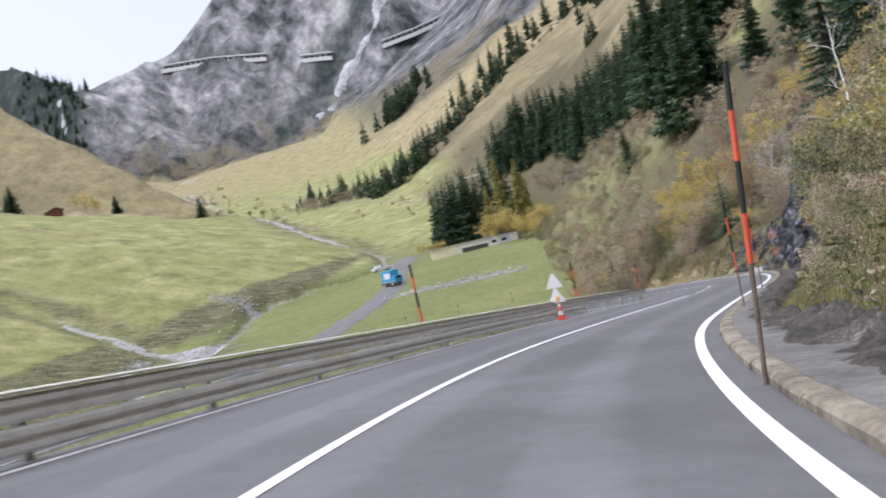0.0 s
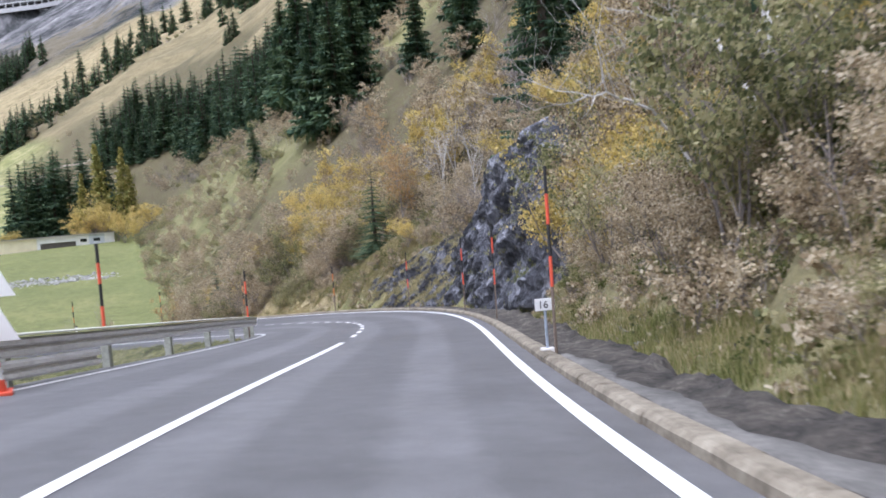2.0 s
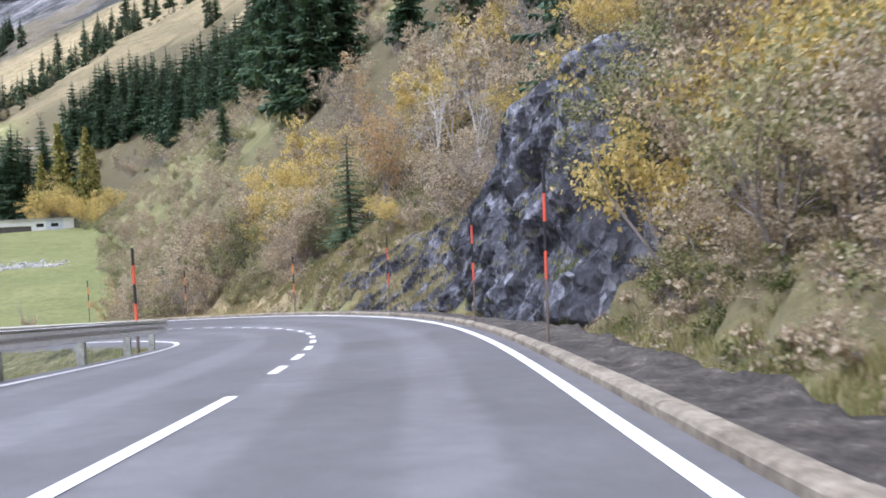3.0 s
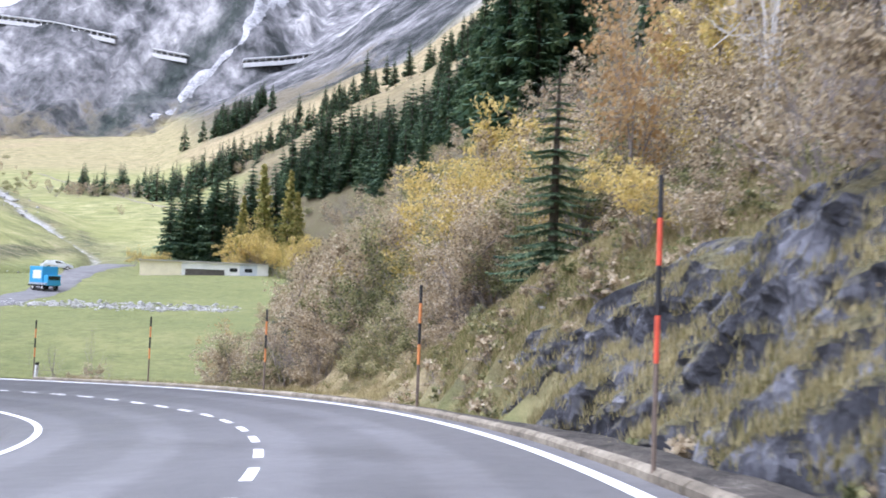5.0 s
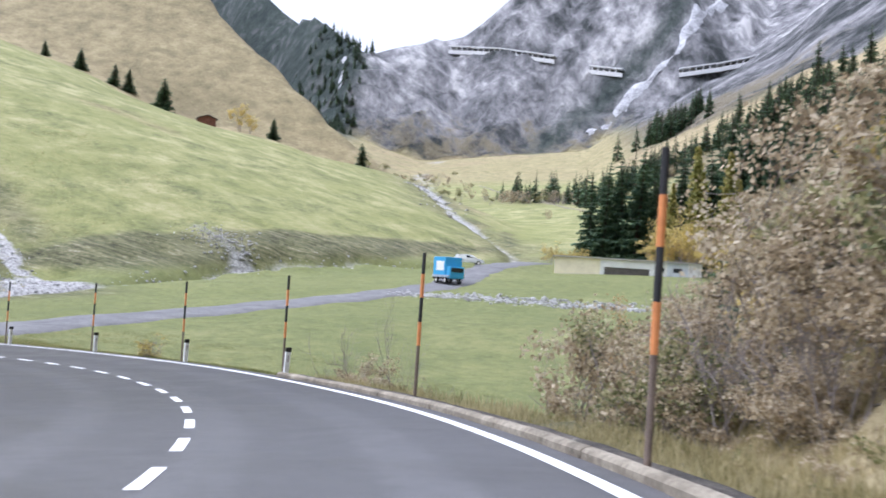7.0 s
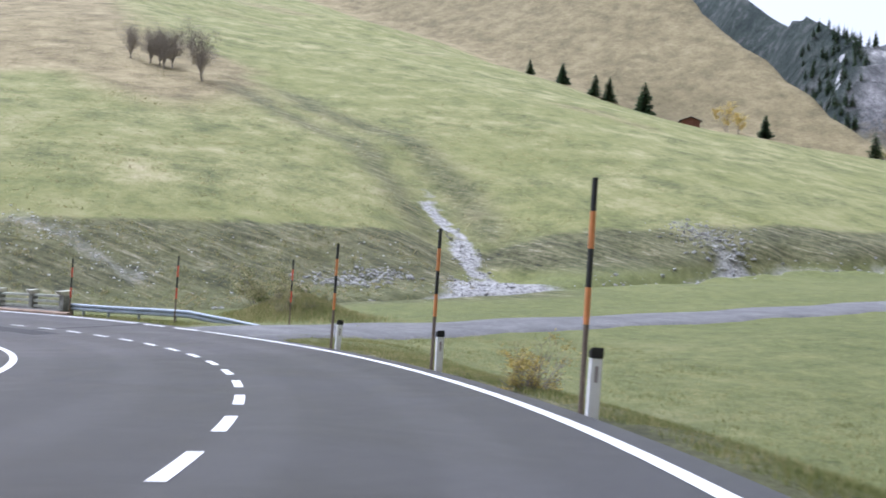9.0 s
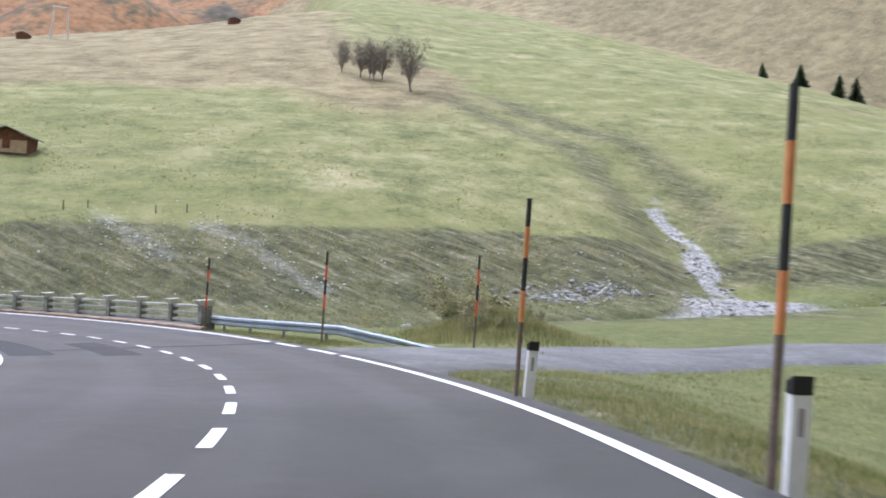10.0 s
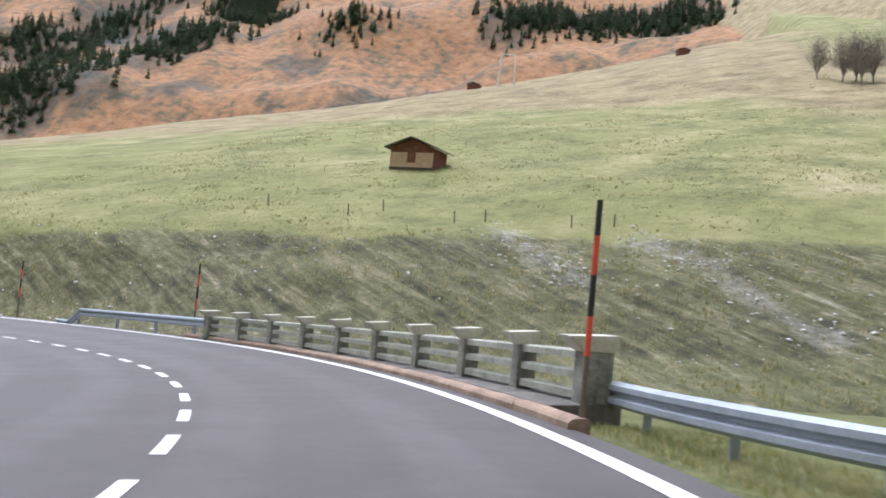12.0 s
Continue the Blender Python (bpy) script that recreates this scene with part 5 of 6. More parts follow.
# single trees by the road
put(young[0], -0.7, 32.2, 0.88, sink=0.1)
put(young[1], -14.2, 53.6, 1.15)
put(young[1], -13.4, 55.6, 0.85)
put(firs[1], -15.4, 103, 0.55)
put(tall[0], 8.6, 20.5, 0.95)
put(tall[1], 11.5, 24.0, 1.1)
put(tall[0], 12.0, 17.0, 1.1)
for x, y, k in ((-9.5, 125, 1.35), (-5.5, 130, 1.3), (-12.5, 131, 1.1), (0.5, 112, 1.1), (2.8, 116, 1.25), (-1.5, 121, 1.2), (6.0, 118, 1.2), (9.0, 124, 1.2), (3.5, 128, 1.2), (12, 114, 1.1), (-6.0, 88, 0.92), (-3.2, 85, 1.0), (-0.5, 89, 0.9)):
    put(firs[2], x, y, k)
for x, y, k in ((6.0, 76, 0.8), (10.0, 66, 0.9), (14, 52, 0.8), (15, 2, 1.0), (17, -14, 0.9), (18, 30, 1.0), (17, 44, 1.0), (20, -30, 1.0), (12, 80, 0.9), (14, 8, 1.1), (12.5, 26, 1.0)):
    put(firs[rng.integers(0, 3)], x, y, k)
put(amber, 1.2, 32.2, 1.0)
leaning_birch([(6.4, -11.2), (6.3, -10.0), (6.2, -8.3), (6.3, -6.2), (6.4, -4.2)], [0, 1.6, 3.4, 5.6, 8.0], 0.085, 5, "white forked birch trunk leaning over the bank")
leaning_birch([(5.8, -9.4), (5.2, -9.5), (4.4, -9.6), (3.6, -9.7), (2.9, -9.8)], [0, 1.5, 2.5, 2.85, 2.75], 0.05, 8, "bowed white birch stem arching towards the road")
leaning_birch([(8.3, -6.4), (8.3, -6.3), (8.5, -6.1), (8.5, -5.9), (8.8, -5.7)], [0, 2.2, 4.6, 7.2, 10.0], 0.075, 11, "slim upright white birch trunk in the scrub")
leaning_birch([(10.2, -2.6), (10.2, -2.4), (10.3, -2.2), (10.2, -1.9), (10.4, -1.7)], [0, 2.2, 4.4, 6.8, 9.6], 0.08, 14, "slim white birch trunk high on the bank")
put(birches[0], 8.6, -13.5, 1.0, 40)
put(tall[1], 13.0, -10.0, 1.0)
put(birches[1], 10, -16, 1.0, 120)
put(birches[0], 3.6, 28.5, 0.85, 75)
put(birches[0], 5.2, 26.0, 0.8, 150)
put(birches[0], 5.0, 34.0, 0.9, 20)
# dense spruce wood along the slope, and the clump over the shed
EDGE = ([-10, -16, -28, -43, -62, -72], [122, 138, 162, 193, 212, 228])
rows_ = []
for k in range(300):
    y = rng.uniform(124, 226)
    rows_.append((np.interp(y, EDGE[1], EDGE[0]) + rng.uniform(0, 1) ** 1.2 * np.interp(y, [124, 165, 226], [16, 19, 13]), y, rng.uniform(0.85, 1.3)))
rows_.sort(key=lambda q: q[0] - np.interp(q[1], EDGE[1], EDGE[0]))
for x, y, k in rows_[:70]:
    put(small_firs[rng.integers(0, 2)], x, y, k)
dark = [(small_firs[rng.integers(0, 2)], pose(x, y, ground_z(x, y) - 0.2, 0, 0, rng.uniform(0, 360)) @ Matrix.Scale(k, 4)) for x, y, k in rows_[70:]]
for x, y, k in ((-71, 166, 1.15), (-68.5, 165, 1.3), (-66, 167, 1.4), (-63.5, 166, 1.45), (-61, 168, 1.4), (-64.5, 171, 1.5), (-69, 171, 1.2), (-59, 173, 1.45), (-74, 178, 1.2), (-67, 180, 1.5), (-56, 180, 1.5), (-62, 184, 1.5), (-72, 188, 1.4)):
    put(firs[1], x, y, k)
for x, y, k in ((-53.5, 166, 1.35), (-50, 167, 1.2), (-57, 163, 0.9), (-49, 171, 1.0), (-55, 168, 1.1)):
    put(golden, x, y, k)
for x, y, k in ((-57.5, 160, 1.5), (-55, 159, 1.9), (-52, 158, 2.0), (-49, 157, 1.7), (-54, 163, 2.1), (-47, 154, 1.5), (-46, 160, 1.8), (-72, 160, 0.9), (-74, 158, 0.8), (-70, 159, 1.0), (-44, 150, 1.4), (-43, 157, 1.6)):
    put(gold[rng.integers(0, 2)], x, y, k)
# open slope between the thicket and the wood: low bushes only
BASE = ([-10.5, -15.5, -22.5, -34.5, -44], [46, 56, 74, 112, 150])
scatter(far_olive + far_tan + far_gold, 46, 48, 60, BASE, 1.0, 0.55, 0.95, 3.5)
scatter(far_olive + far_tan * 2, 260, 56, 150, BASE, 0.0, 0.25, 0.65, 9.0)
scatter(far_tan + far_bald + far_olive, 110, 92, 200, EDGE, -9.0, 0.4, 0.85, 6.0)
scatter(far_tan * 2 + far_bald, 60, 60, 120, ([0, 0], [60, 120]), -3.0, 0.5, 1.0, 9.0)
# ridge trees against the grey mountain, and single trees of the far slopes
for x, y, k in ((-134, 447, 1.4), (-128, 470, 1.2), (-124, 483, 1.3), (-118, 486, 1.1), (-111, 488, 1.6), (-105, 480, 0.9), (-98, 478, 1.6), (-88, 487, 1.6), (-92, 470, 1.1), (-74, 465, 1.6), (-70, 452, 1.5), (-64, 445, 1.7), (-57, 424, 1.5), (-52, 430, 1.6), (-60, 440, 1.5), (-46, 418, 1.5), (-43, 416, 1.6), (-140, 440, 0.8), (-37, 258, 0.6), (-35.5, 259, 0.7), (-38.5, 259, 0.55)):
    put(small_firs[rng.integers(0, 2)], x, y, k)
for k in range(110):
    t = rng.uniform(0, 1) ** 1.3
    x, y = -150 + 60 * t + rng.normal() * 7, 335 + 110 * t + rng.normal() * 9
    dark.append((far_fir, pose(x, y, ground_z(x, y) - 0.3, 0, 0, k * 40) @ Matrix.Scale(rng.uniform(0.5, 1.25), 4)))
for cx, cy, n, k in ((-196, 356, 7, 1.0), (-184, 350, 4, 0.8), (-172, 352, 9, 1.15), (-160, 346, 6, 0.9), (-150, 350, 9, 1.1), (-141, 342, 8, 1.2), (-130, 350, 8, 1.25)):
    for j in range(n):
        x, y = cx + rng.normal() * 3.2, cy + rng.normal() * 5
        dark.append((far_fir, pose(x, y, ground_z(x, y) - 0.3, 0, 0, j * 40) @ Matrix.Scale(k * rng.uniform(0.35, 1.1), 4)))
for k in range(110):
    x, y = -165 + rng.normal() * 26, 350 + rng.normal() * 9
    bulk((far_tan + far_olive + far_bald)[k % 3], x, y, rng.uniform(0.5, 1.2))
for k in range(60):
    x, y = -46 + rng.normal() * 9, 440 + rng.normal() * 14
    dark.append((far_fir, pose(x, y, ground_z(x, y), 0, 0, k * 40) @ Matrix.Scale(rng.uniform(1.0, 1.6), 4)))
for k in range(60):
    q = (-229 + rng.normal() * 9, 619 + rng.normal() * 20)
    dark.append((far_fir, pose(*q, ground_z(*q), 0, 0, k * 40) @ Matrix.Scale(rng.uniform(1.2, 1.9), 4)))
scatter(far_tan + far_olive + far_bald, 120, 330, 470, ([-170, -60], [330, 470]), -14, 0.5, 1.2, 12.0)
for x, y, k in ((-246, 220, 1.0), (-250, 222, 0.7), (-269, 218, 0.6), (-265.5, 221, 0.65), (-283, 215, 0.6), (-286, 216, 0.5), (-298, 211, 0.45), (-219, 242, 0.6), (-190, 252, 0.85)):
    ob = put(firs[1], x, y, k)
    ob.scale = (1.45 * k, 1.45 * k, 0.95 * k)
put(far_gold[0], -226.5, 235, 1.9)
put(far_gold[0], -223, 236, 1.5)
# trees of the dark ridge beyond the spur, of the spur's edge and of the rusty mountain
for k in range(420):
    a, b = rng.uniform(-330, -128), rng.uniform(930, 1150)
    x, y = -0.53 * b + 0.848 * a, 0.848 * b + 0.53 * a
    dark.append((far_fir, pose(x, y, ground_z(x, y) - 1, 0, 0, k * 50) @ Matrix.Scale(rng.uniform(0.8, 1.4), 4)))
for k in range(30):
    x = rng.uniform(-330, -205)
    y = 268 + 0.17 * (-192 - x) + rng.uniform(4, 16)
    dark.append((far_fir, pose(x, y, ground_z(x, y) - 1, 0, 0, k * 50) @ Matrix.Scale(rng.uniform(0.6, 1.0), 4)))
for cx, cy in [(-544, -353), (-654, -403), (-733, -428), (-673, -321), (-799, -339), (-778, -306), (-744, -65), (-756, -15), (-753, 26), (-743, 50), (-700, -202)]:
    for k in range(70):
        x, y = cx + rng.normal() * 11, cy + rng.normal() * 13
        dark.append((far_fir, pose(x, y, ground_z(x, y) - 1, 0, 0, k * 50) @ Matrix.Scale(rng.uniform(0.5, 1.1), 4)))
for line, half in FOREST:
    for k in range(340):
        (ax, ay), (bx, by) = line[k % (len(line) - 1)], line[k % (len(line) - 1) + 1]
        t, x, y = rng.uniform(0, 1), rng.normal() * 0.5 * half, rng.normal() * 0.5 * half
        x, y = x + ax + (bx - ax) * t, y + ay + (by - ay) * t
        dark.append((far_fir, pose(x, y, ground_z(x, y) - 1, 0, 0, k * 50) @ Matrix.Scale(rng.uniform(0.6, 1.25), 4)))
for x, y, k in ((-18.6, 58, 0.9), (-17.0, 56.0, 0.9)):
    put(tan[rng.integers(0, 2)], x, y, k)
put(amber, -20.5, 61.5, 0.65)
put(amber, -18.8, 59.5, 0.55)
for x, y, k in ((-306, -22, 1.0), (-309, -28, 1.1), (-305, -33, 0.9), (-311, -37, 1.0), (-307, -16, 0.8)):
    put(bald[1], x, y, k)
# scrub along the upper brook and at the foot of the cliffs
for k in range(90):
    t = rng.uniform(0, 1)
    x, y = -150 - 270 * t + rng.normal() * 7, 232 + 380 * t + rng.normal() * 7
    bulk((far_tan + far_olive + far_bald)[rng.integers(0, 3)], x + (6 if k % 2 else -8), y, rng.uniform(0.5, 1.1))
for k in range(70):
    x, y = rng.uniform(-175, -90), rng.uniform(205, 300)
    if y > 205 + (-90 - x) * 0.9:
        bulk((far_tan + far_olive)[k % 2], x + 26, y, rng.uniform(0.25, 0.6))
# bare trees on the meadow, stems at the brook, shrubs in the outer meadow
for x, y, k in ((-177, 76.6, 1.4), (-188, 73.5, 1.05), (-186.5, 72.0, 1.05), (-190, 70, 0.95), (-193.8, 67.4, 0.9), (-188.8, 71.4, 0.95)):
    put(ash[1], x, y, k)
meadow_shrub = shrub(77, 1.0, 0.72, 1500, M_YELLOW, size=0.034, stems=18, label="thin yellowing shrub in the roadside meadow")
meadow_shrub.matrix_world = pose(-37.1, 55.0, ground_z(-37.1, 55.0))
for x, y, k in ((-27.5, 55.5, 1.5), (-24.5, 56.5, 1.3), (-21.5, 55.0, 1.2), (-19.5, 53.0, 1.2)):
    put(bald[1], x, y, 0.5 * k)
stem = bare_tree(99, 6.0, 1.2, M_TWIG, "bare_sapling", "pale leafless saplings beside the road")
stem.matrix_world = pose(-24.1, 53.6, ground_z(-24.1, 53.6))
stem.scale = (0.75, 0.75, 0.75)
put(stem, -23.6, 54.2, 0.6)
stump = make_plant("tree_stump", "dark broken tree stump beside the pale saplings", "tree stump", [("trunk", tube([(0, 0, -0.4), (0.03, 0, 0.5), (0.0, 0.03, 1.05), (0.02, 0.05, 1.3)], [0.19, 0.15, 0.13, 0.06], 9), M_BARK)])
stump.matrix_world = pose(-23.9, 53.3, ground_z(-23.9, 53.3))
thicket([olive[1], tan[2], bald[1]], 98, 107, 2.4, 6.0, 16, 0.35, 0.65)
put(olive[1], -84, 63, 1.0)
put(olive[1], -80, 64, 0.9)
put(tan[2], -86, 66, 1.0)


def joined_plants(name, items, label):
    """All noted plants as one mesh, with their own materials."""
    mats, verts, faces, which, n = [], [], [], [], 0
    for first, m in items:
        m3 = np.array(m)
        for ch in first.children:
            me_ = ch.data
            co = np.empty(len(me_.vertices) * 3, np.float32)
            me_.vertices.foreach_get("co", co)
            co = co.reshape(-1, 3) @ m3[:3, :3].T + m3[:3, 3]
            tot = np.empty(len(me_.polygons), np.int32)
            me_.polygons.foreach_get("loop_total", tot)
            ix = np.empty(len(me_.loops), np.int32)
            me_.loops.foreach_get("vertex_index", ix)
            if me_.materials[0] not in mats:
                mats.append(me_.materials[0])
            verts.append(co)
            faces.append((ix + n, tot))
            which.append(np.full(len(tot), mats.index(me_.materials[0])))
            n += len(co)
    me_ = bpy.data.meshes.new(name)
    allv, loops_, tots = np.concatenate(verts), np.concatenate([f[0] for f in faces]), np.concatenate([f[1] for f in faces])
    me_.vertices.add(len(allv))
    me_.vertices.foreach_set("co", allv.astype(np.float32).ravel())
    me_.loops.add(len(loops_))
    me_.loops.foreach_set("vertex_index", loops_.astype(np.int32))
    me_.polygons.add(len(tots))
    me_.polygons.foreach_set("loop_start", np.r_[0, np.cumsum(tots)[:-1]].astype(np.int32))
    me_.polygons.foreach_set("material_index", np.concatenate(which).astype(np.int32))
    for m in mats:
        me_.materials.append(m)
    me_.update(calc_edges=True)
    return tagged(new(name, me_), label, "scrub", kind="stuff")


# low weeds all over the grassy spur and the bank
weeds = [shrub(74, 0.5, 0.55, 380, M_GREENWEED, size=0.045, stems=3, label="low green weeds on the bank"), shrub(75, 0.6, 0.6, 240, M_OLIVE, size=0.06, stems=4, label="low faded weeds on the bank"), shrub(76, 0.5, 0.6, 240, M_TAN, size=0.06, stems=4, label="low withered weeds on the bank")]
thicket([weeds[1], weeds[0], weeds[2], weeds[1]], 66, 84, 1.5, 7.5, 420, 0.7, 1.3, True)
thicket([weeds[1], weeds[2], weeds[0], weeds[1]], 6, 54, 2.4, 5.6, 380, 0.6, 1.3, True)
thicket([weeds[1], weeds[0]], 84, 104, 2.4, 4.4, 60, 0.4, 0.8, True)
joined_plants("spruce_wood", dark, "dense dark green spruce wood on the slopes")
joined_plants("hillside_scrub", loose, "dense autumn scrub of olive, tan and yellow shrubs over the hillside")
for first in firs + tall + small_firs + [far_fir] + young + olive + tan + gold + bald + far_olive + far_tan + far_gold + far_bald + herbs + weeds + birches + ash + [amber, golden]:
    x, y = bank_at(rng.uniform(20, 95), rng.uniform(22, 34))
    first.matrix_world = pose(x, y, ground_z(x, y))


# ---- rock face by the road ----
def facets(s, h, size, seed, steep):
    """Broken rock: the upper hull of many slanted, lopsided pyramids."""
    a, b = (0.9 * s + 0.5 * h) / size, (0.8 * h - 0.45 * s) / (size * 1.5)
    ia, ib = np.floor(a), np.floor(b)
    out = np.full(np.shape(a), -9.0)
    rnd = lambda p, q, k: np.modf(np.abs(np.sin(p * 12.9898 + q * 78.233 + seed * 3.7 + k * 19.19) * 43758.5453))[0]
    for da in (-2, -1, 0, 1, 2):
        for db in (-2, -1, 0, 1, 2):
            p, q = ia + da, ib + db
            u, v = a - p - rnd(p, q, 1), b - q - rnd(p, q, 2)
            t = 6.28 * rnd(p, q, 4)
            m, n = u * np.cos(t) - v * np.sin(t), u * np.sin(t) + v * np.cos(t)
            w = np.maximum(np.maximum(m * 0.5, -m * 1.6), np.maximum(n * 0.7, -n * 1.2))
            out = np.maximum(out, rnd(p, q, 3) - steep * w)
    return out


def rock_face(s0, s1, top, foot, lean_, bulge, seed, label, material=M_ROCK, rows_up=52):
    """A steep broken face along the road; top(s), foot(s) and lean_(s) shape it, and it sinks into the hill at both ends."""
    rows = []
    for s in np.arange(s0, s1, 0.1):
        t = max(0.3, top(s))
        hs = np.concatenate([np.linspace(-0.5, t, rows_up), [t + 0.3, t + 0.4, t + 0.1]])
        back = np.concatenate([np.zeros(rows_up), [0.5, 1.6, 4.0]])
        out = (0.85 * facets(s, hs, 1.7, seed, 1.3) + 0.55 * facets(s, hs, 0.8, seed + 2, 1.3) + 0.34 * facets(s, hs, 0.38, seed + 5, 1.3) - 0.78) * bulge(s)
        off = wr_at(s) + foot(s) + lean_(s) * np.clip(hs, 0, None) - out + 0.35 + back
        off = np.maximum(off, wr_at(s) + 0.85)
        rows.append(at_road(s, off, hs))
    ob = new("rock_face", mesh_of("rock_face", *strip(rows), material))
    ledges.append(np.array(rows)[:, 4:rows_up])
    return tagged(ob, label, "rock face", kind="structure")


ledges = []


def hump(s, a, b, c, d):
    return float(smooth01((s - a) / (b - a)) * smooth01((d - s) / (d - c)))


rock_face(53.0, 71.0, lambda s: 0.9 + 5.6 * hump(s, 54.0, 59.0, 62.0, 69.5) + 0.4 * math.sin(s * 1.3), lambda s: 1.45 + 2.4 * (1 - hump(s, 53, 57.5, 67.5, 71)), lambda s: 0.8 - 0.57 * hump(s, 53, 57, 67, 71), lambda s: 0.4 + 0.6 * hump(s, 53, 56, 68, 71), 1.7, "dark blue-grey broken slate cliff beside the road", M_ROCK, 66)
rock_face(65.5, 80.0, lambda s: 0.6 + 2.4 * hump(s, 64, 67, 70, 81) + 0.3 * math.sin(s * 1.9), lambda s: 0.75 + 0.9 * (1 - hump(s, 65.5, 67.5, 77, 80.5)), lambda s: 0.62 - 0.1 * hump(s, 66, 69, 75, 80), lambda s: 0.35 + 0.6 * hump(s, 66, 69, 76, 80), 4.1, "low dark slate outcrop with grass beside the road", M_OUTCROP, 34)


# ---- stones ----
def stones(name, places, label, material=M_BOULDER, seed=5):
    """places: rows of x, y, size; one object of many uneven stones."""
    r = np.random.default_rng(seed)
    ico = bmesh.new()
    bmesh.ops.create_icosphere(ico, subdivisions=1, radius=1.0)
    base = np.array([v.co for v in ico.verts])
    tri_ = [tuple(v.index for v in f.verts) for f in ico.faces]
    ico.free()
    places = np.asarray(places, float)
    zs = heights(places[:, 0], places[:, 1])[0]
    verts, faces = [], []
    for (x, y, k), z in zip(places, zs):
        v = base * (1 + r.uniform(-0.28, 0.28, (len(base), 1))) * np.array([r.uniform(0.7, 1.3), r.uniform(0.7, 1.3), r.uniform(0.45, 0.8)]) * k
        a = r.uniform(0, 6.28)
        v = v @ np.array([[math.cos(a), math.sin(a), 0], [-math.sin(a), math.cos(a), 0], [0, 0, 1]])
        faces += [tuple(i + len(verts) * len(base) for i in f) for f in tri_]
        verts.append(v + np.array([x, y, z + 0.15 * k]))
    return tagged(new(name, mesh_of(name, np.concatenate(verts), faces, material)), label, "stones", kind="stuff")


def along(line, count, spread, lo, hi, r):
    p = dense(line, 0.5)
    q = p[r.integers(0, len(p), count)] + r.normal(size=(count, 2)) * spread
    return np.c_[q, lo + (hi - lo) * r.uniform(0, 1, count) ** 3]


r5 = np.random.default_rng(55)
stones("gully_stones", np.r_[along(GULLY[1:4], 300, 0.9, 0.05, 0.22, r5), along([(-91, 82.5), (-94, 85), (-99, 88)], 420, 1.9, 0.04, 0.17, r5)], "pale grey gravel and stones filling the meadow gully")
stones("stone_heap", np.c_[r5.normal(-97.3, 1.1, 460), r5.normal(75.6, 2.2, 460), 0.05 + 0.2 * r5.uniform(0, 1, 460) ** 2], "heap of pale grey stones at the foot of the bank")
stones("brook_stones", along(BROOK[8:14], 700, 1.1, 0.08, 0.3, r5), "grey stones of the brook bed")
stones("upper_brook_stones", along(BROOK[3:7], 260, 3.0, 0.2, 0.8, r5), "boulders of the upper brook")
stones("scree_stones", np.r_[np.c_[r5.normal(-104, 1.6, 320), r5.normal(118, 2.8, 320), 0.04 + 0.2 * r5.uniform(0, 1, 320) ** 2], along([(-100, 121), (-98.5, 115)], 120, 1.0, 0.12, 0.4, r5)], "grey scree patch in the far bank")
stones("bank_stones", np.r_[np.c_[-106 + r5.uniform(0, 13, 420), r5.uniform(8, 84, 420), 0.03 + 0.1 * r5.uniform(0, 1, 420) ** 3], along(SCREE[0], 200, 1.1, 0.02, 0.13, r5), along(SCREE[1], 280, 1.6, 0.02, 0.14, r5)], "white and grey stones strewn over the bank", M_CHALK)
stones("rubble_strip", np.r_[along([(-66, 108), (-58, 107), (-48, 108), (-38, 110)], 900, 1.0, 0.06, 0.3, r5), along([(-60, 109), (-50, 110.5), (-40, 113)], 260, 1.6, 0.08, 0.4, r5)], "strip of pale building rubble across the meadow")
sr = np.array([at_road(s, wr_at(s) + o)[:2] for s, o in zip(r5.uniform(-6, 80, 900), 1.1 + 1.5 * r5.uniform(0, 1, 900))])
stones("verge_stones", np.c_[sr, 0.012 + 0.075 * r5.uniform(0, 1, 900) ** 3], "loose stones and slate chips on the verge", M_ROCK)
sr = np.array([at_road(s, wr_at(s) + o)[:2] for s, o in zip(r5.uniform(-6, 80, 260), 1.2 + 1.6 * r5.uniform(0, 1, 260))])
stones("pale_verge_stones", np.c_[sr, 0.015 + 0.07 * r5.uniform(0, 1, 260) ** 3], "pale stones scattered on the verge")


# ---- grass ----
def grass(name, spots, label, material, high=0.22, seed=3, wide=0.006):
    """Thin bent blades on the ground at the spots (x, y)."""
    r = np.random.default_rng(seed)
    spots = np.asarray(spots, float)
    z = spots[:, 2] if spots.shape[1] > 2 else heights(spots[:, 0], spots[:, 1])[0]
    spots = spots[:, :2]
    n = len(spots)
    a, h = r.uniform(0, 6.28, n), high * r.uniform(0.45, 1.4, n)
    w = wide * (0.6 + 0.9 * r.uniform(0, 1, n))
    base = np.c_[spots, z - 0.02]
    side = np.c_[np.cos(a) * w, np.sin(a) * w, np.zeros(n)]
    bend = np.c_[-np.sin(a), np.cos(a), np.zeros(n)] * (h * r.uniform(0.1, 0.7, n))[:, None]
    tip = base + bend + np.c_[np.zeros((n, 2)), h]
    return tagged(new(name, mesh_of(name, *tris(np.stack([base - side, base + side, tip], 1)), material)), label, "grass", kind="stuff")


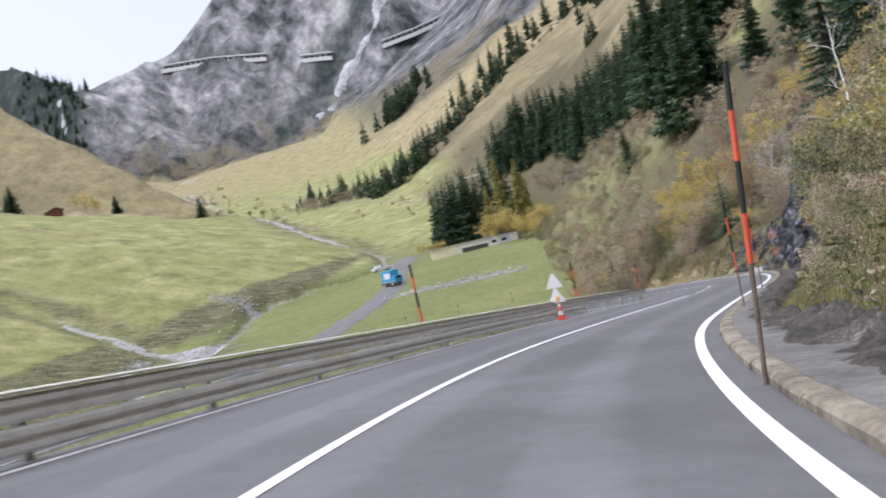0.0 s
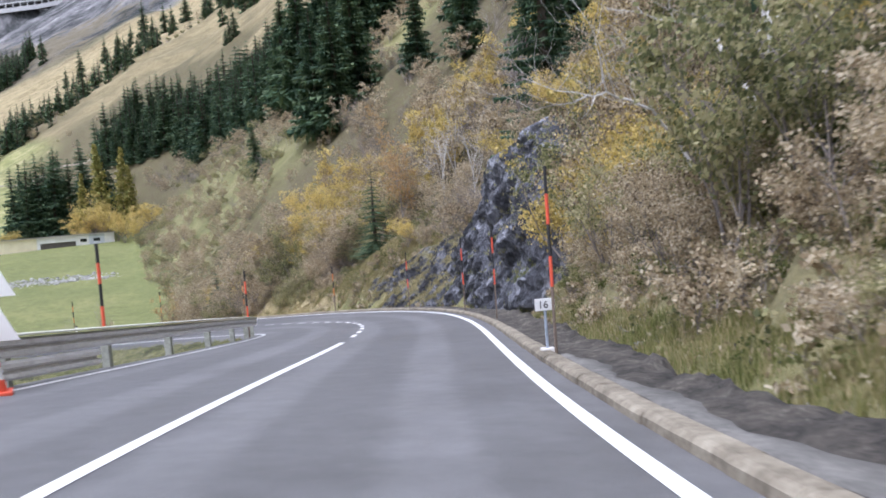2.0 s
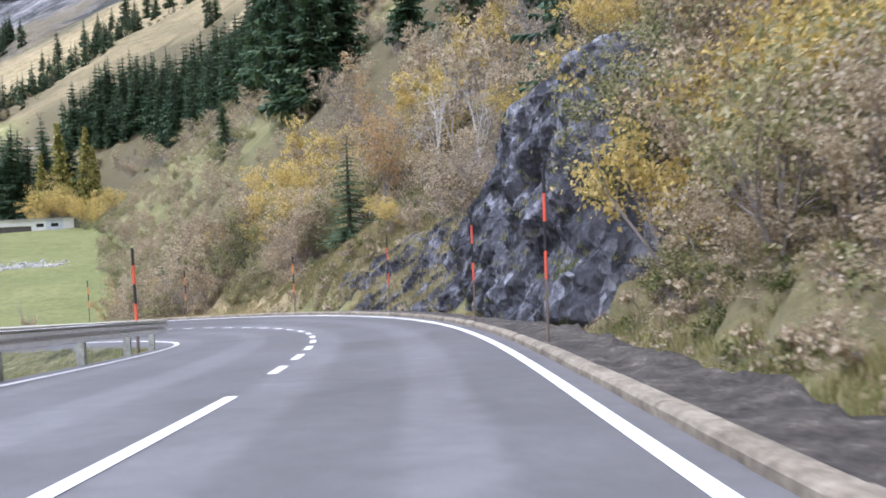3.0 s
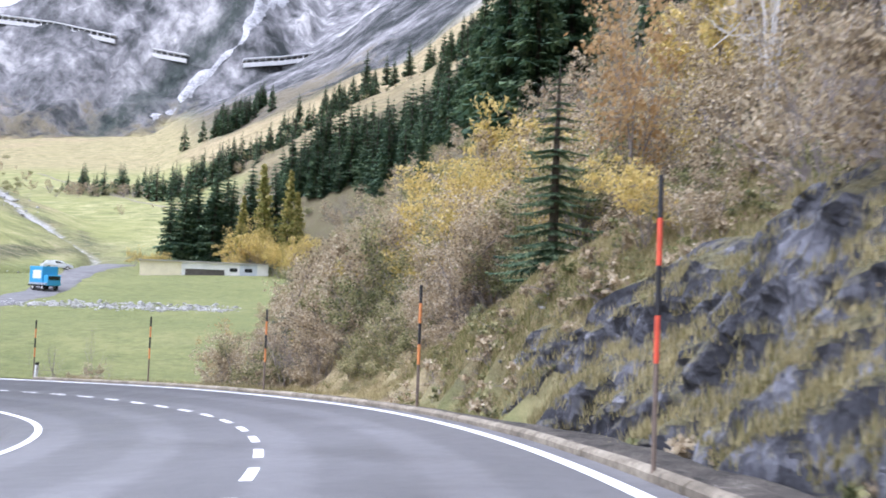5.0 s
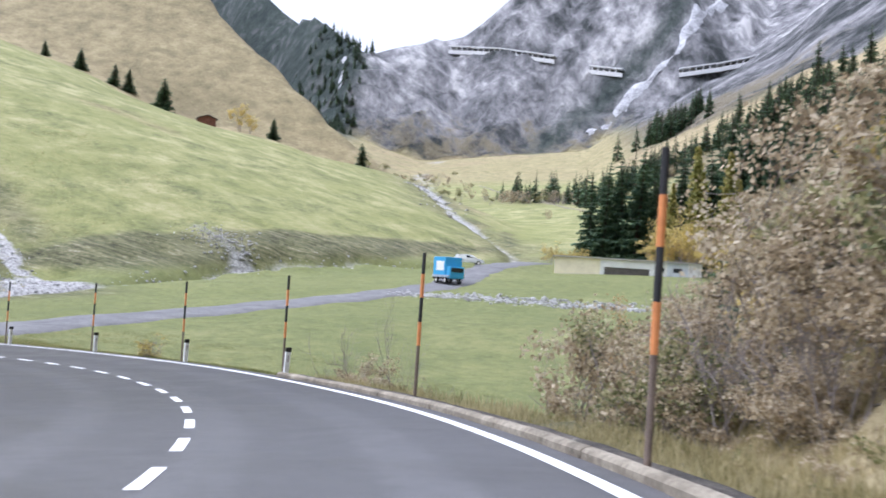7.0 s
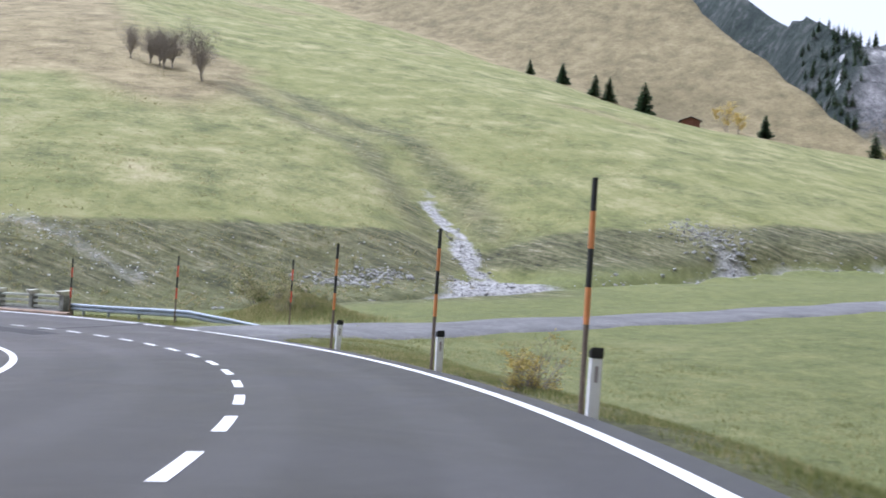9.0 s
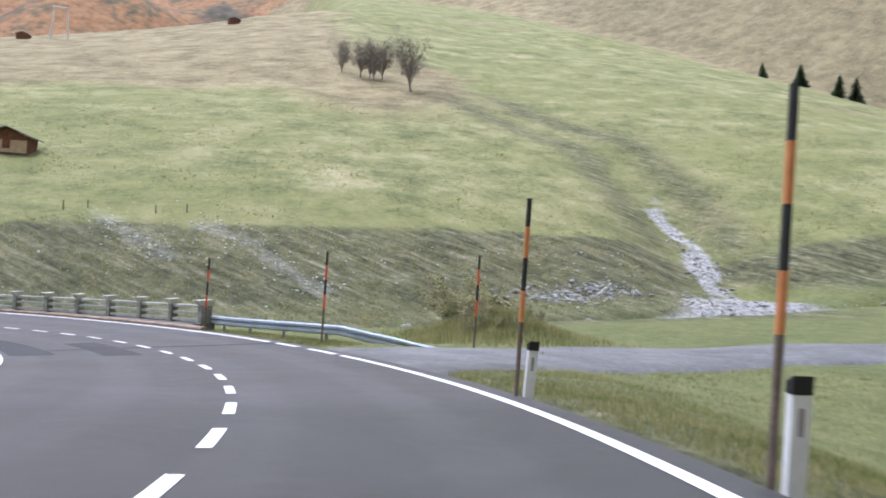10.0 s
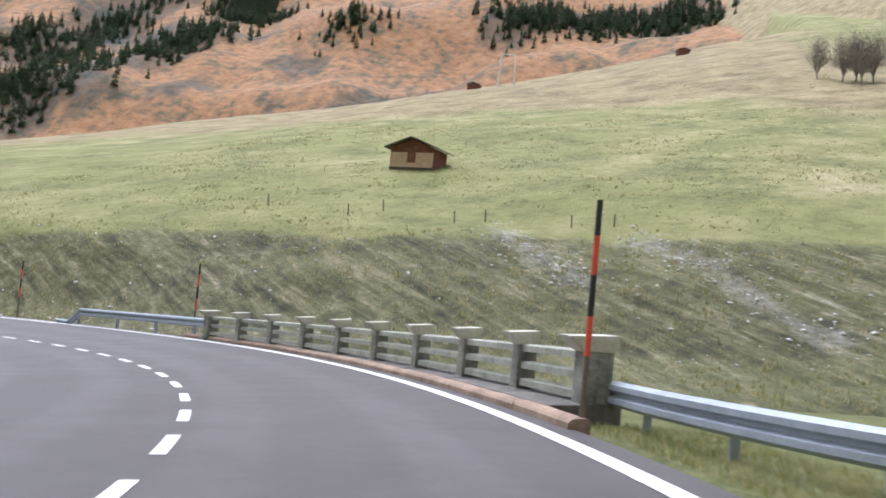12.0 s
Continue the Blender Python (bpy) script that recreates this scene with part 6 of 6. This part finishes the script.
def roadside(count, s0, s1, o0, o1, r, left=False, clump=0.35):
    n = count // 6
    s, o = r.uniform(s0, s1, n), r.uniform(o0, o1, n)
    p = at_road(s, np.array([-wl_at(q) - w if left else wr_at(q) + w for q, w in zip(s, o)]))[:, :2]
    return np.repeat(p, 6, 0) + r.normal(size=(n * 6, 2)) * clump * 0.3


r6 = np.random.default_rng(66)
grass("meadow_grass", np.r_[roadside(70000, 106, 135, 0.7, 5, r6), roadside(50000, 104, 136, 4, 15, r6), roadside(9000, 141, 149, 0.7, 2.6, r6)], "short green meadow grass beside the road", M_GRASS, 0.085)
grass("shoulder_grass", np.r_[roadside(90000, 74, 107, 1.0, 7.0, r6), roadside(9000, 64, 70, 1.2, 3.0, r6)], "dry yellow grass on the shoulder", M_DRYGRASS, 0.17, wide=0.009)
grass("bank_grass", np.r_[roadside(60000, -8, 54, 1.35, 2.9, r6), roadside(14000, -8, 54, 2.8, 6.5, r6)], "yellow-green grass on the roadside bank", M_GRASS, 0.19, wide=0.011)
grass("bank_dry_grass", np.r_[roadside(36000, -8, 54, 1.6, 6.5, r6, clump=0.6)], "withered grass on the roadside bank", M_DRYGRASS, 0.22, 5, 0.01)
grass("weed_mound_grass", np.c_[r6.normal(-69.8, 2.6, 26000), r6.normal(61.0, 1.5, 26000)], "rank green and faded weeds behind the rail end", M_GRASS, 0.26, wide=0.012)
grass("weed_mound_straw", np.c_[r6.normal(-69.8, 2.4, 9000), r6.normal(61.0, 1.4, 9000)], "withered stalks behind the rail end", M_DRYGRASS, 0.3, wide=0.01)
grass("outcrop_grass", np.r_[roadside(70000, 66, 85, 1.2, 8.5, r6, clump=0.6)], "dry grass over the slate outcrop and the spur", M_DRYGRASS, 0.16, wide=0.012)
grass("spur_grass", np.r_[roadside(60000, 66, 85, 1.2, 8.0, r6, clump=0.5)], "green grass tufts on the spur", M_GRASS, 0.13, 4, 0.012)
grass("edge_grass", np.r_[roadside(16000, -10, 66, 0.4, 1.6, r6, True), roadside(8000, 66, 120, 0.7, 3.0, r6, True)], "grass under the guard rail", M_GRASS, 0.13)


def tufts(count, x0, x1, y0, y1, r, blades=8, spread=0.12):
    q = np.c_[r.uniform(x0, x1, count), r.uniform(y0, y1, count)]
    q = q[wave(q[:, 0], q[:, 1], 7.0, 1.2) + 0.5 * wave(q[:, 0], q[:, 1], 2.5, 3.2) + 0.5 * r.normal(size=count) > 0.0]
    return np.repeat(q, blades, 0) + r.normal(size=(len(q) * blades, 2)) * spread


grass("bank_tussocks", tufts(4200, -107, -88, 5, 84, r6), "olive tussocks on the eroded bank", M_GRASS, 0.17, 6, 0.022)
grass("bank_straw", tufts(2600, -108, -89, 5, 84, r6), "straw-coloured tussocks on the eroded bank", M_DRYGRASS, 0.16, 7, 0.02)
grass("meadow_tussocks", np.r_[tufts(6000, -165, -108, 0, 130, r6, 6, 0.3), tufts(3000, -240, -165, 0, 150, r6, 6, 0.4)], "faded tussocks scattered over the meadow", M_DRYGRASS, 0.12, 8, 0.05)
grass("meadow_green_tussocks", np.r_[tufts(3000, -165, -108, 0, 130, r6, 6, 0.3), tufts(1200, -240, -165, 0, 150, r6, 6, 0.4)], "green tussocks scattered over the meadow", M_GRASS, 0.12, 9, 0.05)


# tufts rooted in the cracks of the slate
for k, (name, count, material, high, label) in enumerate((("cliff_tufts", 260, M_GRASS, 0.16, "sparse grass tufts in the cracks of the cliff"), ("outcrop_tufts", 900, M_DRYGRASS, 0.16, "dry grass tufts in the cracks of the outcrop"))):
    q = ledges[k].reshape(-1, 3)
    ledge = np.gradient(ledges[k], axis=1)
    flat = (np.hypot(ledge[..., 0], ledge[..., 1]) / (np.abs(ledge[..., 2]) + 1e-6)).ravel()
    pick = r6.choice(len(q), count, p=np.clip(flat, 0, 3) ** 2 / np.sum(np.clip(flat, 0, 3) ** 2))
    grass(name, np.repeat(q[pick], 22, 0) + r6.normal(size=(count * 22, 3)) * np.array([0.09, 0.09, 0.02]), label, material, high, 12 + k, 0.01)


# fallen leaves and debris on the bank and the verge
def litter_on(name, spots, label, material, size, seed):
    r = np.random.default_rng(seed)
    z = heights(spots[:, 0], spots[:, 1])[0]
    return tagged(new(name, mesh_of(name, *tris(leaf_quads(np.c_[spots, z + 0.02 + 0.05 * r.uniform(0, 1, len(z)) ** 2], size, r)), material)), label, "leaf litter", kind="stuff")


litter_on("leaf_litter", roadside(80000, -8, 58, 2.2, 9.0, r6), "brown fallen leaves lying on the roadside bank", M_TAN, 0.05, 9)
litter_on("shoulder_litter", roadside(12000, 76, 104, 2.5, 8.0, r6), "withered leaves lying on the dry shoulder", M_TAN, 0.045, 10)


# ---- signs and cone ----
km = empty("kilometre_sign", road_pose(37.9, wr_at(37.9) + 0.52, 0.12, 6), "small white kilometre plate on a thin grey post", "road sign")
part("post", rod(bmesh.new(), (0, 0, -0.1), (0, 0, 0.62), 0.022), M_STEEL, km)
part("foot", box(bmesh.new(), -0.1, -0.08, -0.03, 0.1, 0.08, 0.03, 0.01), M_DULL_STEEL, km, "concrete foot")
plate = part("plate", box(bmesh.new(), -0.155, -0.03, 0.6, 0.155, -0.012, 0.785, 0.008), M_SIGN, km, "white plate with a black number")
txt = bpy.data.curves.new("number", "FONT")
txt.body, txt.size, txt.align_x = "16", 0.16, "CENTER"
num = new("number", bpy.data.meshes.new_from_object(bpy.data.objects.new("number_text", txt)))
num.data.materials.append(M_BLACK)
num.parent = plate
num.matrix_local = pose(-0.03, -0.034, 0.64, 90, 0, 0)


def warning_signs():
    p = at_road(36.0, -3.42)
    sign = empty("warning_signs", pose(*p, 0, 0, math.degrees(float(np.interp(36.0, ST, HEAD))) - 90 + 4), "two white triangular road signs seen from behind on one post", "road sign")
    part("post", rod(bmesh.new(), (0, 0, -0.3), (0, 0, 1.84), 0.03), M_STEEL, sign)
    for z in (1.26, 0.68):
        bm = bmesh.new()
        tri3 = [bm.verts.new((x, -0.05, h)) for x, h in ((-0.34, z), (0.34, z), (0.05, z + 0.56), (-0.05, z + 0.56))]
        f = bm.faces.new(tri3)
        ex = bmesh.ops.extrude_face_region(bm, geom=[f])
        bmesh.ops.translate(bm, vec=(0, 0.012, 0), verts=[v for v in ex["geom"] if isinstance(v, bmesh.types.BMVert)])
        part("triangle_plate", bm, M_SIGN, sign)
    return sign


warning_signs()
cone = empty("traffic_cone", pose(*at_road(35.6, -3.28), 0, 0, 20), "red and white striped traffic cone by the guard rail", "traffic cone")
part("base", box(bmesh.new(), -0.2, -0.2, 0.0, 0.2, 0.2, 0.05, 0.02), M_RED, cone)
for name, z0, z1, m in (("red_band", 0.05, 0.2, M_RED), ("white_band", 0.2, 0.36, M_WHITE), ("red_band", 0.36, 0.52, M_RED), ("white_band", 0.52, 0.62, M_WHITE), ("tip", 0.62, 0.75, M_RED)):
    part(name, rod(bmesh.new(), (0, 0, z0), (0, 0, z1), 0.15 - 0.15 * z0 / 0.85, 0.15 - 0.15 * z1 / 0.85, 16), m, cone)
part("lamp", rod(rod(bmesh.new(), (0, 0, 0.74), (0, 0, 0.8), 0.05, 0.085, 14), (0, 0, 0.8), (0, 0, 0.92), 0.085, 0.05, 14), plain("amber_lens", (0.85, 0.42, 0.03), 0.3), cone, "amber warning lamp")


# ---- buildings and vehicles in the valley ----
def shed_row():
    a, b = Vector((-68.3, 148.9, 0)), Vector((-49.6, 156.6, 0))
    yaw = math.degrees(math.atan2(b.y - a.y, b.x - a.x))
    L = (b - a).length
    m = pose(a.x, a.y, -1.0, 0, 0, yaw)
    shed = empty("long_shed", m, "long low shed with cream and white walls and flat grey roof", "shed")
    for x0, x1, mat_, label in ((0, 6.4, M_CREAM, "cream rendered wall"), (6.4, 7.0, M_PALE, ""), (13.2, 15.6, M_PALE, "pale wall"), (15.6, 18.4, worn("bluish_wall", [(0.3, (0.42, 0.46, 0.54)), (0.6, (0.6, 0.64, 0.7))], 0.8), "bluish wall"), (18.4, L, M_PALE, "white end wall")):
        part("wall", box(bmesh.new(), x0, 0.0, -0.6, x1 - 0.01, 0.25, 2.1, 0.02), mat_, shed, label)
    part("wall", box(bmesh.new(), 7.0, 0.0, 1.0, 13.2, 0.25, 2.1, 0.02), M_PALE, shed)
    part("wall", box(bmesh.new(), 7.0, 0.0, -0.6, 13.19, 0.24, 0.15, 0.02), M_ROOF_AND_SHADE, shed)
    part("dark_gate", box(bmesh.new(), 7.02, 0.12, 0.1, 13.18, 0.2, 1.02, 0.01), M_ROOF_AND_SHADE, shed, "dark open front")
    part("back_wall", box(bmesh.new(), 0, 4.6, -0.6, L, 4.85, 1.98, 0.02), M_PALE, shed)
    for x in (0.0, L - 0.25):
        part("end_wall", box(bmesh.new(), x, 0.26, -0.6, x + 0.25, 4.59, 1.98, 0.02), M_PALE if x else M_CREAM, shed)
    bm = bmesh.new()
    v = [bm.verts.new(q) for q in ((-0.3, -0.3, 2.12), (L + 0.3, -0.3, 2.12), (L + 0.3, 5.2, 2.0), (-0.3, 5.2, 2.0), (-0.3, -0.3, 2.27), (L + 0.3, -0.3, 2.27), (L + 0.3, 5.2, 2.15), (-0.3, 5.2, 2.15))]
    for f in ((0, 3, 2, 1), (4, 5, 6, 7), (0, 1, 5, 4), (1, 2, 6, 5), (2, 3, 7, 6), (3, 0, 4, 7)):
        bm.faces.new([v[i] for i in f])
    part("roof", bm, worn("felt_roof", [(0.3, (0.3, 0.29, 0.28)), (0.7, (0.52, 0.5, 0.48))], 1.0), shed)
    for x in (14.0, 16.4):
        part("window", box(bmesh.new(), x, -0.03, 0.75, x + 1.2, 0.05, 1.35, 0.01), M_GLASS, shed, "dark window")
    part("door", box(bmesh.new(), 18.9, -0.03, -0.2, 19.7, 0.04, 1.6, 0.01), M_PALE, shed, "pale door")


shed_row()


def wheel(parent, x, y, r, w):
    t = part("wheel", rod(bmesh.new(), (x, y - w / 2, r), (x, y + w / 2, r), r, r, 18), M_TYRE, parent)
    part("rim", rod(bmesh.new(), (x, y - w / 2 - 0.01, r), (x, y + w / 2 + 0.01, r), r * 0.55, r * 0.55, 14), M_DULL_STEEL, t)


def truck():
    x, y = -68.9, 122.3
    t = empty("blue_truck", pose(x, y, float(side_height(y)) + 0.1, 0, 0, 152), "small parked truck with a bright blue box and grey drop sides", "truck")
    part("chassis", box(bmesh.new(), -2.3, -0.45, 0.5, 2.4, 0.45, 0.72, 0.03), M_BLACK, t)
    part("box_body", box(bmesh.new(), -2.0, -1.1, 0.95, 1.0, 1.1, 3.1, 0.06), M_BLUE, t, "bright blue box body")
    part("white_panel", box(bmesh.new(), -1.7, 1.1, 1.5, 0.2, 1.125, 2.6, 0.02), M_SIGN, t, "white side panel")
    part("end_panel", box(bmesh.new(), 1.0, -0.5, 1.4, 1.02, 0.1, 2.5, 0.01), plain("pale_blue", (0.3, 0.55, 0.75), 0.5), t, "pale blue end panel")
    part("drop_side", box(bmesh.new(), -2.9, -1.15, 0.72, 1.05, 1.18, 0.98, 0.03), M_STEEL, t, "grey drop side")
    part("cab", box(bmesh.new(), -2.95, -0.95, 0.6, -2.02, 0.95, 2.0, 0.12), M_BLUE, t, "blue cab")
    part("windscreen", box(bmesh.new(), -2.98, -0.8, 1.35, -2.9, 0.8, 1.85, 0.02), M_GLASS, t)
    for wx in (-1.9, 0.3):
        for wy in (-0.9, 0.9):
            wheel(t, wx, wy, 0.4, 0.25)


truck()


def car():
    x, y = -77.6, 140.6
    c = empty("white_car", pose(x, y, float(side_height(y)) + 0.08, 0, 0, 42), "white parked estate car on the side road", "car")
    profile = [(-2.15, 0.35), (-2.2, 0.75), (-2.0, 0.95), (-1.75, 1.38), (-0.3, 1.48), (0.5, 1.4), (1.15, 0.98), (2.0, 0.82), (2.2, 0.62), (2.2, 0.35)]
    bm = bmesh.new()
    rows = [[bm.verts.new((px, w * (0.82 if pz > 1.0 else 1.0), pz)) for px, pz in profile] for w in (-0.86, 0.86)]
    bm.faces.new(rows[0])
    bm.faces.new(rows[1][::-1])
    for i in range(len(profile)):
        j = (i + 1) % len(profile)
        bm.faces.new((rows[0][j], rows[0][i], rows[1][i], rows[1][j]))
    bmesh.ops.recalc_face_normals(bm, faces=bm.faces)
    bmesh.ops.bevel(bm, geom=list(bm.edges), offset=0.05, segments=2, affect="EDGES")
    part("body", bm, M_CAR, c)
    for w in (-1, 1):
        part("side_window", (np.array([(-1.55, w * 0.8, 1.02), (0.75, w * 0.82, 1.02), (0.35, w * 0.735, 1.36), (-1.45, w * 0.735, 1.36)]), [(0, 1, 2, 3)]), M_GLASS, c, "dark glass")
    part("windscreen", (np.array([(1.16, -0.68, 1.02), (1.16, 0.68, 1.02), (0.62, 0.62, 1.4), (0.62, -0.62, 1.4)]), [(0, 1, 2, 3)]), M_GLASS, c, "dark glass")
    part("rear_window", (np.array([(-2.02, -0.66, 1.0), (-2.02, 0.66, 1.0), (-1.8, 0.6, 1.36), (-1.8, -0.6, 1.36)]), [(0, 1, 2, 3)]), M_GLASS, c, "dark glass")
    for wx in (-1.35, 1.4):
        for wy in (-0.78, 0.78):
            wheel(c, wx, wy, 0.32, 0.2)


car()


def hut(x, y, turn, size, label, pale=True, cover=None):
    h = empty("hay_hut", pose(x, y, ground_z(x, y) - 0.1, 0, 0, turn), label, "hut")
    h.scale = (size,) * 3
    w, d = 2.6, 2.0
    for y0, name in ((-d, "front_wall"), (d - 0.12, "back_wall")):
        wall = part(name, box(bmesh.new(), -w, y0, -0.6, w, y0 + 0.12, 0.55, 0.01), M_ROOF_AND_SHADE, h, "dark board base")
        for k in range(11):
            x0 = -w + 2 * w * k / 11
            top = 2.0 + 0.9 * (1 - abs((x0 + w / 11) / w))
            part("board", box(bmesh.new(), x0 + 0.01, y0 - 0.02 - 0.015 * (k % 2), -0.2, x0 + 2 * w / 11 - 0.01, y0 + 0.1, 1.45 if pale else top, 0.008), M_HUT_LIGHT if pale else M_BOARDS, wall)
            if pale:
                part("board", box(bmesh.new(), x0 + 0.01, y0 - 0.02, 1.46, x0 + 2 * w / 11 - 0.01, y0 + 0.1, top, 0.008), M_BOARDS, wall)
    for x0 in (-w, w - 0.12):
        part("side_wall", box(bmesh.new(), x0, -d + 0.13, -0.6, x0 + 0.12, d - 0.13, 2.0, 0.01), M_BOARDS, h)
    for s in (-1, 1):
        bm = bmesh.new()
        q = [bm.verts.new(p) for p in ((0, -d - 0.6, 3.05), (0, d + 0.6, 3.05), (s * (w + 0.6), d + 0.6, 1.85), (s * (w + 0.6), -d - 0.6, 1.85))]
        f = bm.faces.new(q)
        ex = bmesh.ops.extrude_face_region(bm, geom=[f])
        bmesh.ops.translate(bm, vec=(0, 0, 0.14), verts=[v for v in ex["geom"] if isinstance(v, bmesh.types.BMVert)])
        bmesh.ops.recalc_face_normals(bm, faces=bm.faces)
        part("roof", bm, cover or M_ROOF_AND_SHADE, h, "pale metal roof" if cover else "dark shingle roof")
    part("door", box(bmesh.new(), -0.5, -d - 0.05, 0.3, 0.5, -d - 0.02, 1.7, 0.01), M_BOARDS, h)
    return h


hut(-129.6, 29.9, 82, 0.72, "small wooden hay hut with pale lower boards on the meadow")
hut(-237, 230, 60, 1.0, "low dark roofed barn at the edge of the meadow", False)


# ---- avalanche galleries across the cliff ----
def gallery(points, label, high=6.0):
    g = empty("avalanche_gallery", Matrix(), label, "avalanche gallery", "road galleries in the cliff")
    p = dense([q[:2] for q in points], 1.0)
    z = np.interp(np.linspace(0, 1, len(p)), np.linspace(0, 1, len(points)), [q[2] for q in points])
    d = np.gradient(p, axis=0)
    d /= np.hypot(d[:, 0], d[:, 1])[:, None]
    n = np.stack([d[:, 1], -d[:, 0]], -1)

    def band(name, o0, o1, z0, z1, material, a=0, b=None):
        rows = [[(q[0] + m[0] * o, q[1] + m[1] * o, h + v) for o, v in ((o0, z0), (o1, z0), (o1, z1), (o0, z1))] for q, m, h in zip(p[a:b], n[a:b], z[a:b])]
        vf = strip(rows, True)
        k = len(rows)
        return part(name, (vf[0], vf[1] + [(0, 1, 2, 3), tuple(4 * (k - 1) + i for i in (3, 2, 1, 0))]), material, g)

    band("roof", -9, 4.5, high - 1.4, high, M_PALE)
    band("retaining_wall", 2.5, 4.2, -4.0, 0.6, M_PALE)
    # dark colour paints the shade inside the gallery, behind the pillars
    band("back_wall", -9, -8, -4.0, high - 1.4, M_ROOF_AND_SHADE)
    for k in range(3, len(p) - 3, 7):
        band("pillar", 3.2, 4.2, 0.5, high - 1.3, M_PALE, k, k + 2)
    return g


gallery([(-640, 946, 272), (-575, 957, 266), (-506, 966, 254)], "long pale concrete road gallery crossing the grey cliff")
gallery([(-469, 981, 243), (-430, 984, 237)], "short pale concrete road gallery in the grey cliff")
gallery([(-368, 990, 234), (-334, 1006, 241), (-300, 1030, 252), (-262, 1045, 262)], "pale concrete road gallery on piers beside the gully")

# pylon frame and small huts at the meadow's upper edge
frame_ = empty("lift_pylon", pose(-296, 2.5, ground_z(-296, 2.5), 0, 0, 95), "slim pale lift pylon frame on the meadow", "pylon")
for x in (-2.2, 2.2):
    part("leg", rod(bmesh.new(), (x, 0, -0.5), (x * 0.75, 0, 8.5), 0.22, 0.16), M_PALE, frame_)
part("crossbar", rod(bmesh.new(), (-1.9, 0, 8.5), (1.9, 0, 8.5), 0.18), M_PALE, frame_)
hut(-300, -7, 80, 0.6, "small low hut with a pale roof at the meadow's upper edge", False, M_PALE)
hut(-303, 47, 110, 0.55, "small grey cabin on top of the meadow knoll", False)


# ---- snow chute, waterfall and track on the far slopes ----
def ribbon(name, line, width, up, material, label, category, step=6.0, kind="structure"):
    """A strip of uneven width laid on the ground along a line."""
    p = dense(line, step)
    d = np.gradient(p, axis=0)
    d /= np.hypot(d[:, 0], d[:, 1])[:, None]
    rows = []
    for k, (q, e) in enumerate(zip(p, d)):
        w = width * (0.8 + 0.15 * math.sin(k * 1.7) + 0.3 * math.sin(k * 0.45 + 1))
        xs = [q[0] + e[1] * w * f for f in (-1, -0.5, 0, 0.5, 1)]
        ys = [q[1] - e[0] * w * f for f in (-1, -0.5, 0, 0.5, 1)]
        zs = heights(np.array(xs), np.array(ys))[0]
        rows.append([(x, y, z + up * (1 if 0 < i < 4 else -0.6)) for i, (x, y, z) in enumerate(zip(xs, ys, zs))])
    return tagged(new(name, mesh_of(name, *strip(rows), material, True)), label, category, kind=kind)


ribbon("snow_chute", CHUTE[1:6], 7.0, 2.2, M_SNOW, "old snow and pale rubble lying in the mountain chute", "snow")
ribbon("waterfall", [(-724, 845), (-706, 826), (-690, 808), (-674, 791)], 5.0, 2.5, M_SNOW, "white waterfall in the dark gorge", "waterfall")
ribbon("farm_track", [(-72, 236), (-110, 273), (-152, 318), (-198, 368), (-245, 420), (-281, 464)], 0.8, 0.2, M_KERB, "pale farm track across the upper meadow", "track", 2.0)


def fence_post():
    f = empty("fence_post", Matrix(), "thin dark wooden fence post on the bank's edge", "fence post", "fence posts along the bank")
    part("post", rod(bmesh.new(), (0, 0, -0.3), (0.04, 0, 0.7), 0.05, 0.04, 7), M_POLE_WOOD, f)
    return f


stand(fence_post, [pose(x, y, ground_z(x, y), 4 * math.sin(y), 4 * math.cos(y * 2), 0) for x, y in ((-109.6, 38.3), (-110.6, 39.9), (-109.8, 45.0), (-111.9, 33.2), (-110.4, 31.5), (-110.2, 47.3), (-113.0, 25.0))])
